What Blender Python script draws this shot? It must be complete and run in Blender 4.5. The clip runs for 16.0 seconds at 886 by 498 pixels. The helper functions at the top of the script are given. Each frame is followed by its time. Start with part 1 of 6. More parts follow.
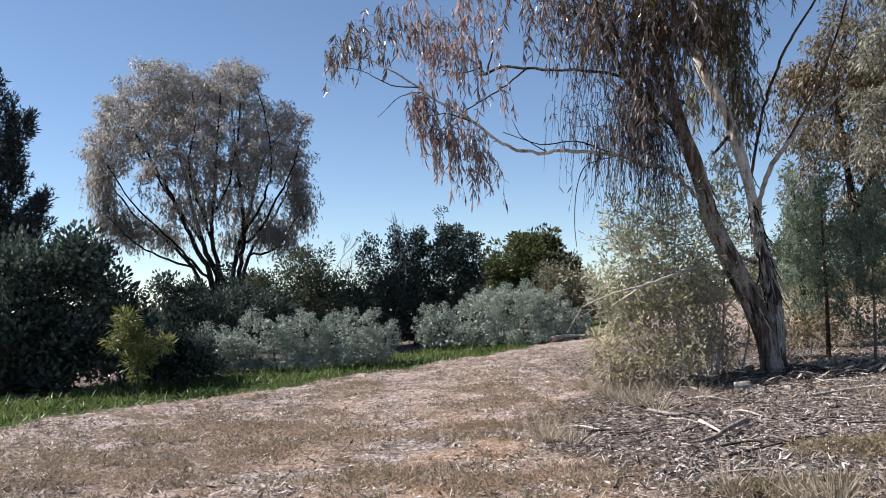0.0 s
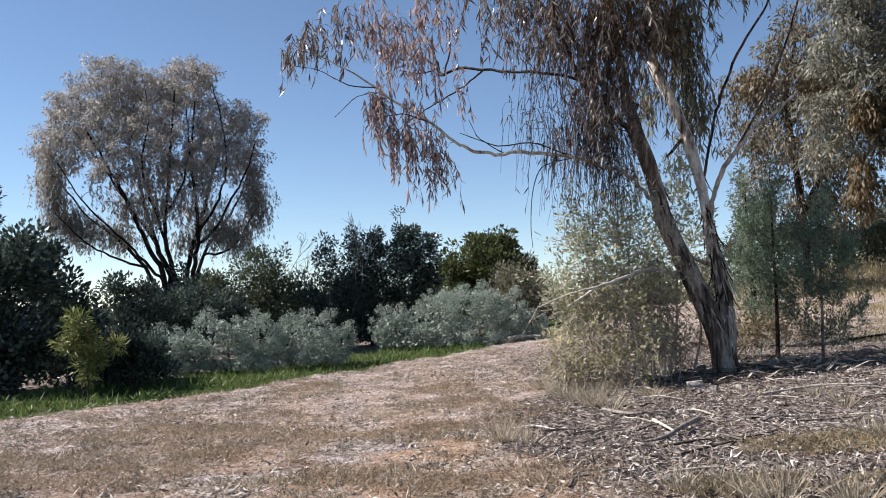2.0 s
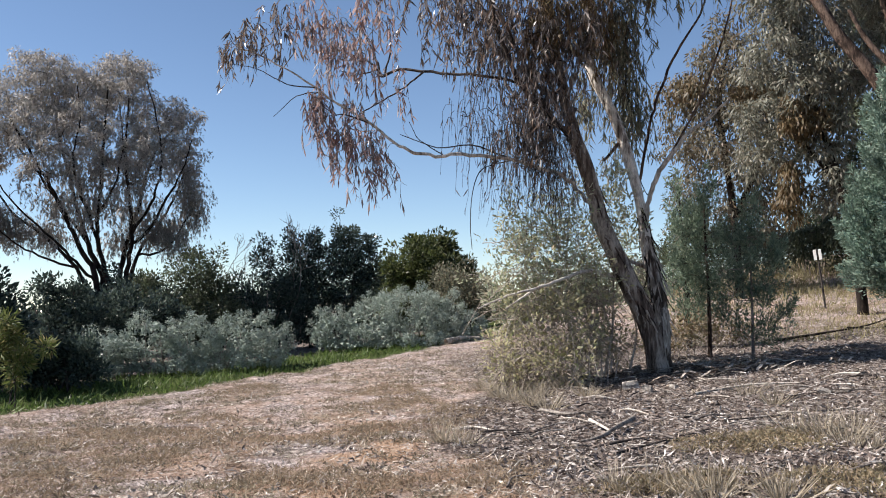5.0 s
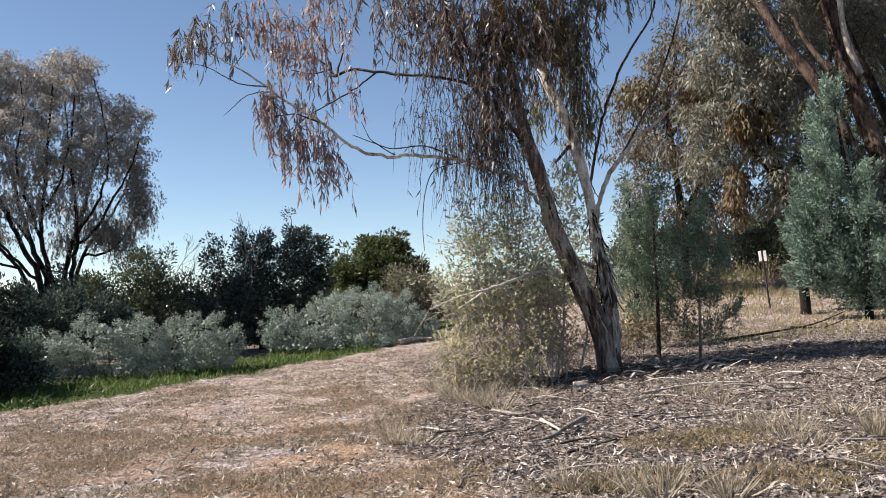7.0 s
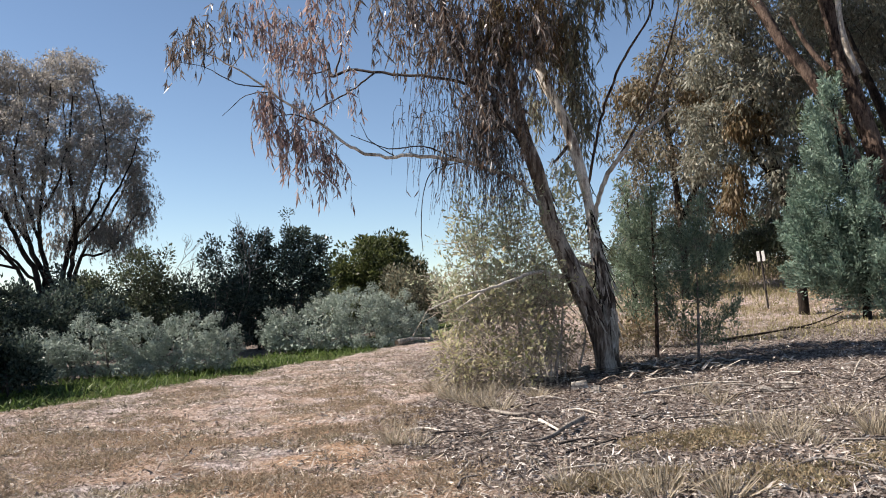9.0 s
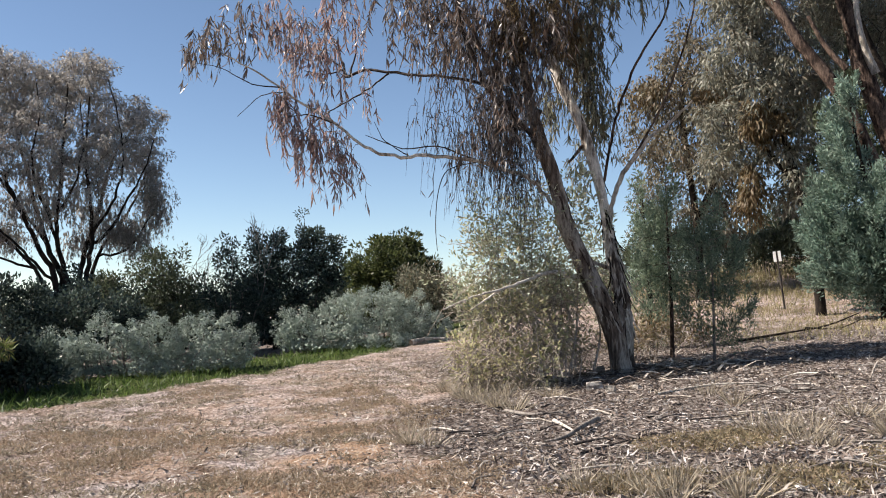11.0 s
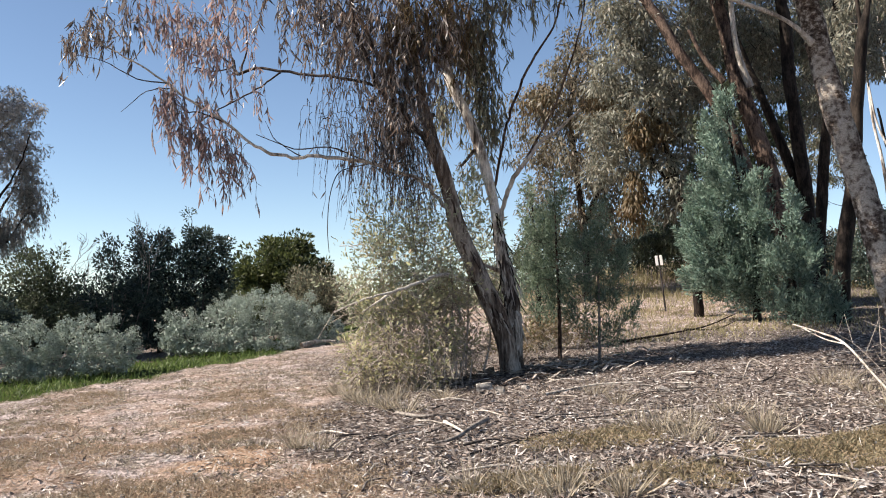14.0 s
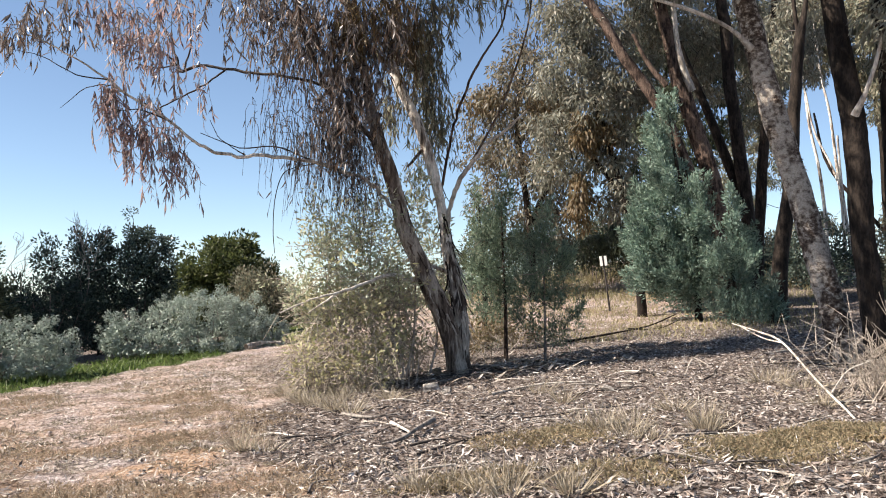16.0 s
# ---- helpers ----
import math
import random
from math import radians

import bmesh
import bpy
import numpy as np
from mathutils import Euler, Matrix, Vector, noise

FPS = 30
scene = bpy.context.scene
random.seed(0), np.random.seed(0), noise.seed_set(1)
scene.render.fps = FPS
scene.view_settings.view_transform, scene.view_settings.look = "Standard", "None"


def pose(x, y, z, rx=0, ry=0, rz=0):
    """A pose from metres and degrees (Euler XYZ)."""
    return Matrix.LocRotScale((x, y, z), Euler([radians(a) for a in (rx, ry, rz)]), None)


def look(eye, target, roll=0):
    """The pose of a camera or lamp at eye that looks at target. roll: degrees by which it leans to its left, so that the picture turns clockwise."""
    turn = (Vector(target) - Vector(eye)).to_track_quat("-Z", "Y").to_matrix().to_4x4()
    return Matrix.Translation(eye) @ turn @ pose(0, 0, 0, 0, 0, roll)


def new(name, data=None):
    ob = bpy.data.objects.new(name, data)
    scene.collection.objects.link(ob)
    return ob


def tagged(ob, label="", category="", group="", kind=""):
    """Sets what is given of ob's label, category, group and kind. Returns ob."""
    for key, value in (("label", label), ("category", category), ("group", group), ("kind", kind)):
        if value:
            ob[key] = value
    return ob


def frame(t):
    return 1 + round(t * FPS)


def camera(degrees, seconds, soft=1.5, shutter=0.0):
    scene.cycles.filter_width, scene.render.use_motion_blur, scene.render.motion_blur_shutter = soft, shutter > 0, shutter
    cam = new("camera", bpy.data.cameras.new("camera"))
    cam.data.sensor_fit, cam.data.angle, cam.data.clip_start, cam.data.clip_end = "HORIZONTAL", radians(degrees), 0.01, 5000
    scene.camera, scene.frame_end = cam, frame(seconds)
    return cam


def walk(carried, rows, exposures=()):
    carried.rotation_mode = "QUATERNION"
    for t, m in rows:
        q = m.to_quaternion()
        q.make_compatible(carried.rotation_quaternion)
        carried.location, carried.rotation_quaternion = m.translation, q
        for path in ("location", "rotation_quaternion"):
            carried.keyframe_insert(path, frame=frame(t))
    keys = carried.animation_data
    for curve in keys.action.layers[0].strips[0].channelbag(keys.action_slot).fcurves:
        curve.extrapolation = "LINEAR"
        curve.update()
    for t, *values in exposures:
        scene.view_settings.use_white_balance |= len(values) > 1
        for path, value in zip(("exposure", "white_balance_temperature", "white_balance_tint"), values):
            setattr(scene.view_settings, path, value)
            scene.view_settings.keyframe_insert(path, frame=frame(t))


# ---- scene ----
cam = camera(53.27, 16.0, 1.0)


def ground_height(x, y):
    """Height of the land: nearly level, rising gently to the right and to a low grassy hill."""
    s = 0.03 * (x + np.sqrt(x * x + 9))
    return 1.4 * np.tanh(s / 1.4) + 2.4 * np.exp(-((x - 28) ** 2 + (y - 42) ** 2) / 242)


# The camera turns where it stands: seconds, degrees turned to the right, degrees up, degrees of lean to the right.
EYE = (0.0, 0.0, 1.59)
TURNS = [
    (0.0, 0.0, 3.3, 1.31), (0.5, 0.79, 3.3, 1.33), (1.0, 1.5, 3.29, 1.33), (1.5, 2.13, 3.285, 1.33), (2.0, 2.8, 3.28, 1.31),
    (2.5, 3.41, 3.275, 1.3), (3.0, 4.07, 3.285, 1.32), (3.5, 4.65, 3.28, 1.32), (4.0, 5.28, 3.275, 1.28), (4.5, 5.98, 3.28, 1.27),
    (6.0, 8.32, 3.3, 1.28), (6.5, 9.13, 3.3, 1.3), (7.0, 9.82, 3.275, 1.36), (7.5, 10.43, 3.265, 1.39), (8.0, 11.07, 3.255, 1.37),
    (8.3, 11.36, 3.25, 1.4), (8.5, 11.42, 3.25, 1.43), (8.6, 11.24, 3.26, 1.42), (8.7, 10.87, 3.27, 1.41), (8.8, 10.4, 3.28, 1.4),
    (8.9, 10.12, 3.285, 1.4), (9.0, 9.92, 3.29, 1.39), (9.2, 9.62, 3.29, 1.38), (9.7, 9.3, 3.29, 1.35), (10.5, 9.08, 3.3, 1.3),
    (11.1, 8.98, 3.31, 1.28), (11.3, 9.03, 3.31, 1.28), (11.5, 9.42, 3.31, 1.28), (12.0, 11.71, 3.31, 1.23), (12.5, 13.26, 3.295, 1.24),
    (13.0, 14.27, 3.305, 1.24), (13.5, 15.21, 3.3, 1.25), (14.0, 15.98, 3.3, 1.27), (14.5, 16.64, 3.295, 1.28), (15.0, 17.52, 3.275, 1.3),
    (15.5, 18.45, 3.27, 1.33), (16.0, 19.43, 3.25, 1.36),
]
walk(cam, [(t, pose(*EYE, 90 + up, 0, -turn) @ pose(0, 0, 0, 0, 0, -lean)) for t, turn, up, lean in TURNS], exposures=[(0.0, 0.95, 6500, 10), (4.0, 0.97, 6550, 10), (8.5, 1.02, 6950, 10), (12.5, 1.04, 6950, 10), (16.0, 1.34, 7100, 10)])

# ---- light: a clear sky and one sun, to the left ----
SUN_TURN, SUN_UP = -81.0, 42.0
world = bpy.data.worlds.new("sky")
scene.world = world
world.use_nodes = True
wn = world.node_tree.nodes
sky = wn.new("ShaderNodeTexSky")
sky.sky_type, sky.sun_disc = "NISHITA", False
sky.sun_elevation, sky.sun_rotation = radians(SUN_UP), radians(SUN_TURN)
sky.altitude, sky.air_density, sky.dust_density, sky.ozone_density = 2400.0, 1.0, 0.0, 2.3
world.node_tree.links.new(sky.outputs[0], wn["Background"].inputs[0])
wn["Background"].inputs[1].default_value = 0.074
sun_data = bpy.data.lights.new("sun", "SUN")
sun_data.energy, sun_data.angle, sun_data.color = 5.0, radians(0.53), (1.0, 0.94, 0.89)
sun = new("sun", sun_data)
toward = Vector((math.sin(radians(SUN_TURN)) * math.cos(radians(SUN_UP)), math.cos(radians(SUN_TURN)) * math.cos(radians(SUN_UP)), math.sin(radians(SUN_UP))))
sun.matrix_world = look(toward * 60, (0, 0, 0))

rng = np.random.default_rng(7)


# ---- materials ----
class Nodes:
    """A small help to write node materials."""

    def __init__(self, name):
        self.mat = bpy.data.materials.new(name)
        self.mat.use_nodes = True
        self.tree = self.mat.node_tree
        self.shader = self.tree.nodes["Principled BSDF"]
        self.out = self.tree.nodes["Material Output"]

    def node(self, kind, **sets):
        n = self.tree.nodes.new("ShaderNode" + kind)
        for key, value in sets.items():
            if key in n.inputs:
                n.inputs[key].default_value = value
        return n

    def link(self, a, b):
        self.tree.links.new(a, b)

    def coords(self, scale=(1, 1, 1)):
        c, m = self.node("TexCoord"), self.node("Mapping", Scale=scale)
        self.link(c.outputs["Object"], m.inputs["Vector"])
        return m.outputs[0]

    def noise(self, scale, detail=4.0, rough=0.6, vector=None):
        n = self.node("TexNoise", Scale=scale, Detail=detail, Roughness=rough)
        if vector is not None:
            self.link(vector, n.inputs["Vector"])
        return n.outputs["Fac"]

    def ramp(self, fac, stops):
        n = self.node("ValToRGB")
        e = n.color_ramp.elements
        while len(e) < len(stops):
            e.new(0.5)
        for el, (at, colour) in zip(e, stops):
            el.position, el.color = at, (*colour, 1)
        self.link(fac, n.inputs[0])
        return n.outputs[0]

    def mix(self, fac, a, b, how="MIX"):
        n = self.tree.nodes.new("ShaderNodeMix")
        n.data_type, n.blend_type = "RGBA", how
        for sock, v in ((n.inputs[0], fac), (n.inputs[6], a), (n.inputs[7], b)):
            if hasattr(v, "is_linked"):
                self.link(v, sock)
            else:
                sock.default_value = v if isinstance(v, float) else (*v, 1)
        return n.outputs[2]

    def bump(self, height, strength, distance):
        n = self.node("Bump", Strength=strength, Distance=distance)
        self.link(height, n.inputs["Height"])
        self.link(n.outputs[0], self.shader.inputs["Normal"])

    def island(self):
        return self.node("NewGeometry").outputs["Random Per Island"]


def leaf_material(name, colours, through_light=0.3, rough=0.5, patch=0.35):
    """Foliage: every leaf of its own colour, with larger lighter and darker patches, some light passing through."""
    k = Nodes(name)
    n = len(colours)
    col = k.ramp(k.island(), [((i + 0.5) / n, c) for i, c in enumerate(colours)])
    big = k.noise(1.3, 3.0, 0.6, k.coords())
    tone = k.ramp(big, [(0.35, (1 - patch,) * 3), (0.65, (1 + patch * 0.3,) * 3)])
    col = k.mix(1.0, col, tone, "MULTIPLY")
    k.link(col, k.shader.inputs["Base Color"])
    k.shader.inputs["Roughness"].default_value = rough
    k.shader.inputs["Specular IOR Level"].default_value = 0.35
    thin = k.node("BsdfTranslucent")
    k.link(col, thin.inputs["Color"])
    both = k.node("MixShader")
    both.inputs[0].default_value = through_light
    k.link(k.shader.outputs[0], both.inputs[1])
    k.link(thin.outputs[0], both.inputs[2])
    k.link(both.outputs[0], k.out.inputs["Surface"])
    return k.mat


def bark_material(name, dark, mid, light, stretch=0.18, scale=9.0, bump=0.6, blotch=0.5):
    """Bark: long fibres and strips up the stem, larger blotches, fine relief."""
    k = Nodes(name)
    fibre = k.noise(scale, 6.0, 0.65, k.coords((1, 1, stretch)))
    spots = k.noise(2.2, 5.0, 0.65, k.coords((1, 1, 0.55)))
    fine = k.noise(scale * 4, 4.0, 0.7, k.coords((1, 1, stretch * 1.5)))
    rough = k.ramp(fibre, [(0.36, dark), (0.5, mid), (0.62, light)])
    pale = k.ramp(fibre, [(0.34, mid), (0.52, light)])
    peeled = k.ramp(spots, [(0.5 + (0.5 - blotch) * 0.3 - 0.04, (0, 0, 0)), (0.5 + (0.5 - blotch) * 0.3 + 0.04, (1, 1, 1))])
    col = k.mix(peeled, rough, pale)
    k.link(k.mix(1.0, col, k.ramp(fine, [(0.32, (0.45,) * 3), (0.55, (1.05,) * 3)]), "MULTIPLY"), k.shader.inputs["Base Color"])
    k.shader.inputs["Roughness"].default_value = 0.85
    k.shader.inputs["Specular IOR Level"].default_value = 0.15
    k.bump(fibre, bump, 0.03)
    return k.mat


def plain_material(name, colours, rough=0.85, scale=14.0):
    """Dry matter: a colour of its own for each piece, with fine grain."""
    k = Nodes(name)
    n = len(colours)
    col = k.ramp(k.island(), [((i + 0.5) / n, c) for i, c in enumerate(colours)])
    grain = k.noise(scale, 4.0, 0.6, k.coords())
    k.link(k.mix(1.0, col, k.ramp(grain, [(0.3, (0.7,) * 3), (0.7, (1.1,) * 3)]), "MULTIPLY"), k.shader.inputs["Base Color"])
    k.shader.inputs["Roughness"].default_value = rough
    return k.mat


# ---- mesh helpers ----
def mesh_of(name, verts, faces, material, smooth=False):
    """A mesh from arrays of corners and of faces that all have the same number of corners."""
    verts, faces = np.asarray(verts, float).reshape(-1, 3), np.asarray(faces, int)
    me = bpy.data.meshes.new(name)
    k, n = faces.shape[1], len(faces)
    me.vertices.add(len(verts))
    me.vertices.foreach_set("co", verts.ravel())
    me.loops.add(n * k)
    me.loops.foreach_set("vertex_index", faces.ravel())
    me.polygons.add(n)
    me.polygons.foreach_set("loop_start", np.arange(n) * k)
    me.polygons.foreach_set("use_smooth", np.full(n, smooth))
    me.update(calc_edges=True)
    me.materials.append(material)
    return me


def part(name, me, parent, label="", kind=""):
    ob = new(name, me)
    ob.parent = parent
    return tagged(ob, label, kind=kind)


def thing_at(name, at, label, category, group="", sink=0.0):
    """An Empty on the ground at (x, y, turn) that holds the parts of one thing."""
    ob = new(name)
    ob.matrix_world = pose(at[0], at[1], float(ground_height(at[0], at[1])) - sink, 0, 0, at[2])
    return tagged(ob, label, category, group)


def smooth_path(points, per=5):
    """A curve through points (any number of columns), eased by Catmull-Rom."""
    p = np.asarray(points, float)
    if len(p) < 3:
        return np.linspace(p[0], p[-1], per + 1)
    q = np.vstack([2 * p[0] - p[1], p, 2 * p[-1] - p[-2]])
    out = []
    for i in range(1, len(q) - 2):
        for t in np.linspace(0, 1, per, endpoint=False):
            a, b, c, d = q[i - 1], q[i], q[i + 1], q[i + 2]
            out.append(0.5 * (2 * b + (c - a) * t + (2 * a - 5 * b + 4 * c - d) * t * t + (3 * b - a - 3 * c + d) * t ** 3))
    out.append(p[-1])
    return np.array(out)


def tubes(paths, sides=6, lumps=0.0):
    """Corners and faces of tapered tubes along paths of (x, y, z, radius)."""
    verts, faces, base = [], [], 0
    turn = np.linspace(0, 2 * np.pi, sides, endpoint=False)
    for p in paths:
        p = np.asarray(p, float)
        n = len(p)
        tan = np.gradient(p[:, :3], axis=0)
        tan /= np.linalg.norm(tan, axis=1, keepdims=True) + 1e-9
        ref = np.where(np.abs(tan[:, 2:3]) > 0.9, np.array([[1.0, 0, 0]]), np.array([[0, 0, 1.0]]))
        ref = np.tile(ref[len(ref) // 2], (n, 1))
        a = np.cross(tan, ref)
        a /= np.linalg.norm(a, axis=1, keepdims=True) + 1e-9
        b = np.cross(tan, a)
        rad = p[:, 3][:, None] * np.ones((1, sides))
        if lumps:
            rad = rad * (1 + lumps * (np.sin(turn * 3 + p[:, 2:3] * 2.1 + base) * 0.6 + rng.normal(0, 0.35, (n, sides))))
        ring = p[:, None, :3] + (a[:, None] * np.cos(turn)[None, :, None] + b[:, None] * np.sin(turn)[None, :, None]) * rad[..., None]
        verts.append(ring.reshape(-1, 3))
        i = np.arange((n - 1) * sides)
        j = i // sides * sides + (i % sides + 1) % sides
        faces.append(np.stack([i, j, j + sides, i + sides], 1) + base)
        base += n * sides
    return np.vstack(verts), np.vstack(faces)


def unit(v):
    return v / (np.linalg.norm(v, axis=-1, keepdims=True) + 1e-9)


def blades(at, along, length, width, bend=0.25, shape=(0.3, 1.0, 0.12), flat=0.0, face=None):
    """Corners and faces of leaves: three cross-lines each, curved, starting at `at` and running `along`."""
    n = len(at)
    along = unit(along)
    loose = rng.normal(size=(n, 3)) + [0, 0, flat]
    side = unit(np.cross(along, loose if face is None else face * 1.6 + loose * 0.8))
    up = np.cross(side, along)
    length, width = np.broadcast_to(length, n)[:, None], np.broadcast_to(width, n)[:, None]
    bow = rng.normal(0, bend, (n, 1)) * length
    rows = []
    for s, w in zip((0.0, 0.45, 1.0), shape):
        mid = at + along * length * s + up * bow * (s * s)
        rows += [mid - side * width * w / 2, mid + side * width * w / 2]
    v = np.stack(rows, 1).reshape(-1, 3)
    b = (np.arange(n) * 6)[:, None]
    f = np.stack([b + [0, 1, 3, 2], b + [2, 3, 5, 4]], 1).reshape(-1, 4)
    return v, f


def diamonds(at, along, length, width, flat=0.0, face=None):
    """Corners and faces of small far leaves: one four-cornered face each."""
    n = len(at)
    along = unit(along)
    loose = rng.normal(size=(n, 3)) + [0, 0, flat]
    side = unit(np.cross(along, loose if face is None else face * 1.6 + loose * 0.8))
    length, width = np.broadcast_to(length, n)[:, None], np.broadcast_to(width, n)[:, None]
    v = np.stack([at, at + along * length * 0.45 + side * width / 2, at + along * length, at + along * length * 0.45 - side * width / 2], 1).reshape(-1, 3)
    return v, np.arange(4 * n).reshape(-1, 4)


def join(*groups):
    """Joins (corners, faces) groups into one."""
    vs, fs, base = [], [], 0
    for v, f in groups:
        vs.append(v), fs.append(f + base)
        base += len(v)
    return np.vstack(vs), np.vstack(fs)


def in_lumps(lumps, hollow=0.45):
    """Random places inside ellipsoids (cx, cy, cz, rx, ry, rz, count), most of them near the outside, with the way out."""
    at, out = [], []
    for cx, cy, cz, rx, ry, rz, n in lumps:
        d = unit(rng.normal(size=(n, 3)))
        r = hollow + (1 - hollow) * rng.random((n, 1)) ** 0.7
        at.append(np.array([cx, cy, cz]) + d * r * np.array([rx, ry, rz]))
        out.append(d)
    return np.vstack(at), np.vstack(out)


def grow(stems, ends, thick=0.012, rise=0.25, keep=0.0):
    """Twigs from the stems to the ends: each end joins the nearest wood that is there already."""
    wood = [np.asarray(s, float) for s in stems]
    pts = np.vstack([w[:, :3] for w in wood])
    mid = pts.mean(0)
    order = np.argsort(np.linalg.norm(ends - mid, axis=1))
    new_paths = []
    for i in order:
        e = ends[i]
        gap = e - pts
        dist = np.linalg.norm(gap, axis=1) + np.maximum(0, -gap[:, 2]) * 0.6
        j = int(np.argmin(dist))
        a = pts[j]
        span = np.linalg.norm(e - a)
        if span < 0.03:
            continue
        t = np.linspace(0, 1, 6)[:, None]
        c = a + (e - a) * t
        c[:, 2] += np.sin(t[:, 0] * np.pi) * span * rise * rng.uniform(0.2, 1.2)
        c[1:-1] += rng.normal(0, span * 0.04, (4, 3))
        r = np.linspace(thick * (0.6 + 0.5 * min(span, 2.5)), thick * 0.35, 6)[:, None]
        new_paths.append(np.hstack([c, r]))
        pts = np.vstack([pts, c[2:]])
    return new_paths


def strands(starts, count, length, spacing, out=0.35, spread=0.12, sway=0.0, arch=0.15):
    """Hanging twigs below the starts. Returns their paths, and the places and ways of the leaves on them."""
    paths, at, way = [], [], []
    for s in starts:
        for _ in range(count):
            n = 6
            ln = length * rng.uniform(0.45, 1.25)
            d = rng.normal(size=3) * [1, 1, 0.3]
            d /= np.linalg.norm(d) + 1e-9
            t = np.linspace(0, 1, n)
            p = s + rng.normal(0, spread, 3) + np.outer(t ** 0.6, d) * out * ln
            p[:, 2] -= ln * (t ** 1.4)
            p[:, 2] += arch * ln * np.sin(np.pi * np.minimum(t * 1.5, 1))
            p[:, 0] += sway * ln * t
            p[1:] += rng.normal(0, 0.02 * ln, (n - 1, 3))
            paths.append(np.hstack([p, np.linspace(0.005, 0.0025, n)[:, None]]))
            k = max(2, int(ln / spacing))
            u = rng.random(k) * 0.92 + 0.08
            i = np.minimum((u * (n - 1)).astype(int), n - 2)
            f = (u * (n - 1) - i)[:, None]
            at.append(p[i] * (1 - f) + p[i + 1] * f)
            w = rng.normal(size=(k, 3)) * 0.36
            w[:, 2] = -np.abs(rng.normal(1.0, 0.3, k))
            way.append(w)
    return paths, np.vstack(at), np.vstack(way)


def spare(paths):
    """Twigs with fewer rings, for far or hidden wood."""
    return [p[[0, 2, 3, 5]] if len(p) == 6 else p for p in paths]


def wood_parts(thing, paths, names, material, sides=10, lumps=0.06, per=5, kink=0.0):
    """Each stem or limb of a tree as a part of its own."""
    made = []
    for name, p in zip(names, paths):
        s = smooth_path(p, per)
        if kink:
            s[1:-1, :3] += rng.normal(0, 1, (len(s) - 2, 3)) * s[1:-1, 3:] * kink
        made.append(s)
        part(name, mesh_of(name, *tubes([s], sides, lumps), material, True), thing)
    return made


# ---- colours of the place ----
BARK_PALE = bark_material("pale smooth gum bark", (0.04, 0.029, 0.023), (0.135, 0.1, 0.08), (0.39, 0.335, 0.285), 0.13, 10.0, 0.9, 0.36)
BARK_WHITE = bark_material("white peeling gum bark", (0.06, 0.046, 0.038), (0.3, 0.25, 0.215), (0.72, 0.67, 0.61), 0.12, 13.0, 0.9, 0.5)
BARK_SOCK = bark_material("ragged bark with pale streaks", (0.025, 0.018, 0.014), (0.1, 0.075, 0.06), (0.52, 0.46, 0.4), 0.09, 12.0, 1.0, 0.3)
BARK_BROWN = bark_material("rough brown bark", (0.014, 0.009, 0.007), (0.05, 0.033, 0.026), (0.15, 0.105, 0.082), 0.2, 16.0, 0.9, 0.4)
BARK_MOTTLED = bark_material("mottled grey bark", (0.03, 0.02, 0.015), (0.13, 0.094, 0.073), (0.48, 0.42, 0.36), 1.3, 12.0, 0.9, 0.38)
# Lowered to near black so sunlit trunks such as T5 look shaded.
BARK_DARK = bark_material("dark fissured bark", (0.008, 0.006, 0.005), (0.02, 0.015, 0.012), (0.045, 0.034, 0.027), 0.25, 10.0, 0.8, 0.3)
TWIG_GREY = bark_material("grey twig", (0.06, 0.05, 0.045), (0.14, 0.12, 0.11), (0.28, 0.25, 0.22), 0.2, 12.0, 0.3)
TWIG_TAN = bark_material("dry tan twig", (0.13, 0.105, 0.085), (0.28, 0.235, 0.195), (0.46, 0.4, 0.34), 0.2, 12.0, 0.3)
TWIG_DARK = bark_material("dark twig", (0.015, 0.013, 0.014), (0.04, 0.034, 0.032), (0.085, 0.072, 0.065), 0.2, 12.0, 0.3)
TWIG_PALE = bark_material("bleached dead wood", (0.2, 0.17, 0.14), (0.38, 0.33, 0.28), (0.58, 0.53, 0.47), 0.15, 10.0, 0.4)
LEAF_SILVER = leaf_material("silver-green wattle leaf", [(0.27, 0.25, 0.225), (0.39, 0.365, 0.325), (0.48, 0.45, 0.4), (0.32, 0.295, 0.275)], 0.4, 0.5, 0.25)
LEAF_GUM = leaf_material("gum leaf", [(0.11, 0.098, 0.094), (0.2, 0.175, 0.168), (0.33, 0.295, 0.28), (0.14, 0.113, 0.1), (0.24, 0.16, 0.115)], 0.42, 0.32)
LEAF_GUM_DRY = leaf_material("dry reddish gum leaf", [(0.28, 0.19, 0.185), (0.42, 0.29, 0.275), (0.5, 0.34, 0.29), (0.33, 0.27, 0.275), (0.46, 0.4, 0.39)], 0.5, 0.38)
LEAF_RUST = leaf_material("rusty drooping leaf", [(0.11, 0.075, 0.04), (0.17, 0.115, 0.058), (0.22, 0.155, 0.08), (0.15, 0.13, 0.075)], 0.42, 0.5)
LEAF_OLIVE = leaf_material("olive leaf", [(0.12, 0.13, 0.09), (0.21, 0.215, 0.15), (0.3, 0.29, 0.205), (0.2, 0.165, 0.11)], 0.42, 0.52)
LEAF_TAWNY = leaf_material("brown-olive gum leaf", [(0.1, 0.092, 0.065), (0.165, 0.15, 0.105), (0.25, 0.225, 0.16), (0.17, 0.125, 0.08)], 0.42, 0.5)
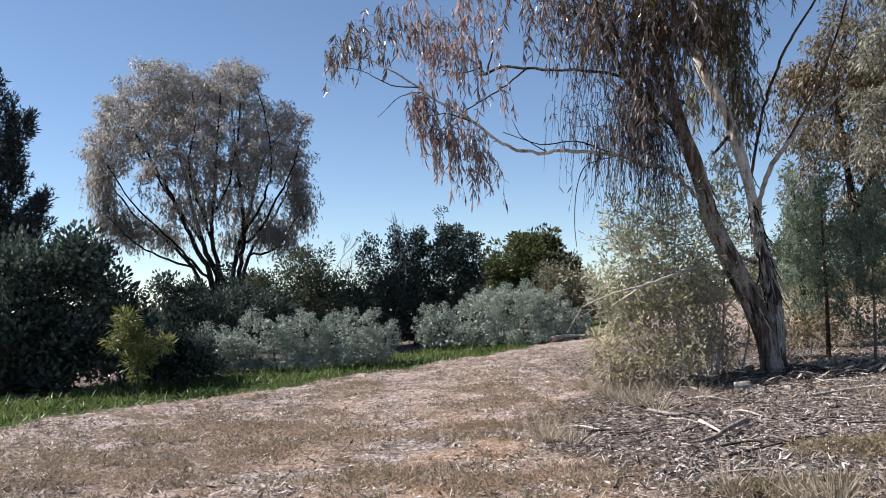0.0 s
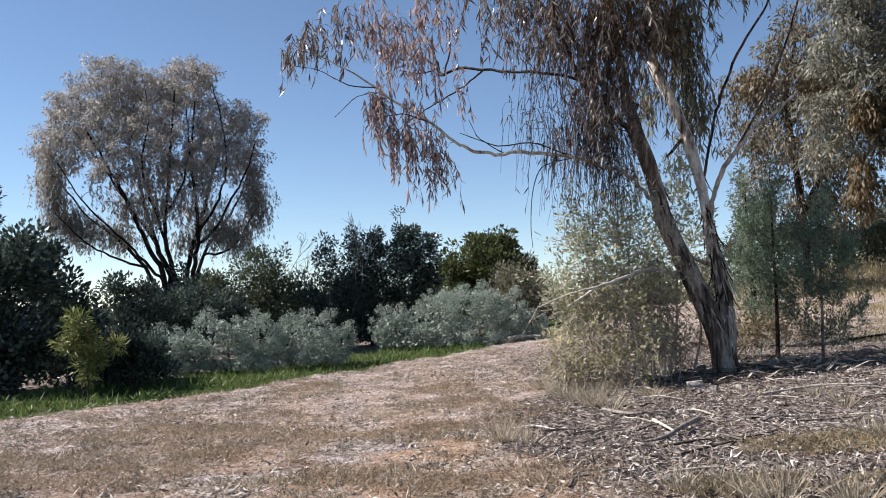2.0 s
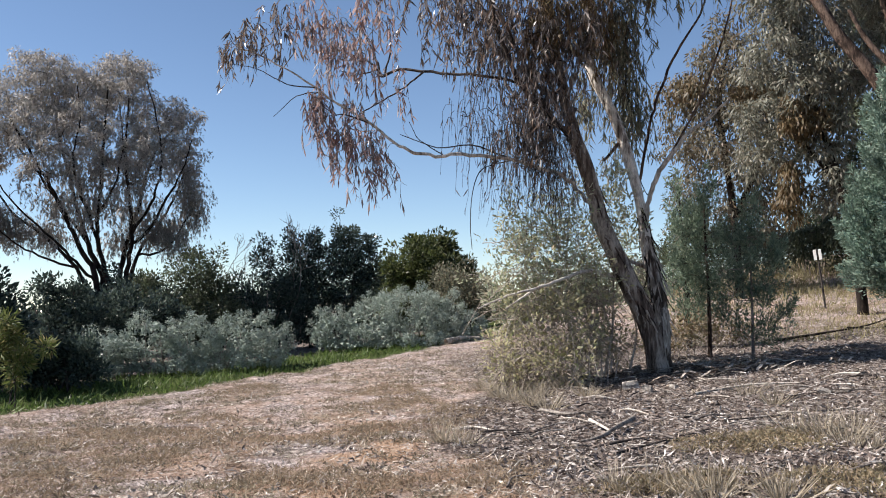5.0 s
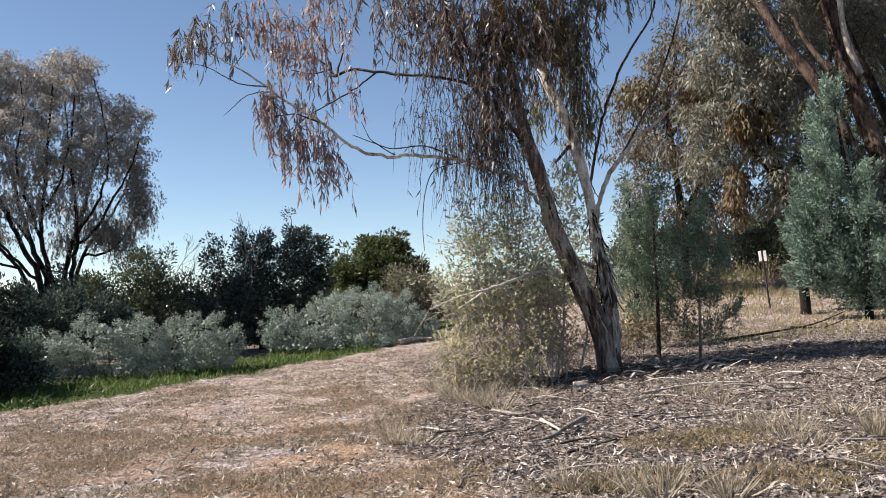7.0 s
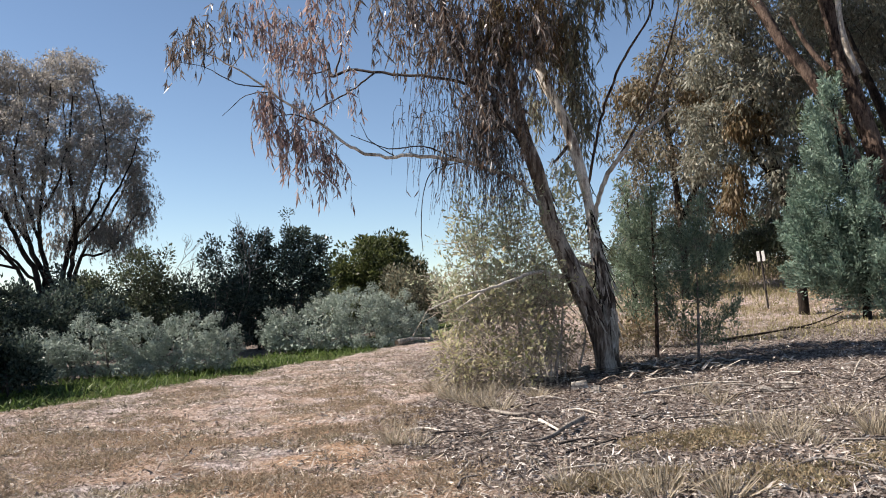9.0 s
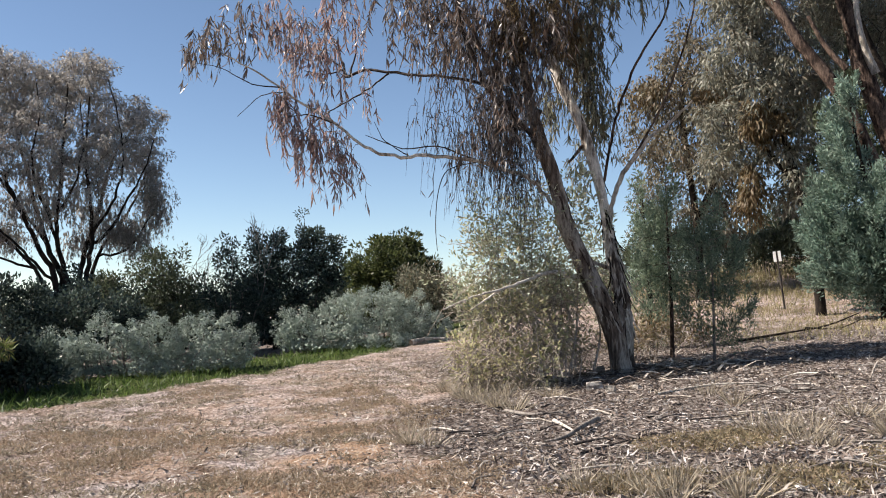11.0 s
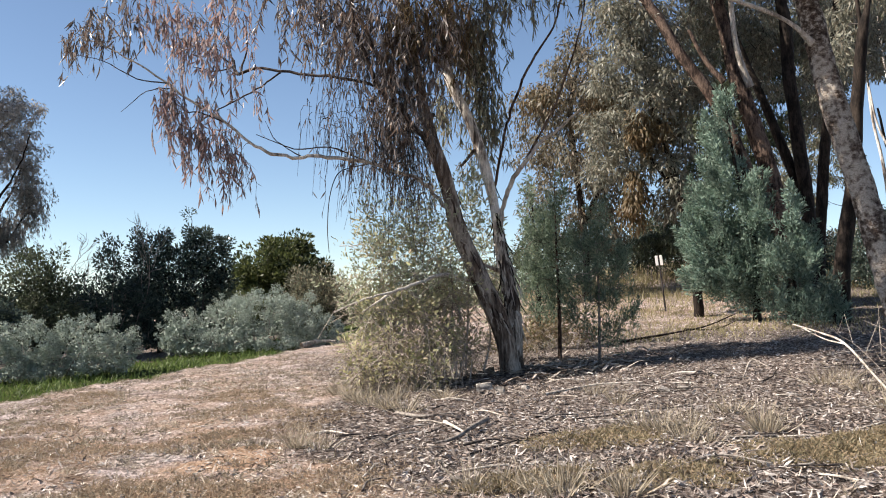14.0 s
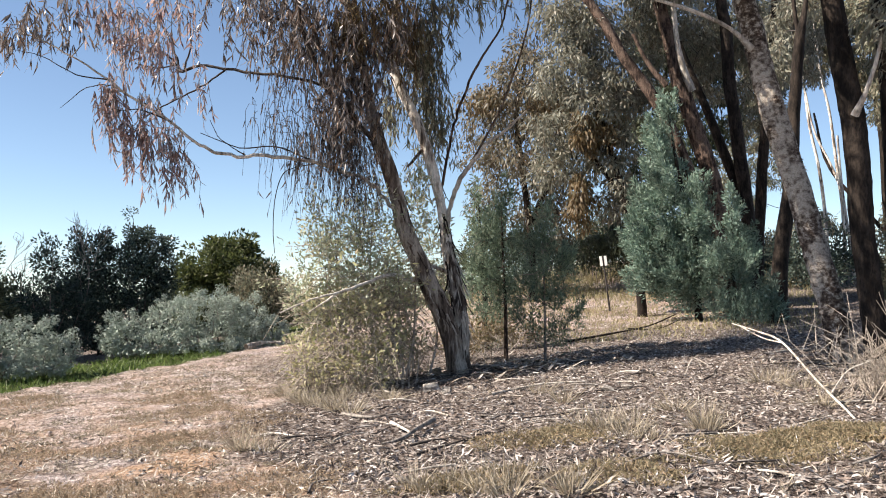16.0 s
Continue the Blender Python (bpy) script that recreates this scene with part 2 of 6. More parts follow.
LEAF_GREY = leaf_material("grey-green gum leaf", [(0.14, 0.145, 0.11), (0.23, 0.23, 0.18), (0.33, 0.325, 0.26), (0.19, 0.165, 0.12)], 0.42, 0.48)
LEAF_DRY = leaf_material("dry brown leaf", [(0.2, 0.145, 0.085), (0.31, 0.23, 0.14), (0.4, 0.31, 0.2), (0.22, 0.2, 0.1)], 0.4)
LEAF_DARK = leaf_material("dark hedge leaf", [(0.042, 0.06, 0.05), (0.075, 0.102, 0.082), (0.125, 0.16, 0.128), (0.055, 0.075, 0.064)], 0.28, 0.26)
LEAF_DUSK = leaf_material("dusty green leaf", [(0.05, 0.065, 0.038), (0.085, 0.105, 0.06), (0.125, 0.145, 0.085), (0.07, 0.08, 0.05)], 0.35)
LEAF_GREEN = leaf_material("yellow-green leaf", [(0.048, 0.066, 0.026), (0.085, 0.105, 0.036), (0.125, 0.14, 0.05), (0.06, 0.075, 0.03)], 0.4)
LEAF_SALT = leaf_material("grey saltbush leaf", [(0.23, 0.28, 0.235), (0.31, 0.365, 0.31), (0.38, 0.43, 0.37), (0.27, 0.315, 0.27)], 0.08, 0.85, 0.15)
LEAF_WISP = leaf_material("dusty yellow-green leaf", [(0.36, 0.34, 0.18), (0.48, 0.46, 0.25), (0.58, 0.54, 0.35), (0.5, 0.41, 0.29), (0.4, 0.41, 0.2)], 0.5, 0.5, 0.15)
LEAF_WISP_GREY = leaf_material("dusty grey-green leaf", [(0.3, 0.33, 0.2), (0.44, 0.47, 0.31), (0.54, 0.55, 0.39), (0.42, 0.38, 0.28)], 0.5, 0.5, 0.2)
LEAF_PINE = leaf_material("blue-green cypress needle", [(0.115, 0.18, 0.14), (0.2, 0.295, 0.23), (0.31, 0.41, 0.33), (0.15, 0.2, 0.15)], 0.3, 0.6, 0.5)
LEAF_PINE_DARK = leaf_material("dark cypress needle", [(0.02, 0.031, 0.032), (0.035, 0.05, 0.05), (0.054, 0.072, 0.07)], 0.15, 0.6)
LEAF_PINE_OLIVE = leaf_material("young cypress needle", [(0.11, 0.155, 0.105), (0.18, 0.24, 0.165), (0.26, 0.32, 0.215)], 0.42, 0.6, 0.4)
GRASS_GREEN = leaf_material("green grass blade", [(0.055, 0.095, 0.022), (0.1, 0.155, 0.038), (0.165, 0.225, 0.07)], 0.4, 0.5)
GRASS_DRY = leaf_material("dry grass blade", [(0.33, 0.275, 0.195), (0.44, 0.375, 0.28), (0.53, 0.465, 0.37), (0.26, 0.215, 0.155)], 0.3, 0.7)
GRASS_HILL = leaf_material("yellow hill grass blade", [(0.24, 0.205, 0.105), (0.35, 0.3, 0.165), (0.43, 0.38, 0.23), (0.2, 0.18, 0.09)], 0.3, 0.7)
GRASS_LOW = leaf_material("low mat plant", [(0.2, 0.165, 0.1), (0.3, 0.245, 0.15), (0.4, 0.295, 0.19), (0.24, 0.21, 0.125)], 0.35, 0.7)
GRASS_OLIVE = leaf_material("short olive-brown turf", [(0.18, 0.152, 0.105), (0.28, 0.24, 0.165), (0.4, 0.335, 0.235), (0.15, 0.126, 0.09)], 0.35, 0.7)
GRASS_RUSTY = leaf_material("low rusty grass", [(0.25, 0.18, 0.12), (0.36, 0.265, 0.18), (0.44, 0.345, 0.25), (0.29, 0.235, 0.165)], 0.35, 0.7)
LEAF_LIME = leaf_material("young lime leaf", [(0.1, 0.13, 0.035), (0.15, 0.19, 0.055), (0.23, 0.26, 0.085), (0.26, 0.23, 0.1)], 0.35)
STRAW = plain_material("straw", [(0.12, 0.095, 0.08), (0.36, 0.3, 0.255), (0.56, 0.49, 0.42), (0.2, 0.16, 0.135), (0.72, 0.67, 0.6), (0.44, 0.36, 0.27), (0.16, 0.12, 0.1), (0.48, 0.43, 0.39)])
LITTER = plain_material("fallen leaf", [(0.09, 0.065, 0.055), (0.24, 0.195, 0.17), (0.4, 0.355, 0.325), (0.11, 0.085, 0.073), (0.6, 0.565, 0.53), (0.34, 0.295, 0.265), (0.3, 0.235, 0.195), (0.15, 0.11, 0.09)])


# ---- the land ----
def step(a, b, v):
    t = np.clip((v - a) / (b - a), 0, 1)
    return t * t * (3 - 2 * t)


def wobble(x, y, size, seed=0.0):
    """A smooth random field of about -1 to 1."""
    x, y = np.asarray(x, float), np.asarray(y, float)
    s = 0
    for i, (a, ph) in enumerate(((0.3, 1.1), (1.35, 2.7), (2.2, 0.4), (2.9, 5.2), (0.9, 3.9))):
        k = (0.8 + 0.45 * i) / size
        s = s + np.sin((x * math.cos(a + seed) + y * math.sin(a + seed)) * k + ph + seed * 7 + 1.3 * np.sin(y * k * 0.7 + x * 0.31 * k + seed))
    return s / 3.2


def beside_track(x, y):
    """Metres to the left of the edge between the bare track and the green verge."""
    return (x + 5.75) * -0.844 + (y - 11.48) * 0.536 - 0.45 + 0.22 * wobble(x, y, 0.9, 2.0)


def litter_and_shade(x, y):
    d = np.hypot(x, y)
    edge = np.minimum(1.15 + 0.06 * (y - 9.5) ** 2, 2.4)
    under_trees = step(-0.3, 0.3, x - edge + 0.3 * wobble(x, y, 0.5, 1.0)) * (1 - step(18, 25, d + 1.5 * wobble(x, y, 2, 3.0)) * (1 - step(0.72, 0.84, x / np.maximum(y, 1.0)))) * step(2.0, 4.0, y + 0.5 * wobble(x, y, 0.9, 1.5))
    # Shade beneath and behind the hedge, put into the ground colour as dark litter.
    hedge_shade = 0.85 * step(2.8, 3.8, beside_track(x, y)) * (1 - step(60, 90, d))
    return np.maximum(under_trees, hedge_shade)


def straw_zone(x, y):
    return step(-0.25, 0.35, 0.6 * wobble(x, y, 0.25, 6.0) + 0.6 * wobble(x, y, 0.9, 6.6))


def green_zone(x, y):
    d = beside_track(x, y)
    return step(-0.1, 0.35, d) * (1 - step(3.2, 4.4, d))


def fine_height(x, y):
    return ground_height(x, y) + 0.012 * wobble(x, y, 0.03, 8.5) + 0.012 * wobble(x, y, 0.07, 8.0) + 0.014 * wobble(x, y, 0.16, 9.0) + 0.02 * wobble(x, y, 0.35, 4.0) + 0.03 * wobble(x, y, 1.3, 5.0) - 0.05 * step(-0.3, 0.8, beside_track(x, y))


def spaced(dense, out, ratio):
    """Even steps through the near stretch, and ever longer steps out to the horizon on both sides."""
    gaps = np.cumsum(out[0] * ratio ** np.arange(out[1]))
    return np.concatenate([dense[0] - gaps[::-1], dense, dense[-1] + gaps])


xs, ys = spaced(np.arange(-13.0, 15.0, 0.135), (0.12, 46), 1.2), spaced(np.arange(-1.0, 21.0, 0.125), (0.12, 46), 1.2)
gx, gy = np.meshgrid(xs, ys)
gr = np.hypot(gx, gy)
far = step(60, 160, gr)
gz = fine_height(gx, gy) * (1 - far) + far * np.minimum(ground_height(gx, gy), 0.4)
gz = gz + rng.normal(0, 0.008, gz.shape) * (1 - step(18, 30, gr)) * step(2.5, 4.5, gr)
nx, ny = len(xs), len(ys)
ii = (np.arange(ny - 1)[:, None] * nx + np.arange(nx - 1)[None]).ravel()
gf = np.stack([ii, ii + 1, ii + nx + 1, ii + nx], 1)

k = Nodes("dry ground")
where = k.coords()
fine, mid, broad = k.noise(38.0, 6.0, 0.7, where), k.noise(7.0, 5.0, 0.65, where), k.noise(0.9, 4.0, 0.6, where)
soil = k.ramp(fine, [(0.3, (0.21, 0.172, 0.165)), (0.5, (0.42, 0.363, 0.352)), (0.7, (0.57, 0.515, 0.5))])
warm = k.ramp(fine, [(0.3, (0.19, 0.115, 0.07)), (0.5, (0.42, 0.27, 0.17)), (0.7, (0.54, 0.39, 0.27))])
thatch = k.ramp(fine, [(0.3, (0.15, 0.122, 0.11)), (0.5, (0.3, 0.255, 0.232)), (0.72, (0.5, 0.455, 0.425))])
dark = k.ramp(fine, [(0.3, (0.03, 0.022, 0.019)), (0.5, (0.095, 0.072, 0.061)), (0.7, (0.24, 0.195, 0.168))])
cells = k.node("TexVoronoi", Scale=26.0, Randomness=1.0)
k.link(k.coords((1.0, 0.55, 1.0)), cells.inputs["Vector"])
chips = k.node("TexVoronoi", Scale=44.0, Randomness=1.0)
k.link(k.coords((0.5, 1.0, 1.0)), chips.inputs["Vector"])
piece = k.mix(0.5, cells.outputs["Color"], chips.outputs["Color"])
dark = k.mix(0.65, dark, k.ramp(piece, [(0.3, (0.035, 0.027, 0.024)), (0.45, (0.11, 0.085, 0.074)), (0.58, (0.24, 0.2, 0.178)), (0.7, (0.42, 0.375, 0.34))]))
turf = k.ramp(fine, [(0.3, (0.03, 0.045, 0.012)), (0.7, (0.08, 0.1, 0.03))])
thin = k.node("Attribute")
thin.attribute_name = "straw"
blend = k.ramp(k.mix(0.35, thin.outputs["Fac"], mid), [(0.4, (0, 0, 0)), (0.56, (1, 1, 1))])
base = k.mix(blend, soil, thatch)
base = k.mix(0.75, base, k.ramp(piece, [(0.3, (0.4, 0.375, 0.36)), (0.5, (0.95, 0.94, 0.93)), (0.68, (1.5, 1.48, 1.46))]), "MULTIPLY")
mottle = k.ramp(k.noise(2.4, 5.0, 0.65, k.coords((0.7, 1.4, 1.0))), [(0.38, (0.66, 0.61, 0.57)), (0.52, (0.98, 0.97, 0.95)), (0.66, (1.14, 1.13, 1.12))])
base = k.mix(1.0, base, mottle, "MULTIPLY")
crumb = k.ramp(k.noise(13.0, 6.0, 0.75, where), [(0.36, (0.42, 0.39, 0.37)), (0.48, (1.0, 1.0, 1.0)), (0.64, (1.3, 1.3, 1.3))])
base = k.mix(1.0, base, crumb, "MULTIPLY")
clay = k.node("Attribute")
clay.attribute_name = "clay"
base = k.mix(k.mix(1.0, k.ramp(broad, [(0.4, (0, 0, 0)), (0.58, (0.9, 0.9, 0.9))]), clay.outputs["Fac"], "MULTIPLY"), base, warm)
lit, grn = k.node("Attribute"), k.node("Attribute")
lit.attribute_name, grn.attribute_name = "litter", "green"
# The litter field also carries the hedge shade painted into the ground.
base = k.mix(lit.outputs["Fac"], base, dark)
base = k.mix(grn.outputs["Fac"], base, turf)
k.link(base, k.shader.inputs["Base Color"])
k.shader.inputs["Roughness"].default_value = 0.95
k.shader.inputs["Specular IOR Level"].default_value = 0.1
k.bump(k.mix(0.4, fine, mid), 1.0, 0.1)
GROUND = k.mat
ground_mesh = mesh_of("ground", np.stack([gx, gy, gz], -1), gf, GROUND, True)
clay_zone = 0.32 + 0.6 * np.exp(-((gx - 0.4) ** 2 + ((gy - 8.5) * 0.6) ** 2) / 7)
for name, field in (("clay", clay_zone), ("straw", straw_zone(gx, gy)), ("litter", litter_and_shade(gx, gy)), ("green", green_zone(gx, gy))):
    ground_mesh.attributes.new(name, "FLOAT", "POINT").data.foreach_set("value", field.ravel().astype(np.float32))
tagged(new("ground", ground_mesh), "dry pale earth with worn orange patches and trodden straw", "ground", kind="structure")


def scatter(n, near, far_, left, right, weight, power=1.6):
    """Random places on the ground in a sector, thinning with distance, kept by a weight of 0 to 1."""
    r = near + (far_ - near) * rng.random(n) ** power
    a = np.radians(rng.uniform(left, right, n))
    x, y = r * np.sin(a), r * np.cos(a)
    keep = rng.random(n) < weight(x, y)
    x, y = x[keep], y[keep]
    return np.stack([x, y, fine_height(x, y)], 1)


def stuff(name, me, label, category):
    return tagged(new(name, me), label, category, kind="stuff")


# ---- kinds of plants ----
def bush(name, at, lumps, material, label, category, leaf=(0.09, 0.045), per=55, puff=0.28, twig=TWIG_DARK, stems=5, group="", hollow=0.15, lift=0.35, thick=0.014, far=True, sprawl=0.5, sprig=0.3, tangle=0, bare=()):
    """A shrub: stems from the ground, twigs to many tufts, and a tuft of leaves at each twig's end."""
    ob = thing_at(name, at, label, category, group, 0.02)
    ends, out = in_lumps(lumps, hollow)
    keep = ends[:, 2] > 0.12
    ends, out = ends[keep], out[keep]
    poke = rng.random(len(ends)) < 0.14
    ends[poke] += (out[poke] * [0.6, 0.6, 0.3] + [0, 0, 0.7]) * sprig * rng.random((int(poke.sum()), 1))
    wide = np.abs(ends[:, 0]).max() * sprawl
    cx = ends[:, 0].mean()
    wood = []
    for i in range(stems):
        fx = cx + (i + 0.5 - stems / 2) / stems * 2 * wide
        top = ends[np.argmin(np.abs(ends[:, 0] - fx) + rng.random(len(ends)) * 0.8)]
        foot = np.array([fx * 0.8 + rng.normal(0, 0.05), rng.normal(0, 0.15), -0.05])
        mid = foot * 0.5 + top * 0.5 + rng.normal(0, 0.08, 3)
        wood.append(smooth_path([(*foot, thick * 2.2), (*mid, thick * 1.5), (*(foot * 0.15 + top * 0.85), thick * 0.8)], 5))
    twigs = grow(wood, ends, thick)
    for x, z, size in bare:
        buds = [(np.array([x * 0.75, 0.0, z * 0.3]), np.array([x * 0.25, 0.1, z * 0.45]), 0.024)]
        for level in range(4):
            later = []
            for foot, way, r in buds:
                bow = np.cross(way, rng.normal(size=3)) * 0.12
                t = np.linspace(0, 1, 6)[:, None]
                c = foot + way * t + bow * np.sin(t * math.pi)
                twigs.append(np.hstack([c, np.linspace(r, r * 0.55, 6)[:, None]]))
                for u in (0.45, 0.7, 0.9, 1.0):
                    d = unit(way + rng.normal(0, 0.55, 3) * np.linalg.norm(way) * [1, 1, 0.6]) * size * 0.62 ** level * rng.uniform(0.7, 1.2)
                    later.append((foot + way * u, d + [0, 0, 0.1 * size], max(r * 0.55, 0.008)))
            buds = later
    for i in range(tangle):
        a, ln, e = rng.uniform(0, 2 * math.pi), rng.uniform(0.3, 1.0), ends[rng.integers(len(ends))]
        t = np.linspace(-0.5, 0.5, 6)[:, None]
        c = e * [1, 1, 0.8] + np.array([math.cos(a), math.sin(a), rng.uniform(-0.2, 1.0)]) * ln * t + rng.normal(0, 0.03, (6, 3)) - np.array([0, 0, 0.6]) * ln * t * t
        c[:, 2] = np.maximum(c[:, 2], 0.02)
        twigs.append(np.hstack([c, np.linspace(0.006, 0.003, 6)[:, None]]))
    for stem in wood:
        part("stem", mesh_of("stem", *tubes([stem], 6, 0.05), twig, True), ob)
    part("twig", mesh_of("twig", *tubes(spare(twigs), 3), twig, True), ob, kind="stuff")
    n = len(ends) * per
    src = np.repeat(np.arange(len(ends)), per)
    d = unit(rng.normal(size=(n, 3)) + [0, 0, 0.15])
    place = ends[src] + d * puff * rng.random((n, 1)) ** 0.4
    way = d + out[src] * 0.5 + rng.normal(0, 0.4, (n, 3)) + [0, 0, lift]
    size = rng.uniform(0.6, 1.3, n)
    make = diamonds if far else blades
    part("foliage", mesh_of("foliage", *make(place, way, leaf[0] * size, leaf[1] * size, face=d + out[src] * 0.7), material), ob)
    return ob


def weeping_crown(ob, wood, lumps, leaf_mat, twig_mat, count=3, length=0.9, spacing=0.045, leaf=(0.14, 0.022), hollow=0.4, twig=0.012, far=True, spread=0.12, name="foliage", label="", out=0.35, rise=0.25, sway=0.0, arch=0.15):
    """Twigs from the limbs to many places in the crown, hanging strands there, and leaves along the strands."""
    ends, _ = in_lumps(lumps, hollow)
    twigs = grow(wood, ends, twig, rise)
    hang, at, way = strands(ends, count, length, spacing, out, spread, sway, arch)
    part("twig", mesh_of("twig", *(tubes(spare(twigs), 3) if far else join(tubes(twigs, 4), tubes(hang, 3))), twig_mat, True), ob, kind="stuff")
    size = rng.uniform(0.6, 1.3, len(at))
    make = diamonds if far else blades
    face = unit(at - ends.mean(0)) if far else None
    part(name, mesh_of(name, *make(at, way, leaf[0] * size, leaf[1] * size, face=face), leaf_mat), ob, label)


def thin_out(p, least):
    """Drops places that lie closer together than the least distance."""
    kept = []
    for q in p:
        if not kept or np.min(np.linalg.norm(np.array(kept) - q, axis=1)) > least:
            kept.append(q)
    return np.array(kept)


def clump_crown(ob, wood, lumps, leaf_mat, twig_mat, gap=0.6, size=0.36, per=140, leaf=(0.16, 0.038), twig=0.014, tall=0.85, droop=0.8, more=1.5, name="foliage", label=""):
    """Twigs from the limbs to separate clumps of leaves, with air between the clumps; the leaves hang and face outward."""
    ends, _ = in_lumps([(*e[:6], int(e[6] * more)) for e in lumps], 0.3)
    ends = thin_out(ends, gap)
    part("twig", mesh_of("twig", *tubes(spare(grow(wood, ends, twig, 0.2)), 3), twig_mat, True), ob, kind="stuff")
    big = rng.uniform(0.55, 1.3, len(ends))
    src = np.repeat(np.arange(len(ends)), (per * big ** 1.5).astype(int))
    n = len(src)
    d = unit(rng.normal(size=(n, 3)) + [0, 0, 0.2])
    squash = np.stack([rng.uniform(0.8, 1.3, len(ends)), rng.uniform(0.8, 1.3, len(ends)), np.full(len(ends), tall)], 1)
    place = ends[src] + d * (big[src, None] * size) * squash[src] * rng.random((n, 1)) ** 0.42
    way = d * 0.5 + rng.normal(0, 0.4, (n, 3)) - [0, 0, droop]
    grown = rng.uniform(0.6, 1.3, n)
    part(name, mesh_of(name, *diamonds(place, way, leaf[0] * grown, leaf[1] * grown, face=d), leaf_mat), ob, label)


def cypress(name, at, spires, material, label, group="", per=70, leaf=(0.13, 0.03), trunk_r=0.07, clear=0.5, bark=BARK_DARK, puff=0.2, gap=0.0):
    """A cypress: a straight stem, rising side branches, and feathery upright sprays. spires: lumps of foliage."""
    ob = thing_at(name, at, label, "conifer", group, 0.03)
    top = max(s[2] + s[5] for s in spires)
    apex = max(spires, key=lambda s: s[2] + s[5])
    stem = smooth_path([(0, 0, -0.05, trunk_r * 1.3), (0.02, 0, top * 0.3, trunk_r), (apex[0] * 0.6, apex[1] * 0.6, top * 0.65, trunk_r * 0.6), (apex[0], apex[1], top * 0.97, trunk_r * 0.15)], 5)
    part("trunk", mesh_of("trunk", *tubes([stem], 8, 0.08), bark, True), ob)
    ends, out = in_lumps(spires, 0.25)
    ends = ends[ends[:, 2] > clear * 0.6]
    ends = thin_out(ends, gap) if gap else ends + rng.normal(0, puff * 0.3, ends.shape)
    twigs = grow([stem], ends, 0.012, -0.12)
    part("branch", mesh_of("branch", *tubes(spare(twigs), 3), bark, True), ob, kind="stuff")
    n = len(ends) * per
    src = np.repeat(np.arange(len(ends)), per)
    d = rng.normal(size=(n, 3))
    spray = unit(np.hstack([ends[:, :2] * 0.5 + rng.normal(0, 0.3, (len(ends), 2)), np.full((len(ends), 1), 0.8)]))
    u = rng.random((n, 1))
    place = ends[src] + spray[src] * (u - 0.4) * puff * 2.6 + d * puff * 0.34 * (1.1 - u)
    way = spray[src] * 0.9 + d * 0.6
    size = rng.uniform(0.6, 1.3, n)
    part("foliage", mesh_of("foliage", *diamonds(place, way, leaf[0] * size, leaf[1] * size, face=0.5 * unit(place * [1, 1, 0.25]) + unit(d) + [0, 0, 0.2]), material), ob)
    return ob


# ---- behind the track: silver tree, hedge, saltbushes ----
silver = thing_at("silver_wattle_tree", (-7.70, 31.06, 13.9), "many-stemmed silver-grey weeping wattle tree with a rounded crown", "tree", sink=0.05)
SILVER_STEMS = [
    [(0.03, 0.00, 0.37, 0.165), (-0.43, 0.00, 2.36, 0.107), (-0.99, -0.20, 3.74, 0.081), (-1.45, -0.40, 4.71, 0.068), (-1.99, -0.50, 5.86, 0.055), (-2.63, -0.60, 7.01, 0.037), (-3.08, -0.60, 7.87, 0.024)],
    [(0.07, 0.00, 0.37, 0.152), (-0.24, 0.10, 2.36, 0.102), (-0.72, 0.30, 3.77, 0.083), (-1.01, 0.50, 4.80, 0.064), (-1.30, 0.70, 6.03, 0.052), (-1.68, 0.80, 7.68, 0.039), (-1.96, 0.80, 9.31, 0.025)],
    [(0.13, 0.00, 0.37, 0.152), (-0.03, 0.00, 2.35, 0.102), (-0.36, -0.20, 3.54, 0.075), (-0.41, -0.40, 4.71, 0.063), (-0.30, -0.60, 5.87, 0.050), (-0.20, -0.70, 7.43, 0.038), (-0.09, -0.80, 9.00, 0.025)],
    [(0.22, 0.00, 0.37, 0.152), (0.28, 0.00, 2.35, 0.096), (0.45, 0.20, 3.56, 0.077), (0.86, 0.40, 4.79, 0.066), (1.07, 0.60, 5.84, 0.053), (1.50, 0.80, 7.12, 0.041), (2.12, 0.80, 7.98, 0.027)],
    [(0.22, 0.00, 0.56, 0.127), (0.53, -0.10, 2.74, 0.083), (0.68, -0.40, 4.11, 0.064), (0.55, -0.80, 5.45, 0.051), (0.46, -1.00, 6.80, 0.038), (0.57, -1.10, 8.55, 0.025)],
    [(-0.12, 0.00, 1.17, 0.114), (-1.10, 0.10, 2.97, 0.063), (-2.05, 0.30, 3.98, 0.050), (-3.01, 0.50, 4.79, 0.038), (-3.77, 0.60, 5.80, 0.024)],
    [(0.27, 0.00, 1.16, 0.115), (0.85, 0.50, 3.37, 0.059), (1.69, 1.00, 4.64, 0.047), (2.33, 1.20, 5.93, 0.034), (2.55, 1.20, 6.78, 0.027)],
]
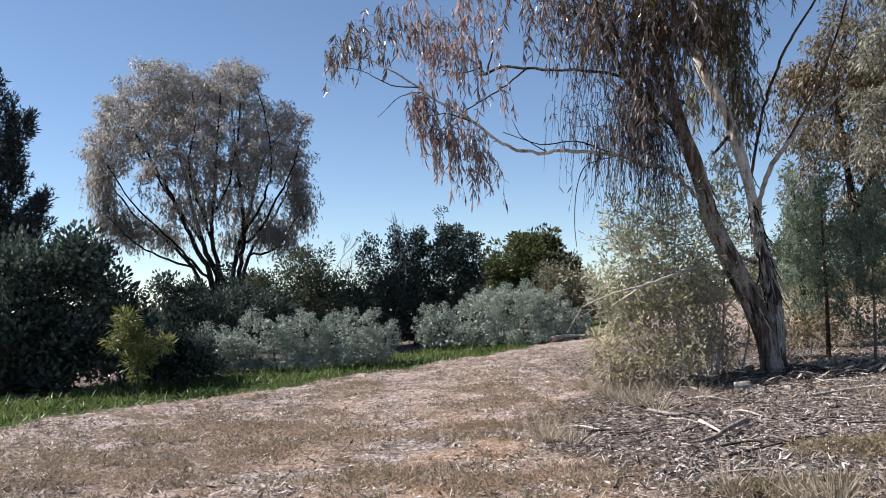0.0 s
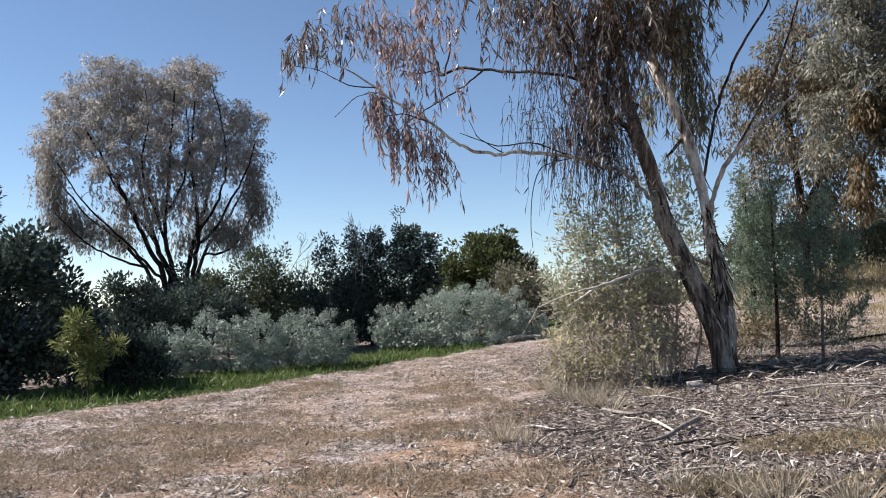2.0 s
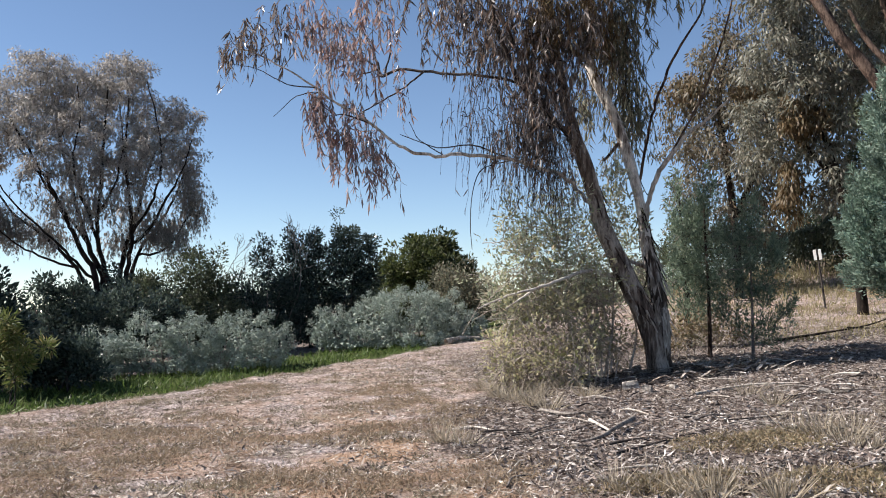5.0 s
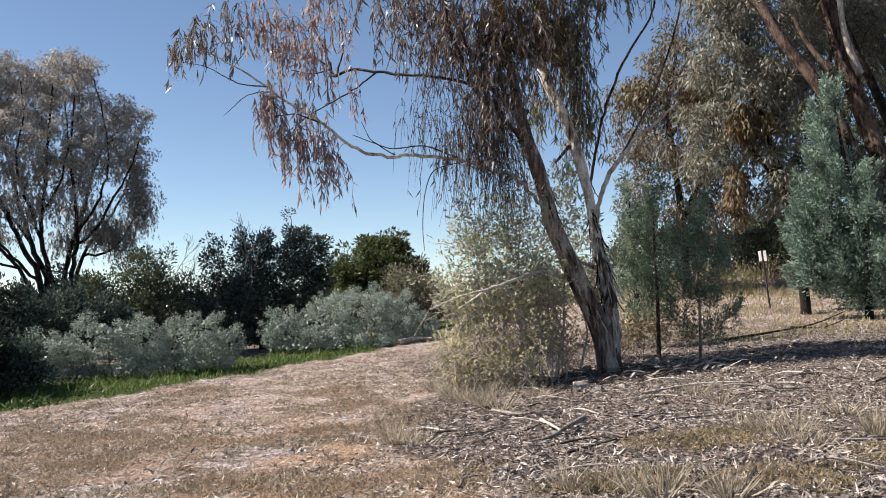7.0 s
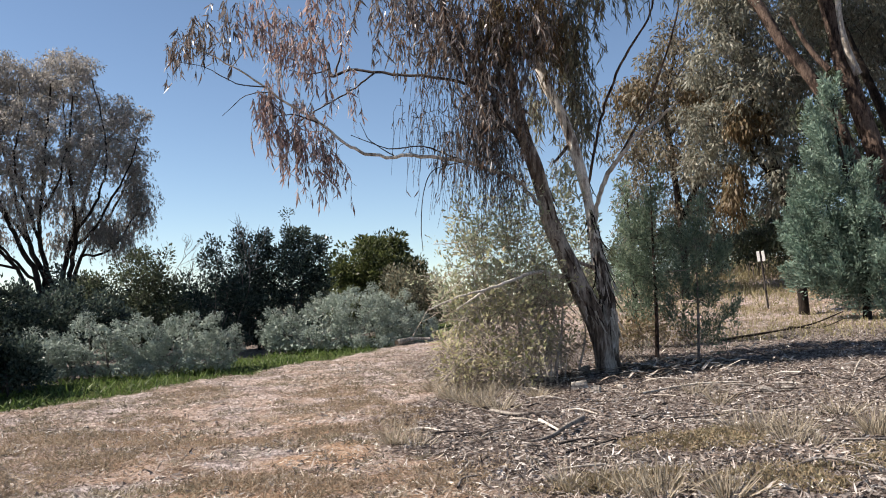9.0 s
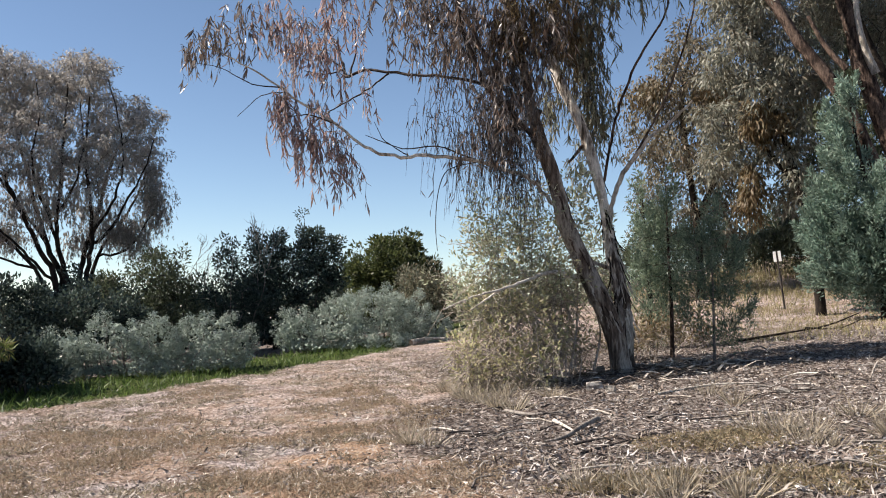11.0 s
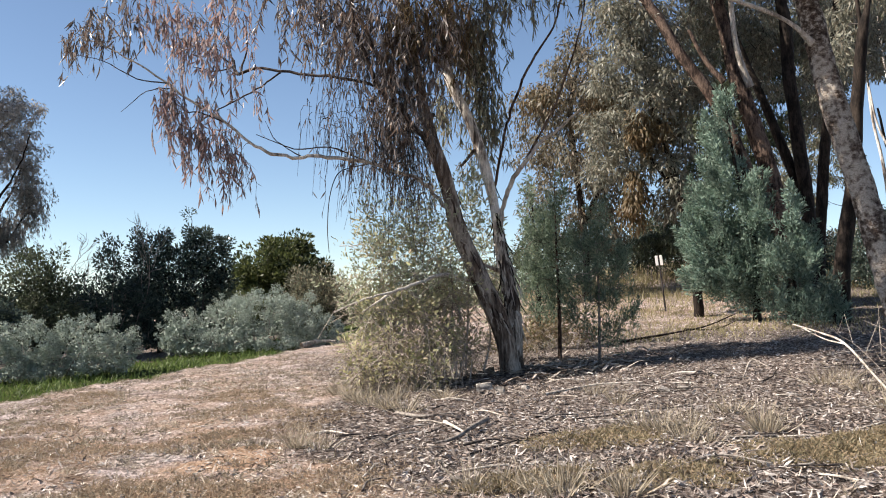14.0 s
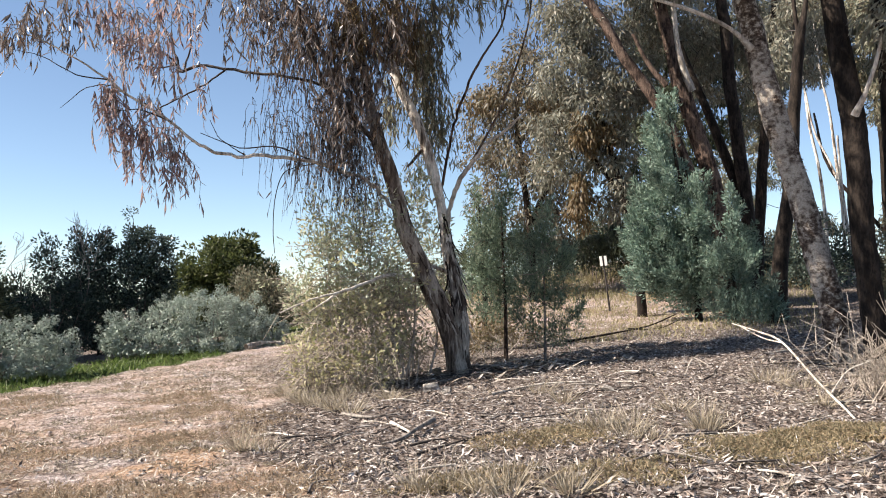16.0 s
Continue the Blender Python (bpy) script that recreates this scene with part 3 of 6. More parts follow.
SILVER_LIMBS = [
    [(-0.43, 0.00, 2.36, 0.058), (-1.26, -0.50, 3.33, 0.047), (-2.16, -0.90, 4.27, 0.036), (-3.04, -1.10, 5.20, 0.027), (-3.73, -1.20, 6.31, 0.018)],
    [(-0.72, 0.30, 3.77, 0.058), (-1.66, 0.10, 5.15, 0.047), (-2.38, -0.20, 6.29, 0.037), (-3.10, -0.40, 7.23, 0.027), (-3.64, -0.50, 7.97, 0.018)],
    [(-0.36, -0.20, 3.54, 0.057), (-0.87, -0.80, 5.25, 0.047), (-1.13, -1.10, 6.37, 0.037), (-0.93, -1.20, 7.71, 0.028), (-1.02, -1.20, 8.87, 0.018)],
    [(0.45, 0.20, 3.56, 0.059), (1.13, -0.30, 4.12, 0.049), (1.81, -0.60, 5.29, 0.039), (2.30, -0.80, 6.27, 0.029), (2.61, -0.80, 7.27, 0.020)],
    [(0.68, -0.40, 4.11, 0.058), (1.31, -0.90, 5.25, 0.043), (1.60, -1.10, 6.41, 0.034), (1.42, -1.20, 7.97, 0.024), (1.15, -1.20, 9.14, 0.019)],
    [(-0.41, -0.40, 4.71, 0.048), (0.17, -0.90, 5.83, 0.038), (0.37, -1.20, 6.96, 0.028), (0.28, -1.30, 8.30, 0.019)],
    [(-1.10, 0.10, 2.97, 0.048), (-2.21, -0.20, 3.36, 0.037), (-3.11, -0.40, 3.93, 0.027), (-3.82, -0.50, 4.69, 0.018)],
    [(0.85, 0.50, 3.37, 0.050), (1.74, 0.30, 3.55, 0.040), (2.35, 0.20, 4.36, 0.030), (2.86, 0.10, 5.38, 0.020)],
]
silver_wood = wood_parts(silver, SILVER_STEMS, ["trunk"] * 7, BARK_DARK, 8, 0.08, 5, 0.35)
silver_wood += wood_parts(silver, SILVER_LIMBS, ["limb"] * 8, BARK_DARK, 6, 0.08, 5, 0.5)
clump_crown(silver, silver_wood, [(-2.86, 0.00, 8.20, 1.40, 1.40, 1.49, 110), (-1.93, 0.30, 9.19, 1.24, 1.30, 1.01, 80), (-0.88, 0.50, 8.66, 1.37, 1.50, 1.23, 70), (0.20, -0.20, 9.15, 1.07, 1.30, 1.01, 80), (1.47, 0.00, 8.01, 1.10, 1.40, 1.13, 90), (-3.79, 0.00, 6.89, 0.77, 1.00, 1.08, 60), (-1.45, 0.00, 6.93, 1.62, 1.70, 0.90, 30), (0.47, 0.00, 6.77, 1.57, 1.70, 1.01, 36), (-2.40, -1.10, 7.11, 1.27, 1.20, 1.44, 34), (-0.85, -1.20, 6.45, 1.29, 1.00, 0.96, 26), (-0.38, -1.10, 7.64, 1.12, 1.20, 1.07, 26), (1.03, -1.10, 6.69, 1.24, 1.20, 1.28, 34), (2.38, 0.20, 6.83, 0.71, 1.00, 1.14, 55), (2.58, 0.00, 8.08, 0.49, 0.50, 0.46, 22), (-2.20, 0.20, 9.75, 1.00, 1.00, 0.55, 46), (0.45, 0.00, 9.75, 0.95, 1.00, 0.55, 46), (-3.65, 0.00, 8.35, 0.75, 0.90, 0.90, 40), (-4.20, 0.00, 7.00, 0.45, 0.80, 0.80, 28)], LEAF_SILVER, TWIG_DARK, 0.33, 0.28, 135, (0.118, 0.036), 0.015, 0.9, 0.7, 1.9)
weeping_crown(silver, silver_wood, [(-4.06, 0.00, 5.71, 0.51, 0.70, 0.88, 44), (-3.63, 0.20, 4.67, 0.70, 0.80, 0.55, 38), (-2.70, 0.20, 4.27, 0.75, 0.90, 0.43, 26), (-1.65, 0.00, 5.74, 1.51, 1.60, 0.99, 32), (-1.86, 0.30, 4.08, 0.76, 1.00, 0.40, 14), (-0.89, -0.30, 4.91, 0.95, 1.20, 0.59, 14), (0.46, 0.00, 5.35, 1.37, 1.60, 0.81, 32), (1.25, 0.30, 4.37, 1.00, 1.00, 0.57, 29), (2.04, 0.20, 4.16, 0.70, 0.90, 0.61, 32), (2.66, 0.20, 5.49, 0.49, 0.80, 1.13, 52), (0.26, 0.30, 3.97, 0.59, 0.80, 0.40, 9)], LEAF_SILVER, TWIG_DARK, 10, 0.5, 0.03, (0.118, 0.036), 0.25, 0.015, spread=0.15, out=0.4, arch=0.25, name="hanging_foliage", label="weeping lower sprays")

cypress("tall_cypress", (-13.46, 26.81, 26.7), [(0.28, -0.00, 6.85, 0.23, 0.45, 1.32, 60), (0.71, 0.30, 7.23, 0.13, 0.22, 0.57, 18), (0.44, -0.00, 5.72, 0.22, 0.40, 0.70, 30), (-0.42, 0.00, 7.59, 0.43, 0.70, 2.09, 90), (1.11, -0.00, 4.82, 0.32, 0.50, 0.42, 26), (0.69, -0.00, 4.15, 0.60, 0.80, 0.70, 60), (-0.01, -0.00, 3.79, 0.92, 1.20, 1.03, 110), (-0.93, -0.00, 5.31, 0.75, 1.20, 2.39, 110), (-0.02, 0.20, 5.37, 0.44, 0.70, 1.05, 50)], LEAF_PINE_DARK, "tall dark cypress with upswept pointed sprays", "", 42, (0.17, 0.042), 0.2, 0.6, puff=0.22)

bush("hedge_shrub", (-8.08, 17.42, 24.9), [(-0.10, -0.00, 1.10, 1.21, 1.30, 1.21, 150), (-1.19, 0.30, 1.47, 0.87, 1.20, 1.53, 90), (0.60, 0.40, 2.36, 0.70, 1.00, 0.72, 90), (-0.21, 0.60, 2.35, 0.62, 1.00, 0.69, 60), (0.62, 0.20, 0.73, 0.94, 1.00, 0.79, 90), (-0.19, -0.30, 0.14, 1.27, 0.80, 0.30, 100), (-1.45, -0.00, 0.41, 0.66, 0.80, 0.53, 50)], LEAF_DARK, "dense dark-leaved hedge shrub in its own shade", "shrub", (0.12, 0.072), 48, 0.3, group="dark hedge", hollow=0.0, sprig=0.5)
bush("hedge_shrub", (-7.06, 19.35, 20.0), [(-0.32, 0.30, 1.56, 0.56, 0.90, 0.93, 80), (0.20, 0.50, 1.04, 0.38, 0.70, 0.66, 60), (-0.00, 0.40, 0.62, 0.71, 0.80, 0.75, 70), (-0.00, -0.20, 0.06, 0.69, 0.60, 0.24, 40), (-0.59, 0.40, 2.69, 0.41, 0.60, 0.44, 30)], LEAF_DARK, "dense dark-leaved hedge shrub with lit upper leaves", "shrub", (0.12, 0.072), 50, 0.26, group="dark hedge", hollow=0.0, sprig=0.5)
bush("hedge_shrub", (-6.85, 23.00, 16.6), [(-0.00, 0.00, 1.00, 0.99, 1.00, 0.88, 90), (-0.42, -0.00, 2.04, 0.31, 0.40, 0.44, 14), (0.21, -0.00, 1.73, 0.50, 0.60, 0.59, 30), (1.17, 0.60, 1.11, 0.89, 0.90, 0.91, 60)], LEAF_DARK, "open dark-leaved shrub with sky showing through its top", "shrub", (0.1, 0.055), 55, 0.24, group="dark hedge", hollow=0.0, sprig=0.5)
bush("hedge_shrub", (-4.26, 27.67, 8.8), [(0.01, 0.00, 2.37, 0.96, 1.10, 0.97, 90), (-0.45, 0.30, 0.69, 1.58, 0.80, 0.53, 70), (-1.14, 0.40, 1.69, 0.96, 1.00, 0.89, 70), (0.26, -0.00, 1.39, 1.23, 1.00, 0.79, 70), (-1.64, -0.00, 1.87, 0.43, 0.60, 0.79, 26)], LEAF_DUSK, "dusty olive-green shrub behind the saltbushes", "shrub", (0.1, 0.05), 55, 0.25, group="dark hedge")
bush("twiggy_shrub", (-2.75, 29.37, 5.3), [(0.00, -0.00, 1.42, 1.12, 1.00, 0.84, 60), (0.17, -0.00, 0.48, 1.12, 0.80, 0.47, 40), (0.31, 0.20, 2.92, 0.47, 0.60, 0.85, 30), (-0.36, 0.00, 1.80, 0.75, 0.80, 0.75, 30), (0.90, 0.20, 2.00, 0.80, 0.80, 0.70, 50), (1.30, 0.20, 1.20, 0.80, 0.80, 0.80, 40)], LEAF_DARK, "half-bare shrub with thin grey twigs above dark leaves", "shrub", (0.1, 0.05), 45, 0.22, group="dark hedge", bare=((-0.85, 3.5, 0.85), (1.5, 3.9, 0.8)), twig=TWIG_GREY)
bush("hedge_shrub", (-0.32, 30.50, 0.6), [(-0.94, 0.00, 2.48, 0.74, 1.00, 1.21, 80), (-0.60, 0.00, 0.43, 1.75, 0.90, 0.58, 70), (0.43, 0.30, 2.65, 1.08, 1.20, 1.18, 110), (-0.19, 0.00, 1.49, 1.75, 1.20, 0.88, 90), (1.21, 0.20, 2.44, 0.59, 0.80, 0.79, 40), (-1.32, -0.00, 3.46, 0.23, 0.30, 0.43, 8), (-0.53, 0.00, 3.49, 0.23, 0.30, 0.39, 9), (0.38, 0.20, 3.83, 0.22, 0.30, 0.40, 9), (0.77, 0.20, 3.73, 0.18, 0.30, 0.36, 8), (1.33, 0.20, 3.42, 0.24, 0.30, 0.36, 8)], LEAF_DARK, "tall dark blue-green shrub with an uneven top", "shrub", (0.1, 0.055), 62, 0.24, group="dark hedge", sprig=0.8)
bush("hedge_shrub", (-5.51, 24.90, 12.5), [(-0.00, 0.00, 1.14, 0.93, 0.90, 0.71, 70), (-0.93, 0.00, 0.78, 0.92, 0.80, 0.55, 50), (0.63, 0.20, 1.20, 0.63, 0.80, 0.72, 40), (-0.31, -0.20, 0.61, 1.22, 0.80, 0.39, 40), (-0.23, 0.00, 1.86, 0.25, 0.40, 0.41, 10), (-1.30, -0.00, 1.49, 0.24, 0.40, 0.47, 10)], LEAF_DARK, "dark-leaved shrub at the foot of the silver wattle", "shrub", (0.1, 0.055), 60, 0.24, group="dark hedge", sprig=0.7)
bush("hedge_shrub", (-7.15, 29.60, 13.6), [(0.00, 0.00, 1.20, 1.30, 0.80, 1.00, 60), (0.85, 0.00, 1.95, 0.60, 0.60, 0.65, 30), (-0.70, 0.00, 1.80, 0.55, 0.60, 0.60, 26), (0.15, 0.10, 2.30, 0.45, 0.50, 0.55, 18)], LEAF_DARK, "dark shrub grown round the stems of the silver wattle", "shrub", (0.12, 0.065), 45, 0.26, group="dark hedge", sprig=0.6)
# Added dark filler in place of the shade between hedge and saltbush.
bush("shade_filler_shrub", (-5.48, 18.19, 16.7), [(-0.17, 0.00, 0.61, 0.55, 0.60, 0.40, 50), (0.39, 0.00, 0.53, 0.45, 0.60, 0.35, 40), (-0.50, 0.00, 0.33, 0.55, 0.50, 0.21, 30), (0.22, -0.10, 0.31, 0.56, 0.50, 0.16, 30)], LEAF_DARK, "low dark filler shrub standing in for shade between hedge and saltbush", "shrub", (0.085, 0.05), 70, 0.2, group="dark hedge", hollow=0.0)
bush("hedge_shrub", (-5.01, 34.64, 8.2), [(-0.44, 0.00, 1.03, 1.53, 1.20, 1.10, 60), (1.10, -0.00, 1.10, 1.33, 1.20, 1.00, 60), (0.21, 0.00, 0.35, 2.41, 1.20, 0.66, 60)], LEAF_DARK, "dark shrub in the second row of the hedge", "shrub", (0.18, 0.1), 30, 0.3, group="dark hedge", sprig=0.6)
bush("hedge_shrub", (-1.98, 35.95, 3.2), [(-0.23, 0.00, 1.22, 1.37, 1.20, 1.14, 60), (1.15, -0.00, 1.07, 1.38, 1.20, 1.15, 60), (0.44, 0.00, 0.17, 2.52, 1.20, 0.69, 60)], LEAF_DARK, "dark shrub in the second row of the hedge", "shrub", (0.18, 0.1), 30, 0.3, group="dark hedge", sprig=0.6)
bush("hedge_shrub", (1.73, 36.96, -2.7), [(-0.46, -0.00, 1.18, 1.42, 1.20, 1.06, 60), (0.95, 0.00, 1.03, 1.41, 1.20, 0.94, 60), (2.34, 0.00, 0.53, 1.40, 1.20, 0.94, 60), (-0.02, 0.00, 0.11, 2.59, 1.20, 0.70, 60)], LEAF_DARK, "dark shrub under the round-topped tree", "shrub", (0.18, 0.1), 30, 0.3, group="dark hedge", sprig=0.6)
bush("hedge_shrub", (6.53, 37.43, -9.9), [(-0.47, 0.00, 0.38, 1.42, 1.30, 0.96, 60), (1.18, -0.00, 0.47, 1.40, 1.30, 1.07, 60), (2.80, -0.00, 0.67, 1.38, 1.30, 1.18, 60), (4.40, 0.00, 0.75, 1.36, 1.30, 1.17, 60), (0.92, 0.00, -0.36, 2.56, 1.20, 0.71, 50), (5.99, 0.00, 1.29, 1.34, 1.30, 1.16, 60)], LEAF_OLIVE, "dusty olive shrub behind the track's crest", "shrub", (0.14, 0.07), 55, 0.3, group="dark hedge", sprig=0.6)
bush("hedge_shrub", (-9.23, 31.68, 16.2), [(-0.00, -0.00, 0.99, 1.36, 1.20, 0.81, 60), (-1.35, -0.00, 0.83, 1.14, 1.20, 0.80, 50), (1.37, 0.00, 0.85, 1.19, 1.20, 0.71, 50), (-0.01, 0.00, 0.39, 2.52, 1.20, 0.50, 60)], LEAF_DARK, "dark shrub in the second row of the hedge", "shrub", (0.18, 0.1), 30, 0.3, group="dark hedge", sprig=0.6)
bush("round_tree", (3.32, 32.83, -5.8), [(0.05, -0.00, 2.42, 1.57, 1.70, 1.05, 150), (0.17, 0.00, 3.05, 1.09, 1.40, 0.63, 60), (-0.93, 0.00, 1.18, 1.68, 1.20, 0.84, 60), (0.93, 0.00, 0.72, 1.24, 1.20, 0.83, 50), (-0.90, -0.00, 2.24, 0.84, 1.00, 0.74, 50), (1.19, 0.30, 1.98, 0.73, 1.00, 0.74, 50), (-1.53, -0.00, 2.46, 0.46, 0.60, 0.42, 16)], LEAF_GREEN, "round-topped tree with dense yellow-green leaves", "tree", (0.15, 0.07), 55, 0.28, lift=0.1)
bush("pale_shrub", (4.02, 28.21, -8.1), [(-0.06, -0.00, 1.60, 0.89, 1.00, 0.81, 70), (-0.78, 0.20, 1.71, 0.45, 0.60, 0.55, 22), (0.46, 0.00, 1.31, 0.44, 0.70, 0.90, 30)], LEAF_OLIVE, "pale yellowish shrub with loose dry foliage", "shrub", (0.1, 0.045), 45, 0.24)


def saltbush(at, lumps, label):
    """A saltbush: woody stems, and many round fuzzy heads of tiny grey leaves with gaps between them."""
    ob = thing_at("saltbush", at, label, "shrub", "grey saltbushes", 0.02)
    ends, _ = in_lumps([(*e[:6], e[6] * 4) for e in lumps], 0.7)
    ends = thin_out(ends[ends[:, 2] > 0.1], 0.29)
    ends += rng.normal(0, 0.07, ends.shape)
    wood = []
    for i in range(9):
        top = ends[rng.integers(len(ends))] * [0.9, 0.8, 0.8]
        foot = np.array([top[0] * 0.75, rng.normal(0, 0.15), -0.05])
        wood.append(smooth_path([(*foot, 0.025), (*(foot * 0.5 + top * 0.5 + rng.normal(0, 0.06, 3)), 0.018), (*top, 0.009)], 5))
        part("stem", mesh_of("stem", *tubes(wood[-1:], 6, 0.05), TWIG_GREY, True), ob)
    part("twig", mesh_of("twig", *tubes(spare(grow(wood, ends, 0.01)), 3), TWIG_GREY, True), ob, kind="stuff")
    per = 175
    girth = np.where(rng.random(len(ends)) < 0.33, rng.uniform(1.15, 1.65, len(ends)), rng.uniform(0.45, 0.9, len(ends)))
    src = np.repeat(np.arange(len(ends)), (per * girth ** 1.8).astype(int))
    n = len(src)
    big = girth[src, None]
    d = unit(rng.normal(size=(n, 3)) + [0, 0, 0.35])
    inner, _ = in_lumps([(*e[:3], e[3] * 0.8, e[4] * 0.8, e[5] * 0.8, 420) for e in lumps], 0.6)
    inner = inner[inner[:, 2] > 0.05]
    place = ends[src] + d * big * [0.16, 0.16, 0.18] * rng.random((n, 1)) ** 0.5
    way = d + rng.normal(0, 0.5, (n, 3)) + [0, 0, 0.3]
    size = rng.uniform(0.7, 1.2, n)
    outer = diamonds(place, unit(rng.normal(size=(n, 3))), 0.048 * size, 0.024 * size, face=d)
    part("foliage", mesh_of("foliage", *join(outer, diamonds(inner, rng.normal(size=inner.shape), 0.11, 0.06)), LEAF_SALT), ob)
    return ob


saltbush((-3.65, 21.49, 9.7), [(-1.60, -0.10, 0.54, 0.66, 0.70, 0.51, 70), (-0.81, 0.00, 0.78, 0.80, 0.90, 0.57, 100), (0.13, 0.10, 0.75, 0.82, 0.90, 0.62, 90), (1.43, 0.00, 0.85, 0.83, 0.90, 0.59, 110), (2.05, 0.10, 0.48, 0.56, 0.80, 0.56, 60), (0.80, -0.10, 0.40, 0.82, 0.70, 0.48, 60), (-1.87, -0.00, 0.34, 0.50, 0.50, 0.40, 40), (-1.34, -0.20, 0.10, 0.78, 0.60, 0.19, 40), (-0.02, -0.20, 0.16, 0.94, 0.70, 0.22, 40), (1.47, -0.20, 0.27, 0.82, 0.70, 0.22, 40)], "wide grey-leaved saltbush in silvery mounds above green grass")
saltbush((1.79, 27.14, -3.8), [(0.18, 0.20, 1.08, 1.39, 1.30, 0.78, 170), (-0.87, 0.00, 0.76, 1.04, 1.00, 0.73, 110), (-1.91, -0.10, 0.53, 0.78, 0.80, 0.60, 70), (1.20, -0.00, 0.89, 0.94, 1.00, 0.77, 110), (2.13, -0.00, 0.53, 0.68, 0.80, 0.55, 70), (-0.36, -0.30, 0.33, 1.20, 0.70, 0.43, 60), (-2.34, -0.20, 0.45, 0.43, 0.50, 0.52, 30), (-1.56, -0.40, 0.09, 1.03, 0.60, 0.20, 30), (0.15, -0.50, 0.13, 1.35, 0.80, 0.20, 40), (1.67, -0.40, 0.18, 1.01, 0.70, 0.20, 30)], "large grey-leaved saltbush in silvery mounds above green grass")

bush("young_shrub", (-5.42, 15.69, 19.1), [(-0.19, -0.00, 1.38, 0.17, 0.20, 0.10, 6), (-0.14, -0.00, 1.12, 0.23, 0.25, 0.12, 9), (-0.28, -0.10, 0.89, 0.24, 0.25, 0.10, 8), (0.09, 0.10, 0.91, 0.27, 0.30, 0.16, 10), (0.04, 0.00, 0.67, 0.25, 0.30, 0.16, 9), (0.48, -0.00, 0.90, 0.19, 0.15, 0.06, 4), (-0.02, 0.00, 0.45, 0.11, 0.15, 0.12, 4)], LEAF_LIME, "young yellow-green shrub at the edge of the hedge", "shrub", (0.13, 0.028), 36, 0.13, TWIG_DARK, 3, thick=0.007, far=False, lift=-0.1, sprawl=0.1)


# ---- the gum tree beside the track ----
gum = thing_at("gum_tree", (5.16, 14.08, -20.1), "leaning gum tree with two pale peeling stems and drooping foliage", "tree", sink=0.06)
GUM_STEMS = [
    [(0.02, -0.10, -0.09, 0.235), (0.01, -0.10, 0.10, 0.185), (-0.02, -0.10, 0.30, 0.166), (-0.07, -0.10, 0.62, 0.164), (-0.21, -0.10, 1.07, 0.170), (-0.42, -0.12, 1.55, 0.169), (-0.62, -0.15, 2.03, 0.149), (-0.82, -0.20, 2.51, 0.144), (-0.92, -0.25, 2.98, 0.124), (-1.04, -0.30, 3.46, 0.127), (-1.19, -0.35, 3.93, 0.113), (-1.30, -0.40, 4.40, 0.095), (-1.38, -0.40, 4.88, 0.083), (-1.48, -0.40, 5.46, 0.072), (-1.69, -0.40, 6.33, 0.060), (-1.81, -0.40, 7.80, 0.032), (-1.78, -0.40, 9.28, 0.019)],
    [(0.10, 0.05, -0.07, 0.140), (0.10, 0.08, 0.38, 0.112), (0.09, 0.12, 0.96, 0.118), (0.02, 0.20, 1.55, 0.114), (-0.09, 0.28, 2.04, 0.098), (-0.15, 0.35, 2.54, 0.090), (-0.22, 0.40, 3.04, 0.084), (-0.33, 0.40, 3.54, 0.096), (-0.46, 0.45, 4.05, 0.094), (-0.64, 0.50, 4.57, 0.088), (-0.88, 0.50, 5.09, 0.090), (-0.99, 0.50, 5.50, 0.085), (-0.92, 0.50, 6.11, 0.068), (-0.93, 0.50, 6.83, 0.055), (-1.00, 0.50, 8.18, 0.034), (-0.76, 0.40, 10.00, 0.020)],
]
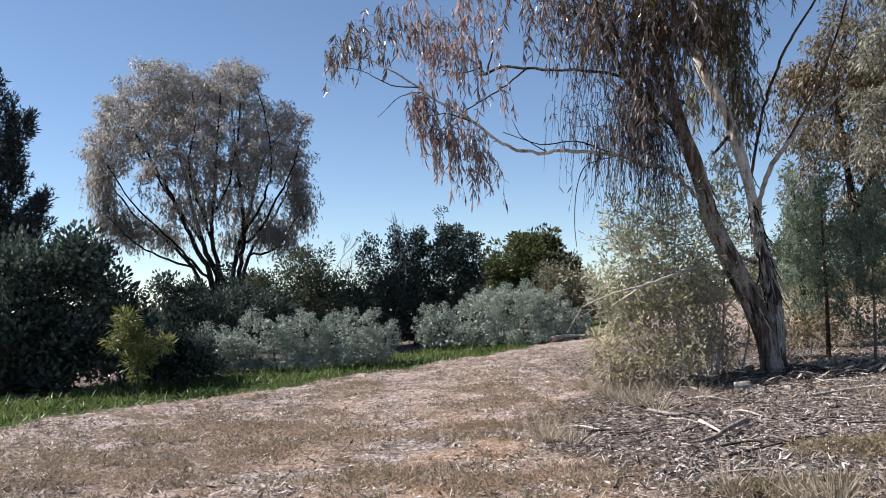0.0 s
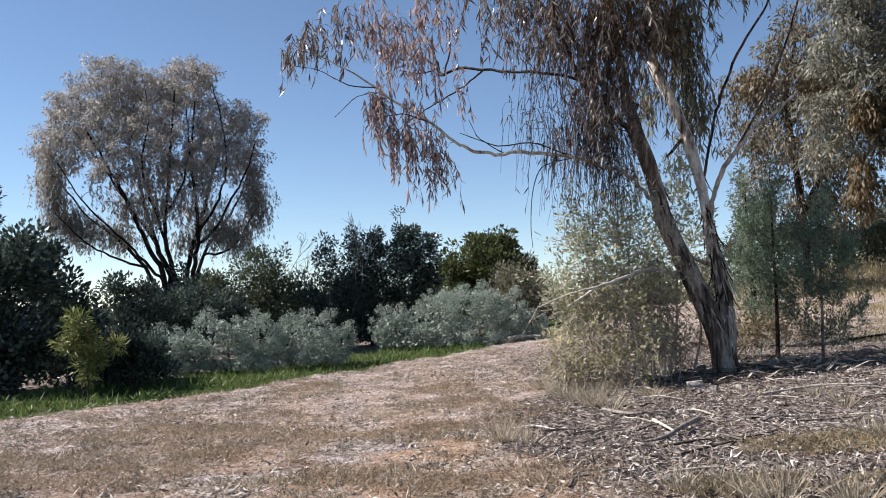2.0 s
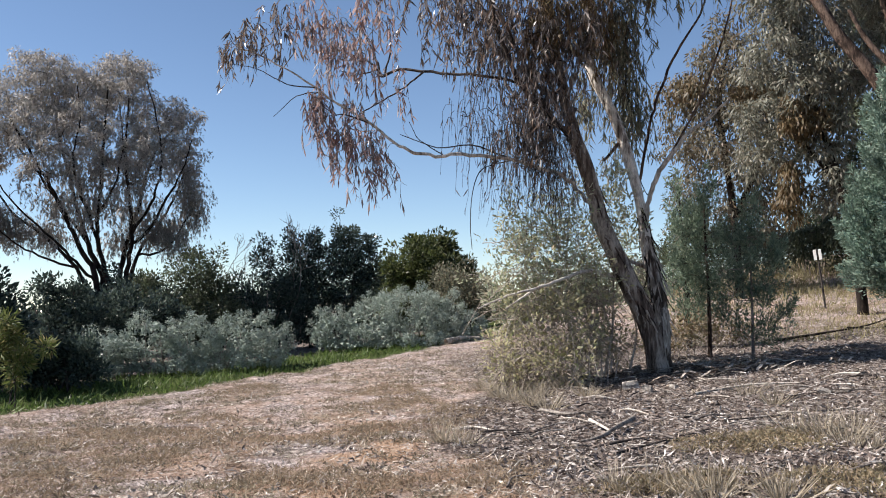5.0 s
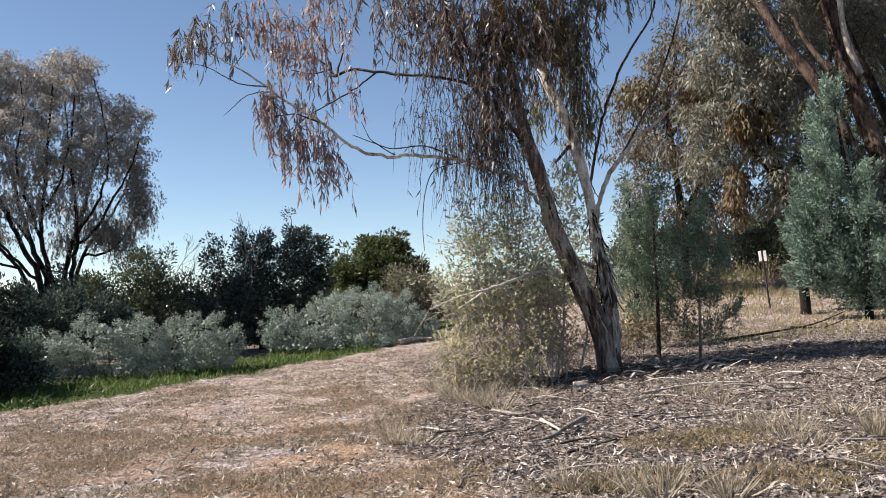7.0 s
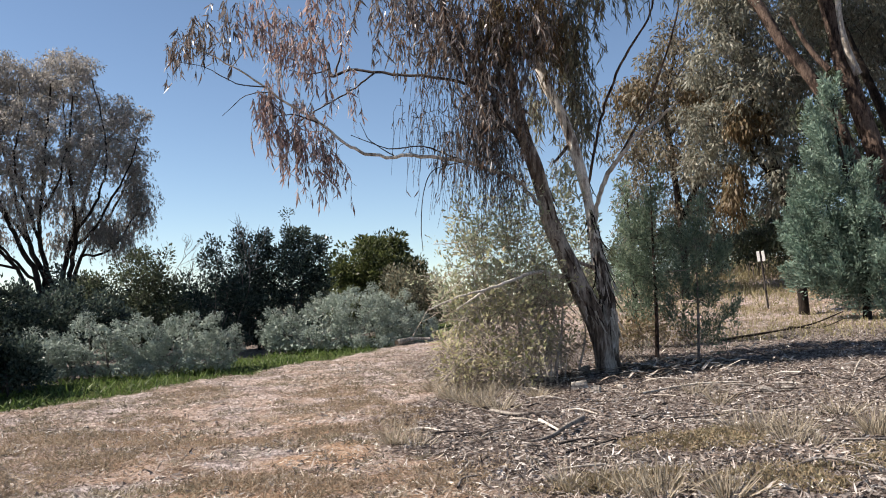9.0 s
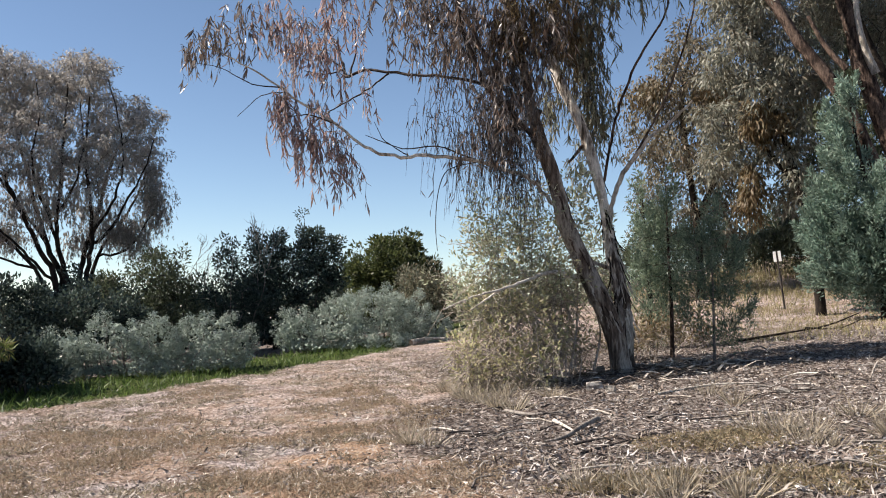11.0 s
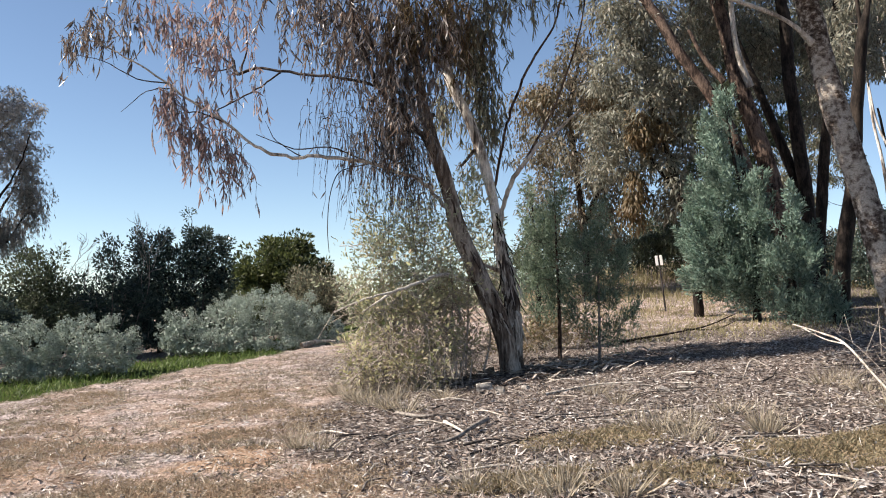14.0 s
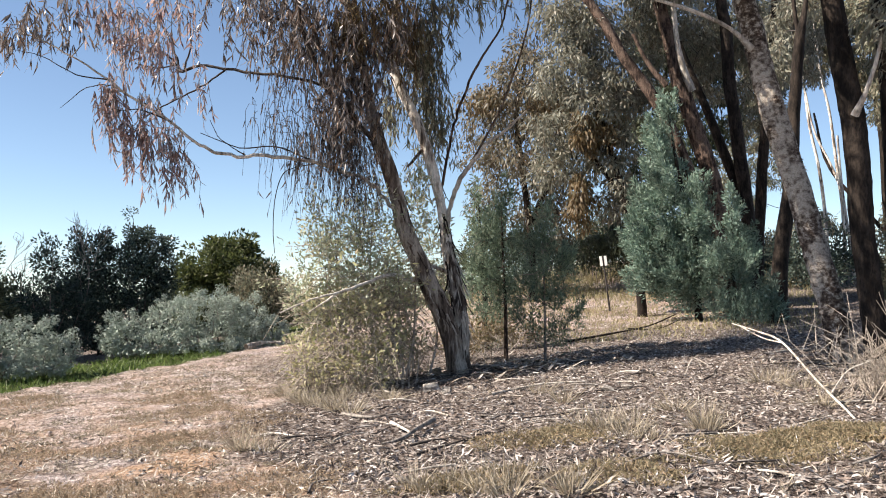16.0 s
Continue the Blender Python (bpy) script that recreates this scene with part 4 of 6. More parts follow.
GUM_LIMBS = [
    [(-0.13, 0.35, 2.39, 0.044), (-0.05, 0.30, 2.93, 0.039), (0.12, 0.20, 3.32, 0.042), (0.35, 0.10, 3.63, 0.039), (0.62, -0.00, 3.95, 0.029), (0.98, -0.10, 4.19, 0.026), (1.29, -0.20, 4.47, 0.016)],
    [(0.28, 0.12, 3.56, 0.022), (0.51, 0.30, 3.95, 0.020), (0.83, 0.50, 4.54, 0.017), (1.11, 0.70, 5.19, 0.017), (1.43, 0.90, 6.17, 0.016), (1.60, 1.00, 7.15, 0.010)],
    [(-0.29, 0.40, 3.09, 0.028), (-0.16, 0.40, 3.36, 0.026), (-0.00, 0.30, 4.12, 0.023), (0.18, 0.20, 4.67, 0.023), (0.49, 0.10, 5.35, 0.020), (0.89, -0.00, 5.95, 0.017), (1.02, -0.00, 6.40, 0.015), (1.17, 0.00, 7.19, 0.010)],
    [(-0.78, -0.25, 2.44, 0.055), (-1.04, -0.30, 2.91, 0.037), (-1.45, -0.50, 3.31, 0.033), (-2.19, -0.90, 3.54, 0.030), (-2.92, -1.30, 3.61, 0.028), (-3.53, -1.60, 3.61, 0.026), (-3.89, -1.80, 3.80, 0.023), (-4.27, -1.90, 4.11, 0.021), (-4.79, -2.00, 4.46, 0.019), (-5.37, -2.10, 4.89, 0.014), (-5.91, -2.20, 5.22, 0.011), (-6.37, -2.20, 5.42, 0.009)],
    [(-1.15, -0.40, 4.40, 0.037), (-1.69, -0.30, 4.81, 0.030), (-2.63, -0.20, 5.11, 0.026), (-3.53, -0.10, 5.29, 0.024), (-4.33, 0.00, 5.44, 0.025), (-4.65, 0.10, 5.35, 0.029), (-4.77, 0.10, 5.70, 0.020), (-5.02, 0.20, 6.23, 0.013), (-5.17, 0.20, 6.68, 0.010)],
    [(-1.26, -0.40, 3.91, 0.050), (-1.74, -0.70, 4.49, 0.044), (-2.01, -0.90, 4.80, 0.041), (-2.19, -1.10, 5.22, 0.035), (-2.32, -1.30, 5.73, 0.031), (-2.45, -1.40, 6.44, 0.022), (-2.70, -1.40, 7.21, 0.012)],
    [(-0.64, -0.15, 1.63, 0.039), (-1.03, -0.90, 1.71, 0.033), (-1.33, -1.50, 1.59, 0.024), (-1.70, -2.00, 1.45, 0.023), (-2.09, -2.20, 1.35, 0.015), (-2.50, -2.40, 1.17, 0.011)],
    [(-1.70, -2.00, 1.45, 0.019), (-1.92, -2.10, 1.30, 0.015), (-2.13, -2.20, 1.16, 0.009)],
    [(-3.84, -0.10, 5.32, 0.018), (-4.23, -0.20, 5.01, 0.015), (-4.78, -0.30, 4.72, 0.012), (-5.23, -0.40, 4.41, 0.010)],
    [(-0.96, 0.50, 5.48, 0.042), (-1.27, 0.40, 5.62, 0.055), (-1.48, 0.30, 5.96, 0.046), (-1.66, 0.20, 6.64, 0.037), (-1.89, 0.20, 7.56, 0.025)],
    [(-0.08, 0.25, 1.76, 0.036), (-0.32, 0.10, 1.86, 0.031), (-0.61, -0.00, 1.96, 0.036), (-0.79, -0.10, 1.99, 0.027)],
    [(-0.48, 0.45, 4.00, 0.033), (-0.63, 0.30, 3.78, 0.029), (-0.76, 0.20, 3.62, 0.021)],
]
GUM_TWIGS = [
    [(-4.65, 0.10, 5.35, 0.022), (-4.85, 0.00, 5.62, 0.016), (-5.20, -0.20, 5.75, 0.012), (-5.60, -0.30, 5.95, 0.007)],
    [(-4.60, 0.10, 5.40, 0.020), (-4.45, 0.00, 5.85, 0.014), (-4.50, -0.10, 6.30, 0.009)],
    [(-4.70, 0.10, 5.50, 0.016), (-5.05, 0.00, 5.42, 0.011), (-5.40, -0.10, 5.48, 0.007)],
    [(-4.27, -1.90, 4.11, 0.014), (-4.70, -2.00, 4.25, 0.010), (-5.15, -2.00, 4.20, 0.006)],
    [(-5.10, -2.05, 4.70, 0.012), (-5.55, -2.10, 4.78, 0.009), (-6.05, -2.20, 5.05, 0.006), (-6.45, -2.20, 5.15, 0.004)],
    [(-5.00, -2.05, 4.62, 0.010), (-5.35, -2.20, 4.55, 0.007), (-5.75, -2.20, 4.25, 0.004)],
    [(-3.20, -1.40, 3.62, 0.011), (-3.55, -1.50, 3.85, 0.008), (-3.70, -1.60, 4.15, 0.004)],
    [(-2.20, -0.90, 3.58, 0.016), (-2.80, -1.20, 3.78, 0.012), (-3.30, -1.40, 3.74, 0.010), (-3.85, -1.60, 3.95, 0.006)],
]
gum_wood = wood_parts(gum, GUM_STEMS[:1], ["trunk"], BARK_PALE, 14, 0.05, 6)
gum_wood += wood_parts(gum, GUM_STEMS[1:], ["trunk"], BARK_WHITE, 14, 0.07, 6)
sock = gum_wood[1][gum_wood[1][:, 2] < 2.3] * [1, 1, 1, 1.06]
part("rough_bark", mesh_of("rough_bark", *tubes([sock], 16, 0.2), BARK_SOCK, True), gum, "dark ragged bark round the foot of one stem")
limb_names = ["limb"] * len(GUM_LIMBS)
gum_wood += wood_parts(gum, GUM_LIMBS[:1], limb_names[:1], TWIG_PALE, 8, 0.08, 5, 0.2)
gum_wood += wood_parts(gum, GUM_LIMBS[1:3], limb_names[1:3], BARK_BROWN, 8, 0.08, 5, 0.3)
gum_wood += wood_parts(gum, GUM_LIMBS[3:4], ["limb"], TWIG_PALE, 8, 0.12, 5, 0.55)
gum_wood += wood_parts(gum, GUM_LIMBS[5:6], ["limb"], TWIG_DARK, 8, 0.12, 5, 0.55)
gum_wood += wood_parts(gum, GUM_TWIGS, ["twig_branch"] * len(GUM_TWIGS), TWIG_DARK, 5, 0.1, 4, 0.6)
gum_wood += wood_parts(gum, GUM_LIMBS[4:5], limb_names[4:5], TWIG_DARK, 8, 0.12, 5, 0.55)
gum_wood += wood_parts(gum, GUM_LIMBS[6:8], ["dead_branch", "dead_branch"], TWIG_PALE, 6, 0.1, 5, 0.22)
gum_wood += wood_parts(gum, GUM_LIMBS[8:9], ["limb"], TWIG_DARK, 6, 0.1, 5, 0.6)
gum_wood += wood_parts(gum, GUM_LIMBS[9:], limb_names[9:], BARK_PALE, 8)


def peeling_bark(tree, path, low, high, count, material, long=0.5):
    """Loose strips of bark along a stem: each is held at its upper end, stands off and curls at its lower end."""
    heights = path[:, 2]
    for _ in range(count):
        i = int(np.argmin(np.abs(heights - rng.uniform(low, high))))
        a = rng.uniform(-2.9, 0.4)
        out = np.array([math.cos(a), math.sin(a), 0.0])
        side = np.array([-out[1], out[0], 0.0])
        ln, wide, off = rng.uniform(0.4, 1.0) * long, rng.uniform(0.025, 0.06), rng.uniform(0.02, 0.14)
        rows = []
        for t in np.linspace(0, 1, 6):
            j = int(np.clip(np.argmin(np.abs(heights - (heights[i] - ln * t))), 0, len(path) - 1))
            mid = np.array([*path[j, :2], heights[i] - ln * t]) + out * (path[j, 3] * 1.02 + 0.006 + off * t ** 2.2) + side * rng.normal(0, 0.006)
            w = wide * (0.9 - 0.55 * t) / 2
            rows += [mid - side * w - out * 0.3 * w, mid + out * 0.012, mid + side * w - out * 0.3 * w]
        f = [(3 * r + c, 3 * r + c + 1, 3 * r + c + 4, 3 * r + c + 3) for r in range(5) for c in range(2)]
        part("loose_bark", mesh_of("loose_bark", rows, f, material, True), tree)


peeling_bark(gum, gum_wood[1], 0.9, 2.4, 26, TWIG_PALE, 0.55)
peeling_bark(gum, gum_wood[1], 1.0, 3.4, 14, BARK_DARK, 0.5)
peeling_bark(gum, gum_wood[0], 0.5, 1.9, 5, TWIG_PALE, 0.5)
peeling_bark(gum, gum_wood[0], 0.8, 4.6, 14, BARK_BROWN, 0.5)
GUM_LEAF = (0.17, 0.025)
weeping_crown(gum, gum_wood, [(-2.19, -0.60, 5.80, 0.66, 1.00, 0.57, 32), (-1.84, -0.50, 5.06, 0.47, 0.90, 0.76, 34), (-1.55, -0.70, 4.40, 0.36, 0.60, 0.67, 16), (-1.95, -0.60, 4.11, 0.36, 0.70, 0.47, 8), (-1.35, -0.90, 5.50, 0.40, 0.40, 0.60, 16), (-1.00, -0.60, 5.90, 0.35, 0.50, 0.45, 12), (-2.46, -0.60, 6.86, 1.04, 1.00, 0.38, 26), (-3.03, -0.60, 6.11, 0.34, 0.60, 0.38, 14), (-3.40, -0.60, 6.79, 0.47, 0.80, 0.38, 12)], LEAF_GUM, TWIG_DARK, 4, 0.55, 0.04, GUM_LEAF, 0.2, 0.014, False, out=0.55, spread=0.2)
# Crown above the view, added and placed to shade the litter and grove.
weeping_crown(gum, gum_wood, [(-1.83, -0.20, 8.39, 1.46, 1.60, 0.90, 26), (-0.25, -1.40, 7.68, 1.34, 1.60, 0.82, 30), (-0.93, -1.60, 8.87, 1.42, 1.60, 0.73, 60), (-1.74, 1.00, 10.37, 1.90, 2.00, 0.98, 80), (0.16, 0.80, 10.09, 1.67, 2.00, 0.97, 80), (-3.21, 0.90, 9.92, 1.05, 2.00, 0.76, 110), (-2.58, 2.40, 11.07, 1.50, 2.20, 0.95, 110), (-1.00, 2.90, 11.30, 1.54, 2.20, 0.97, 90), (-4.07, 3.40, 11.42, 0.85, 2.00, 0.75, 60), (-1.62, -4.10, 7.48, 0.79, 1.80, 0.52, 100), (-0.93, -3.60, 7.89, 0.90, 1.80, 0.54, 100), (-0.19, -3.10, 8.00, 0.94, 1.80, 0.57, 90), (-2.43, -2.10, 8.37, 0.68, 1.80, 0.53, 70)], LEAF_GUM, TWIG_DARK, 3, 0.75, 0.1, (0.24, 0.075), 0.2, 0.014, True, name="unseen_shade_foliage")
weeping_crown(gum, gum_wood, [(-1.67, -0.50, 3.82, 0.47, 0.80, 0.57, 44), (-2.22, -0.60, 4.00, 0.46, 0.80, 0.60, 36), (-1.51, -0.40, 3.17, 0.34, 0.50, 0.30, 14), (-2.70, -0.90, 4.35, 0.40, 0.50, 0.40, 12), (-2.60, -0.70, 5.30, 0.40, 0.60, 0.40, 14)], LEAF_GUM, TWIG_DARK, 3, 0.95, 0.24, (0.12, 0.02), 0.2, 0.01, False, name="thin_foliage", label="nearly bare hanging twigs")
weeping_crown(gum, gum_wood, [(-1.62, -0.60, 6.07, 0.42, 0.70, 0.38, 26), (-0.99, -0.20, 6.19, 0.48, 0.70, 0.39, 26), (-1.36, -0.20, 6.98, 0.97, 1.00, 0.39, 18), (-0.72, -0.00, 5.85, 0.24, 0.50, 0.40, 14)], LEAF_RUST, TWIG_DARK, 3, 0.6, 0.045, GUM_LEAF, 0.2, 0.011, False, name="rusty_foliage", label="rust-brown hanging leaves")
weeping_crown(gum, gum_wood, [(-0.45, 0.90, 5.89, 0.34, 0.60, 0.85, 48), (-0.30, 0.90, 4.90, 0.23, 0.50, 0.84, 36), (-0.55, 1.00, 3.95, 0.23, 0.40, 0.42, 8), (-0.32, 0.40, 6.57, 0.40, 0.70, 0.51, 20), (0.38, 0.20, 6.79, 0.59, 0.70, 0.30, 12), (1.07, 0.20, 6.82, 0.49, 0.70, 0.30, 8), (-1.13, 1.30, 4.97, 0.26, 0.50, 0.64, 14)], LEAF_OLIVE, TWIG_DARK, 3, 0.6, 0.05, GUM_LEAF, 0.2, 0.01, False, name="green_foliage", label="olive-green hanging leaves")
weeping_crown(gum, gum_wood, [(-5.16, -1.60, 5.83, 0.30, 0.80, 0.57, 16), (-4.70, -1.50, 5.52, 0.44, 0.80, 0.52, 13), (-4.67, -1.80, 4.38, 0.34, 0.50, 0.16, 7), (-5.08, -2.00, 4.51, 0.12, 0.30, 0.27, 6), (-4.30, -1.80, 3.98, 0.17, 0.30, 0.09, 3), (-4.36, -1.00, 6.29, 0.44, 0.80, 0.34, 9), (-4.15, -0.80, 5.06, 0.22, 0.50, 0.29, 2)], LEAF_GUM_DRY, TWIG_GREY, 3, 0.75, 0.05, (0.16, 0.027), 0.2, 0.008, False, out=0.15, name="dry_foliage", label="dry reddish hanging leaves", sway=0.1)
weeping_crown(gum, gum_wood, [(-6.37, -2.20, 5.44, 0.22, 0.30, 0.14, 8), (-6.05, -2.10, 5.71, 0.35, 0.50, 0.33, 9), (-5.59, -2.00, 5.77, 0.35, 0.60, 0.42, 8)], LEAF_GUM, TWIG_GREY, 3, 0.4, 0.05, (0.17, 0.028), 0.2, 0.008, False, name="tip_foliage")
weeping_crown(gum, gum_wood, [(-4.87, -2.00, 3.99, 0.11, 0.15, 0.09, 3), (-4.70, -1.90, 3.93, 0.11, 0.15, 0.09, 3), (-4.46, -1.90, 3.79, 0.11, 0.15, 0.09, 3), (-4.28, -1.80, 3.75, 0.09, 0.15, 0.09, 3), (-4.10, -1.80, 3.63, 0.07, 0.10, 0.07, 2), (-5.08, -2.00, 4.51, 0.10, 0.20, 0.27, 5)], LEAF_GUM_DRY, TWIG_GREY, 3, 0.75, 0.042, (0.15, 0.026), 0.2, 0.008, False, name="long_foliage", label="long strands of dry reddish leaves", sway=0.12, out=0.12, spread=0.08)
part("hanging_vine", mesh_of("hanging_vine", *tubes([smooth_path([(-2.18, -0.90, 3.54, 0.014), (-2.53, -0.95, 3.47, 0.010), (-2.71, -1.00, 3.35, 0.009), (-2.83, -1.00, 2.99, 0.007), (-2.87, -1.00, 2.49, 0.007), (-2.85, -1.00, 2.11, 0.005)], 4)], 4), TWIG_DARK, True), gum)

bush("wispy_shrub", (3.16, 13.27, -13.4), [(-0.72, 0.00, 0.62, 0.30, 0.50, 0.45, 24), (-0.32, 0.10, 1.02, 0.36, 0.60, 0.46, 30), (0.17, 0.20, 1.29, 0.40, 0.60, 0.42, 30), (-0.10, -0.10, 0.56, 0.46, 0.60, 0.42, 34), (0.48, 0.20, 0.77, 0.40, 0.60, 0.55, 34), (0.85, 1.20, 1.19, 0.36, 0.50, 0.56, 26), (1.02, 1.25, 0.55, 0.36, 0.45, 0.45, 24), (-0.56, -0.20, 0.28, 0.45, 0.40, 0.22, 22), (0.26, 0.00, 0.24, 0.55, 0.50, 0.22, 22), (0.60, 0.90, 1.71, 0.40, 0.60, 0.42, 22), (-0.36, 0.10, 1.56, 0.32, 0.50, 0.32, 14)], LEAF_WISP, "tangled half-dry shrub with small dusty yellow-green leaves", "shrub", (0.066, 0.034), 15, 0.19, TWIG_TAN, 18, "", 0.1, 0.2, 0.007, False, 0.75, 0.8, 560)
bush("tall_wispy_shrub", (3.55, 14.16, -14.1), [(-0.58, 0.00, 2.19, 0.45, 0.70, 0.64, 62), (-0.04, 0.20, 2.46, 0.54, 0.80, 0.69, 66), (0.53, 0.40, 2.17, 0.49, 0.80, 0.88, 76), (0.19, 0.20, 1.53, 0.79, 0.90, 0.55, 80), (-0.92, 0.00, 1.56, 0.32, 0.50, 0.46, 36), (-0.76, 0.00, 2.75, 0.23, 0.40, 0.32, 14), (0.98, 0.80, 2.94, 0.36, 0.60, 0.57, 36), (-0.75, -0.20, 0.92, 0.35, 0.60, 0.49, 36), (0.38, 0.20, 0.71, 0.52, 0.70, 0.54, 40), (-0.24, -0.20, 1.72, 0.52, 0.70, 0.45, 40), (1.30, 1.30, 2.30, 0.40, 0.50, 0.60, 34), (1.35, 1.30, 1.40, 0.40, 0.50, 0.60, 34)], LEAF_WISP_GREY, "tall thin shrub with grey-green leaves and many fine twigs", "shrub", (0.07, 0.032), 17, 0.17, TWIG_TAN, 12, "", 0.1, 0.3, 0.01, False, 0.6, 0.9, 260)


# ---- the grove: gum trunks, cypresses, far gums ----
GROVE = [
    ("T1 grove", (15.03, 19.55, -37.5), BARK_BROWN, [[(0.02, -0.00, -0.12, 0.234), (-0.07, -0.00, 1.23, 0.200), (-0.54, -0.00, 2.68, 0.174), (-1.07, 0.00, 4.14, 0.162), (-1.48, -0.00, 5.26, 0.157), (-1.97, -0.00, 6.24, 0.159), (-2.63, 0.00, 7.29, 0.146), (-3.14, -0.00, 8.31, 0.141), (-3.74, 0.00, 9.28, 0.127), (-4.35, -0.00, 10.60, 0.097), (-4.80, -0.00, 12.17, 0.065)], [(-1.52, 0.10, 6.41, 0.090), (-1.81, 0.10, 6.78, 0.076), (-2.13, 0.10, 7.34, 0.061), (-2.40, 0.30, 7.99, 0.047)]]),
    ("T2 grove", (16.06, 21.08, -37.3), BARK_BROWN, [[(0.05, -0.00, -0.20, 0.321), (0.00, -0.00, 0.84, 0.291), (-0.15, -0.00, 2.47, 0.262), (-0.41, -0.00, 4.12, 0.249), (-0.79, -0.00, 5.47, 0.244), (-1.15, -0.00, 6.75, 0.231), (-1.35, -0.00, 7.87, 0.193), (-1.66, 0.00, 9.26, 0.186), (-2.00, -0.00, 11.20, 0.115), (-2.28, -0.00, 12.81, 0.058)], [(-0.79, -0.20, 6.42, 0.110), (-0.97, -0.30, 6.95, 0.102), (-1.13, -0.40, 7.73, 0.079), (-1.23, -0.50, 9.05, 0.071), (-1.33, -0.60, 10.53, 0.055)]]),
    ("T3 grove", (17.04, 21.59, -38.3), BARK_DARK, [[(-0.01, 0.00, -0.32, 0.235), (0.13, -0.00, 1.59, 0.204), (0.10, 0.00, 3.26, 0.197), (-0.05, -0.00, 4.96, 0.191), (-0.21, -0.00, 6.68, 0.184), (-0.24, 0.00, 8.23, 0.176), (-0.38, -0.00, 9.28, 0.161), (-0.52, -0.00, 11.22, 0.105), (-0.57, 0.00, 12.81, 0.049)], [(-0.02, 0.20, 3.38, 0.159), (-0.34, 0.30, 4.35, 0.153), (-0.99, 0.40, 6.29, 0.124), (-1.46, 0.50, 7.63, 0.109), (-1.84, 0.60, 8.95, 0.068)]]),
    ("T4 grove", (9.32, 9.74, -43.7), BARK_MOTTLED, [[(0.01, 0.00, -0.09, 0.240), (-0.06, 0.00, 0.29, 0.192), (-0.17, -0.00, 0.92, 0.180), (-0.34, -0.00, 1.72, 0.179), (-0.51, -0.00, 2.45, 0.174), (-0.70, -0.00, 3.20, 0.177), (-0.89, 0.00, 4.05, 0.172), (-1.04, -0.00, 4.90, 0.162), (-1.18, -0.00, 5.51, 0.152), (-1.35, 0.00, 6.65, 0.114), (-1.51, -0.00, 7.64, 0.056)], [(-1.05, -0.20, 4.58, 0.050), (-1.28, -0.40, 4.83, 0.031), (-1.61, -0.60, 5.03, 0.031), (-1.97, -0.80, 5.18, 0.027), (-2.32, -1.00, 5.31, 0.020), (-2.69, -1.10, 5.67, 0.012)]]),
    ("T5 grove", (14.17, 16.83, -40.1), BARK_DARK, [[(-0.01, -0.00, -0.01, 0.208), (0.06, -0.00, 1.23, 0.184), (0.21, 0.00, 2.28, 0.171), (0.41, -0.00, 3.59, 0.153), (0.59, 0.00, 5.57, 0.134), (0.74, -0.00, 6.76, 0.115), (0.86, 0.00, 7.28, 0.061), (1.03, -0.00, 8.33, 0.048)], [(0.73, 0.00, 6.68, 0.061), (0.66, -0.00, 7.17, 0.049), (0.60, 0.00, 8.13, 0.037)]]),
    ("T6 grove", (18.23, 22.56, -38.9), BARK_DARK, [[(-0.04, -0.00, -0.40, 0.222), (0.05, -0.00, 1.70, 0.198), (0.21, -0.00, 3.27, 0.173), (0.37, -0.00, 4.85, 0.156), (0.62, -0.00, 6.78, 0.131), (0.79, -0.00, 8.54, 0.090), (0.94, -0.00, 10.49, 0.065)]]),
    # T7 and T8: the canopy's shade is put into the bark colour.
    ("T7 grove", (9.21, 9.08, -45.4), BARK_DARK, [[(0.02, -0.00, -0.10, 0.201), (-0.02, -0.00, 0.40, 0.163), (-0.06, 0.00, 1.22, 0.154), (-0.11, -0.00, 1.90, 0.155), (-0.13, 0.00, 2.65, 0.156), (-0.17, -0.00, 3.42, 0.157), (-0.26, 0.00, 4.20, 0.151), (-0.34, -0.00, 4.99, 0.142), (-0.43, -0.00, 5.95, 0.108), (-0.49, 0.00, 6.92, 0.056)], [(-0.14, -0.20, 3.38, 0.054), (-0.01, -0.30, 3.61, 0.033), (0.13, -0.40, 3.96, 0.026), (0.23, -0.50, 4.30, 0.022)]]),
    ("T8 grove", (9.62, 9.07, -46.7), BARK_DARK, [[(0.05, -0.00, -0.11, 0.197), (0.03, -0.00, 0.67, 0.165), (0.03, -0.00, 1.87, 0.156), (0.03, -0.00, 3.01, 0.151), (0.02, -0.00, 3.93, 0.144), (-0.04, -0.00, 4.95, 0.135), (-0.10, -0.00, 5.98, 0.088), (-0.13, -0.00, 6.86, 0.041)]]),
    ("P1 far", (26.20, 27.52, -43.6), BARK_WHITE, [[(0.21, -0.00, -1.10, 0.080), (0.21, -0.00, 2.44, 0.071), (0.08, -0.00, 4.24, 0.061), (-0.10, -0.00, 6.52, 0.051), (-0.36, -0.00, 8.14, 0.041), (-0.52, 0.00, 10.23, 0.031)], [(0.14, 0.00, 3.57, 0.051), (-0.15, 0.20, 4.51, 0.041), (-0.71, 0.30, 5.95, 0.042), (-0.96, 0.30, 7.59, 0.032)], [(-0.40, 0.50, -1.10, 0.093), (-0.43, 0.50, 2.07, 0.073), (-0.58, 0.50, 4.36, 0.063), (-0.88, 0.50, 6.23, 0.053), (-1.03, 0.50, 8.57, 0.042)], [(0.60, -0.50, -1.10, 0.069), (0.34, -0.50, 1.96, 0.060), (0.21, -0.50, 3.51, 0.050), (0.14, -0.50, 5.51, 0.040)]]),
]
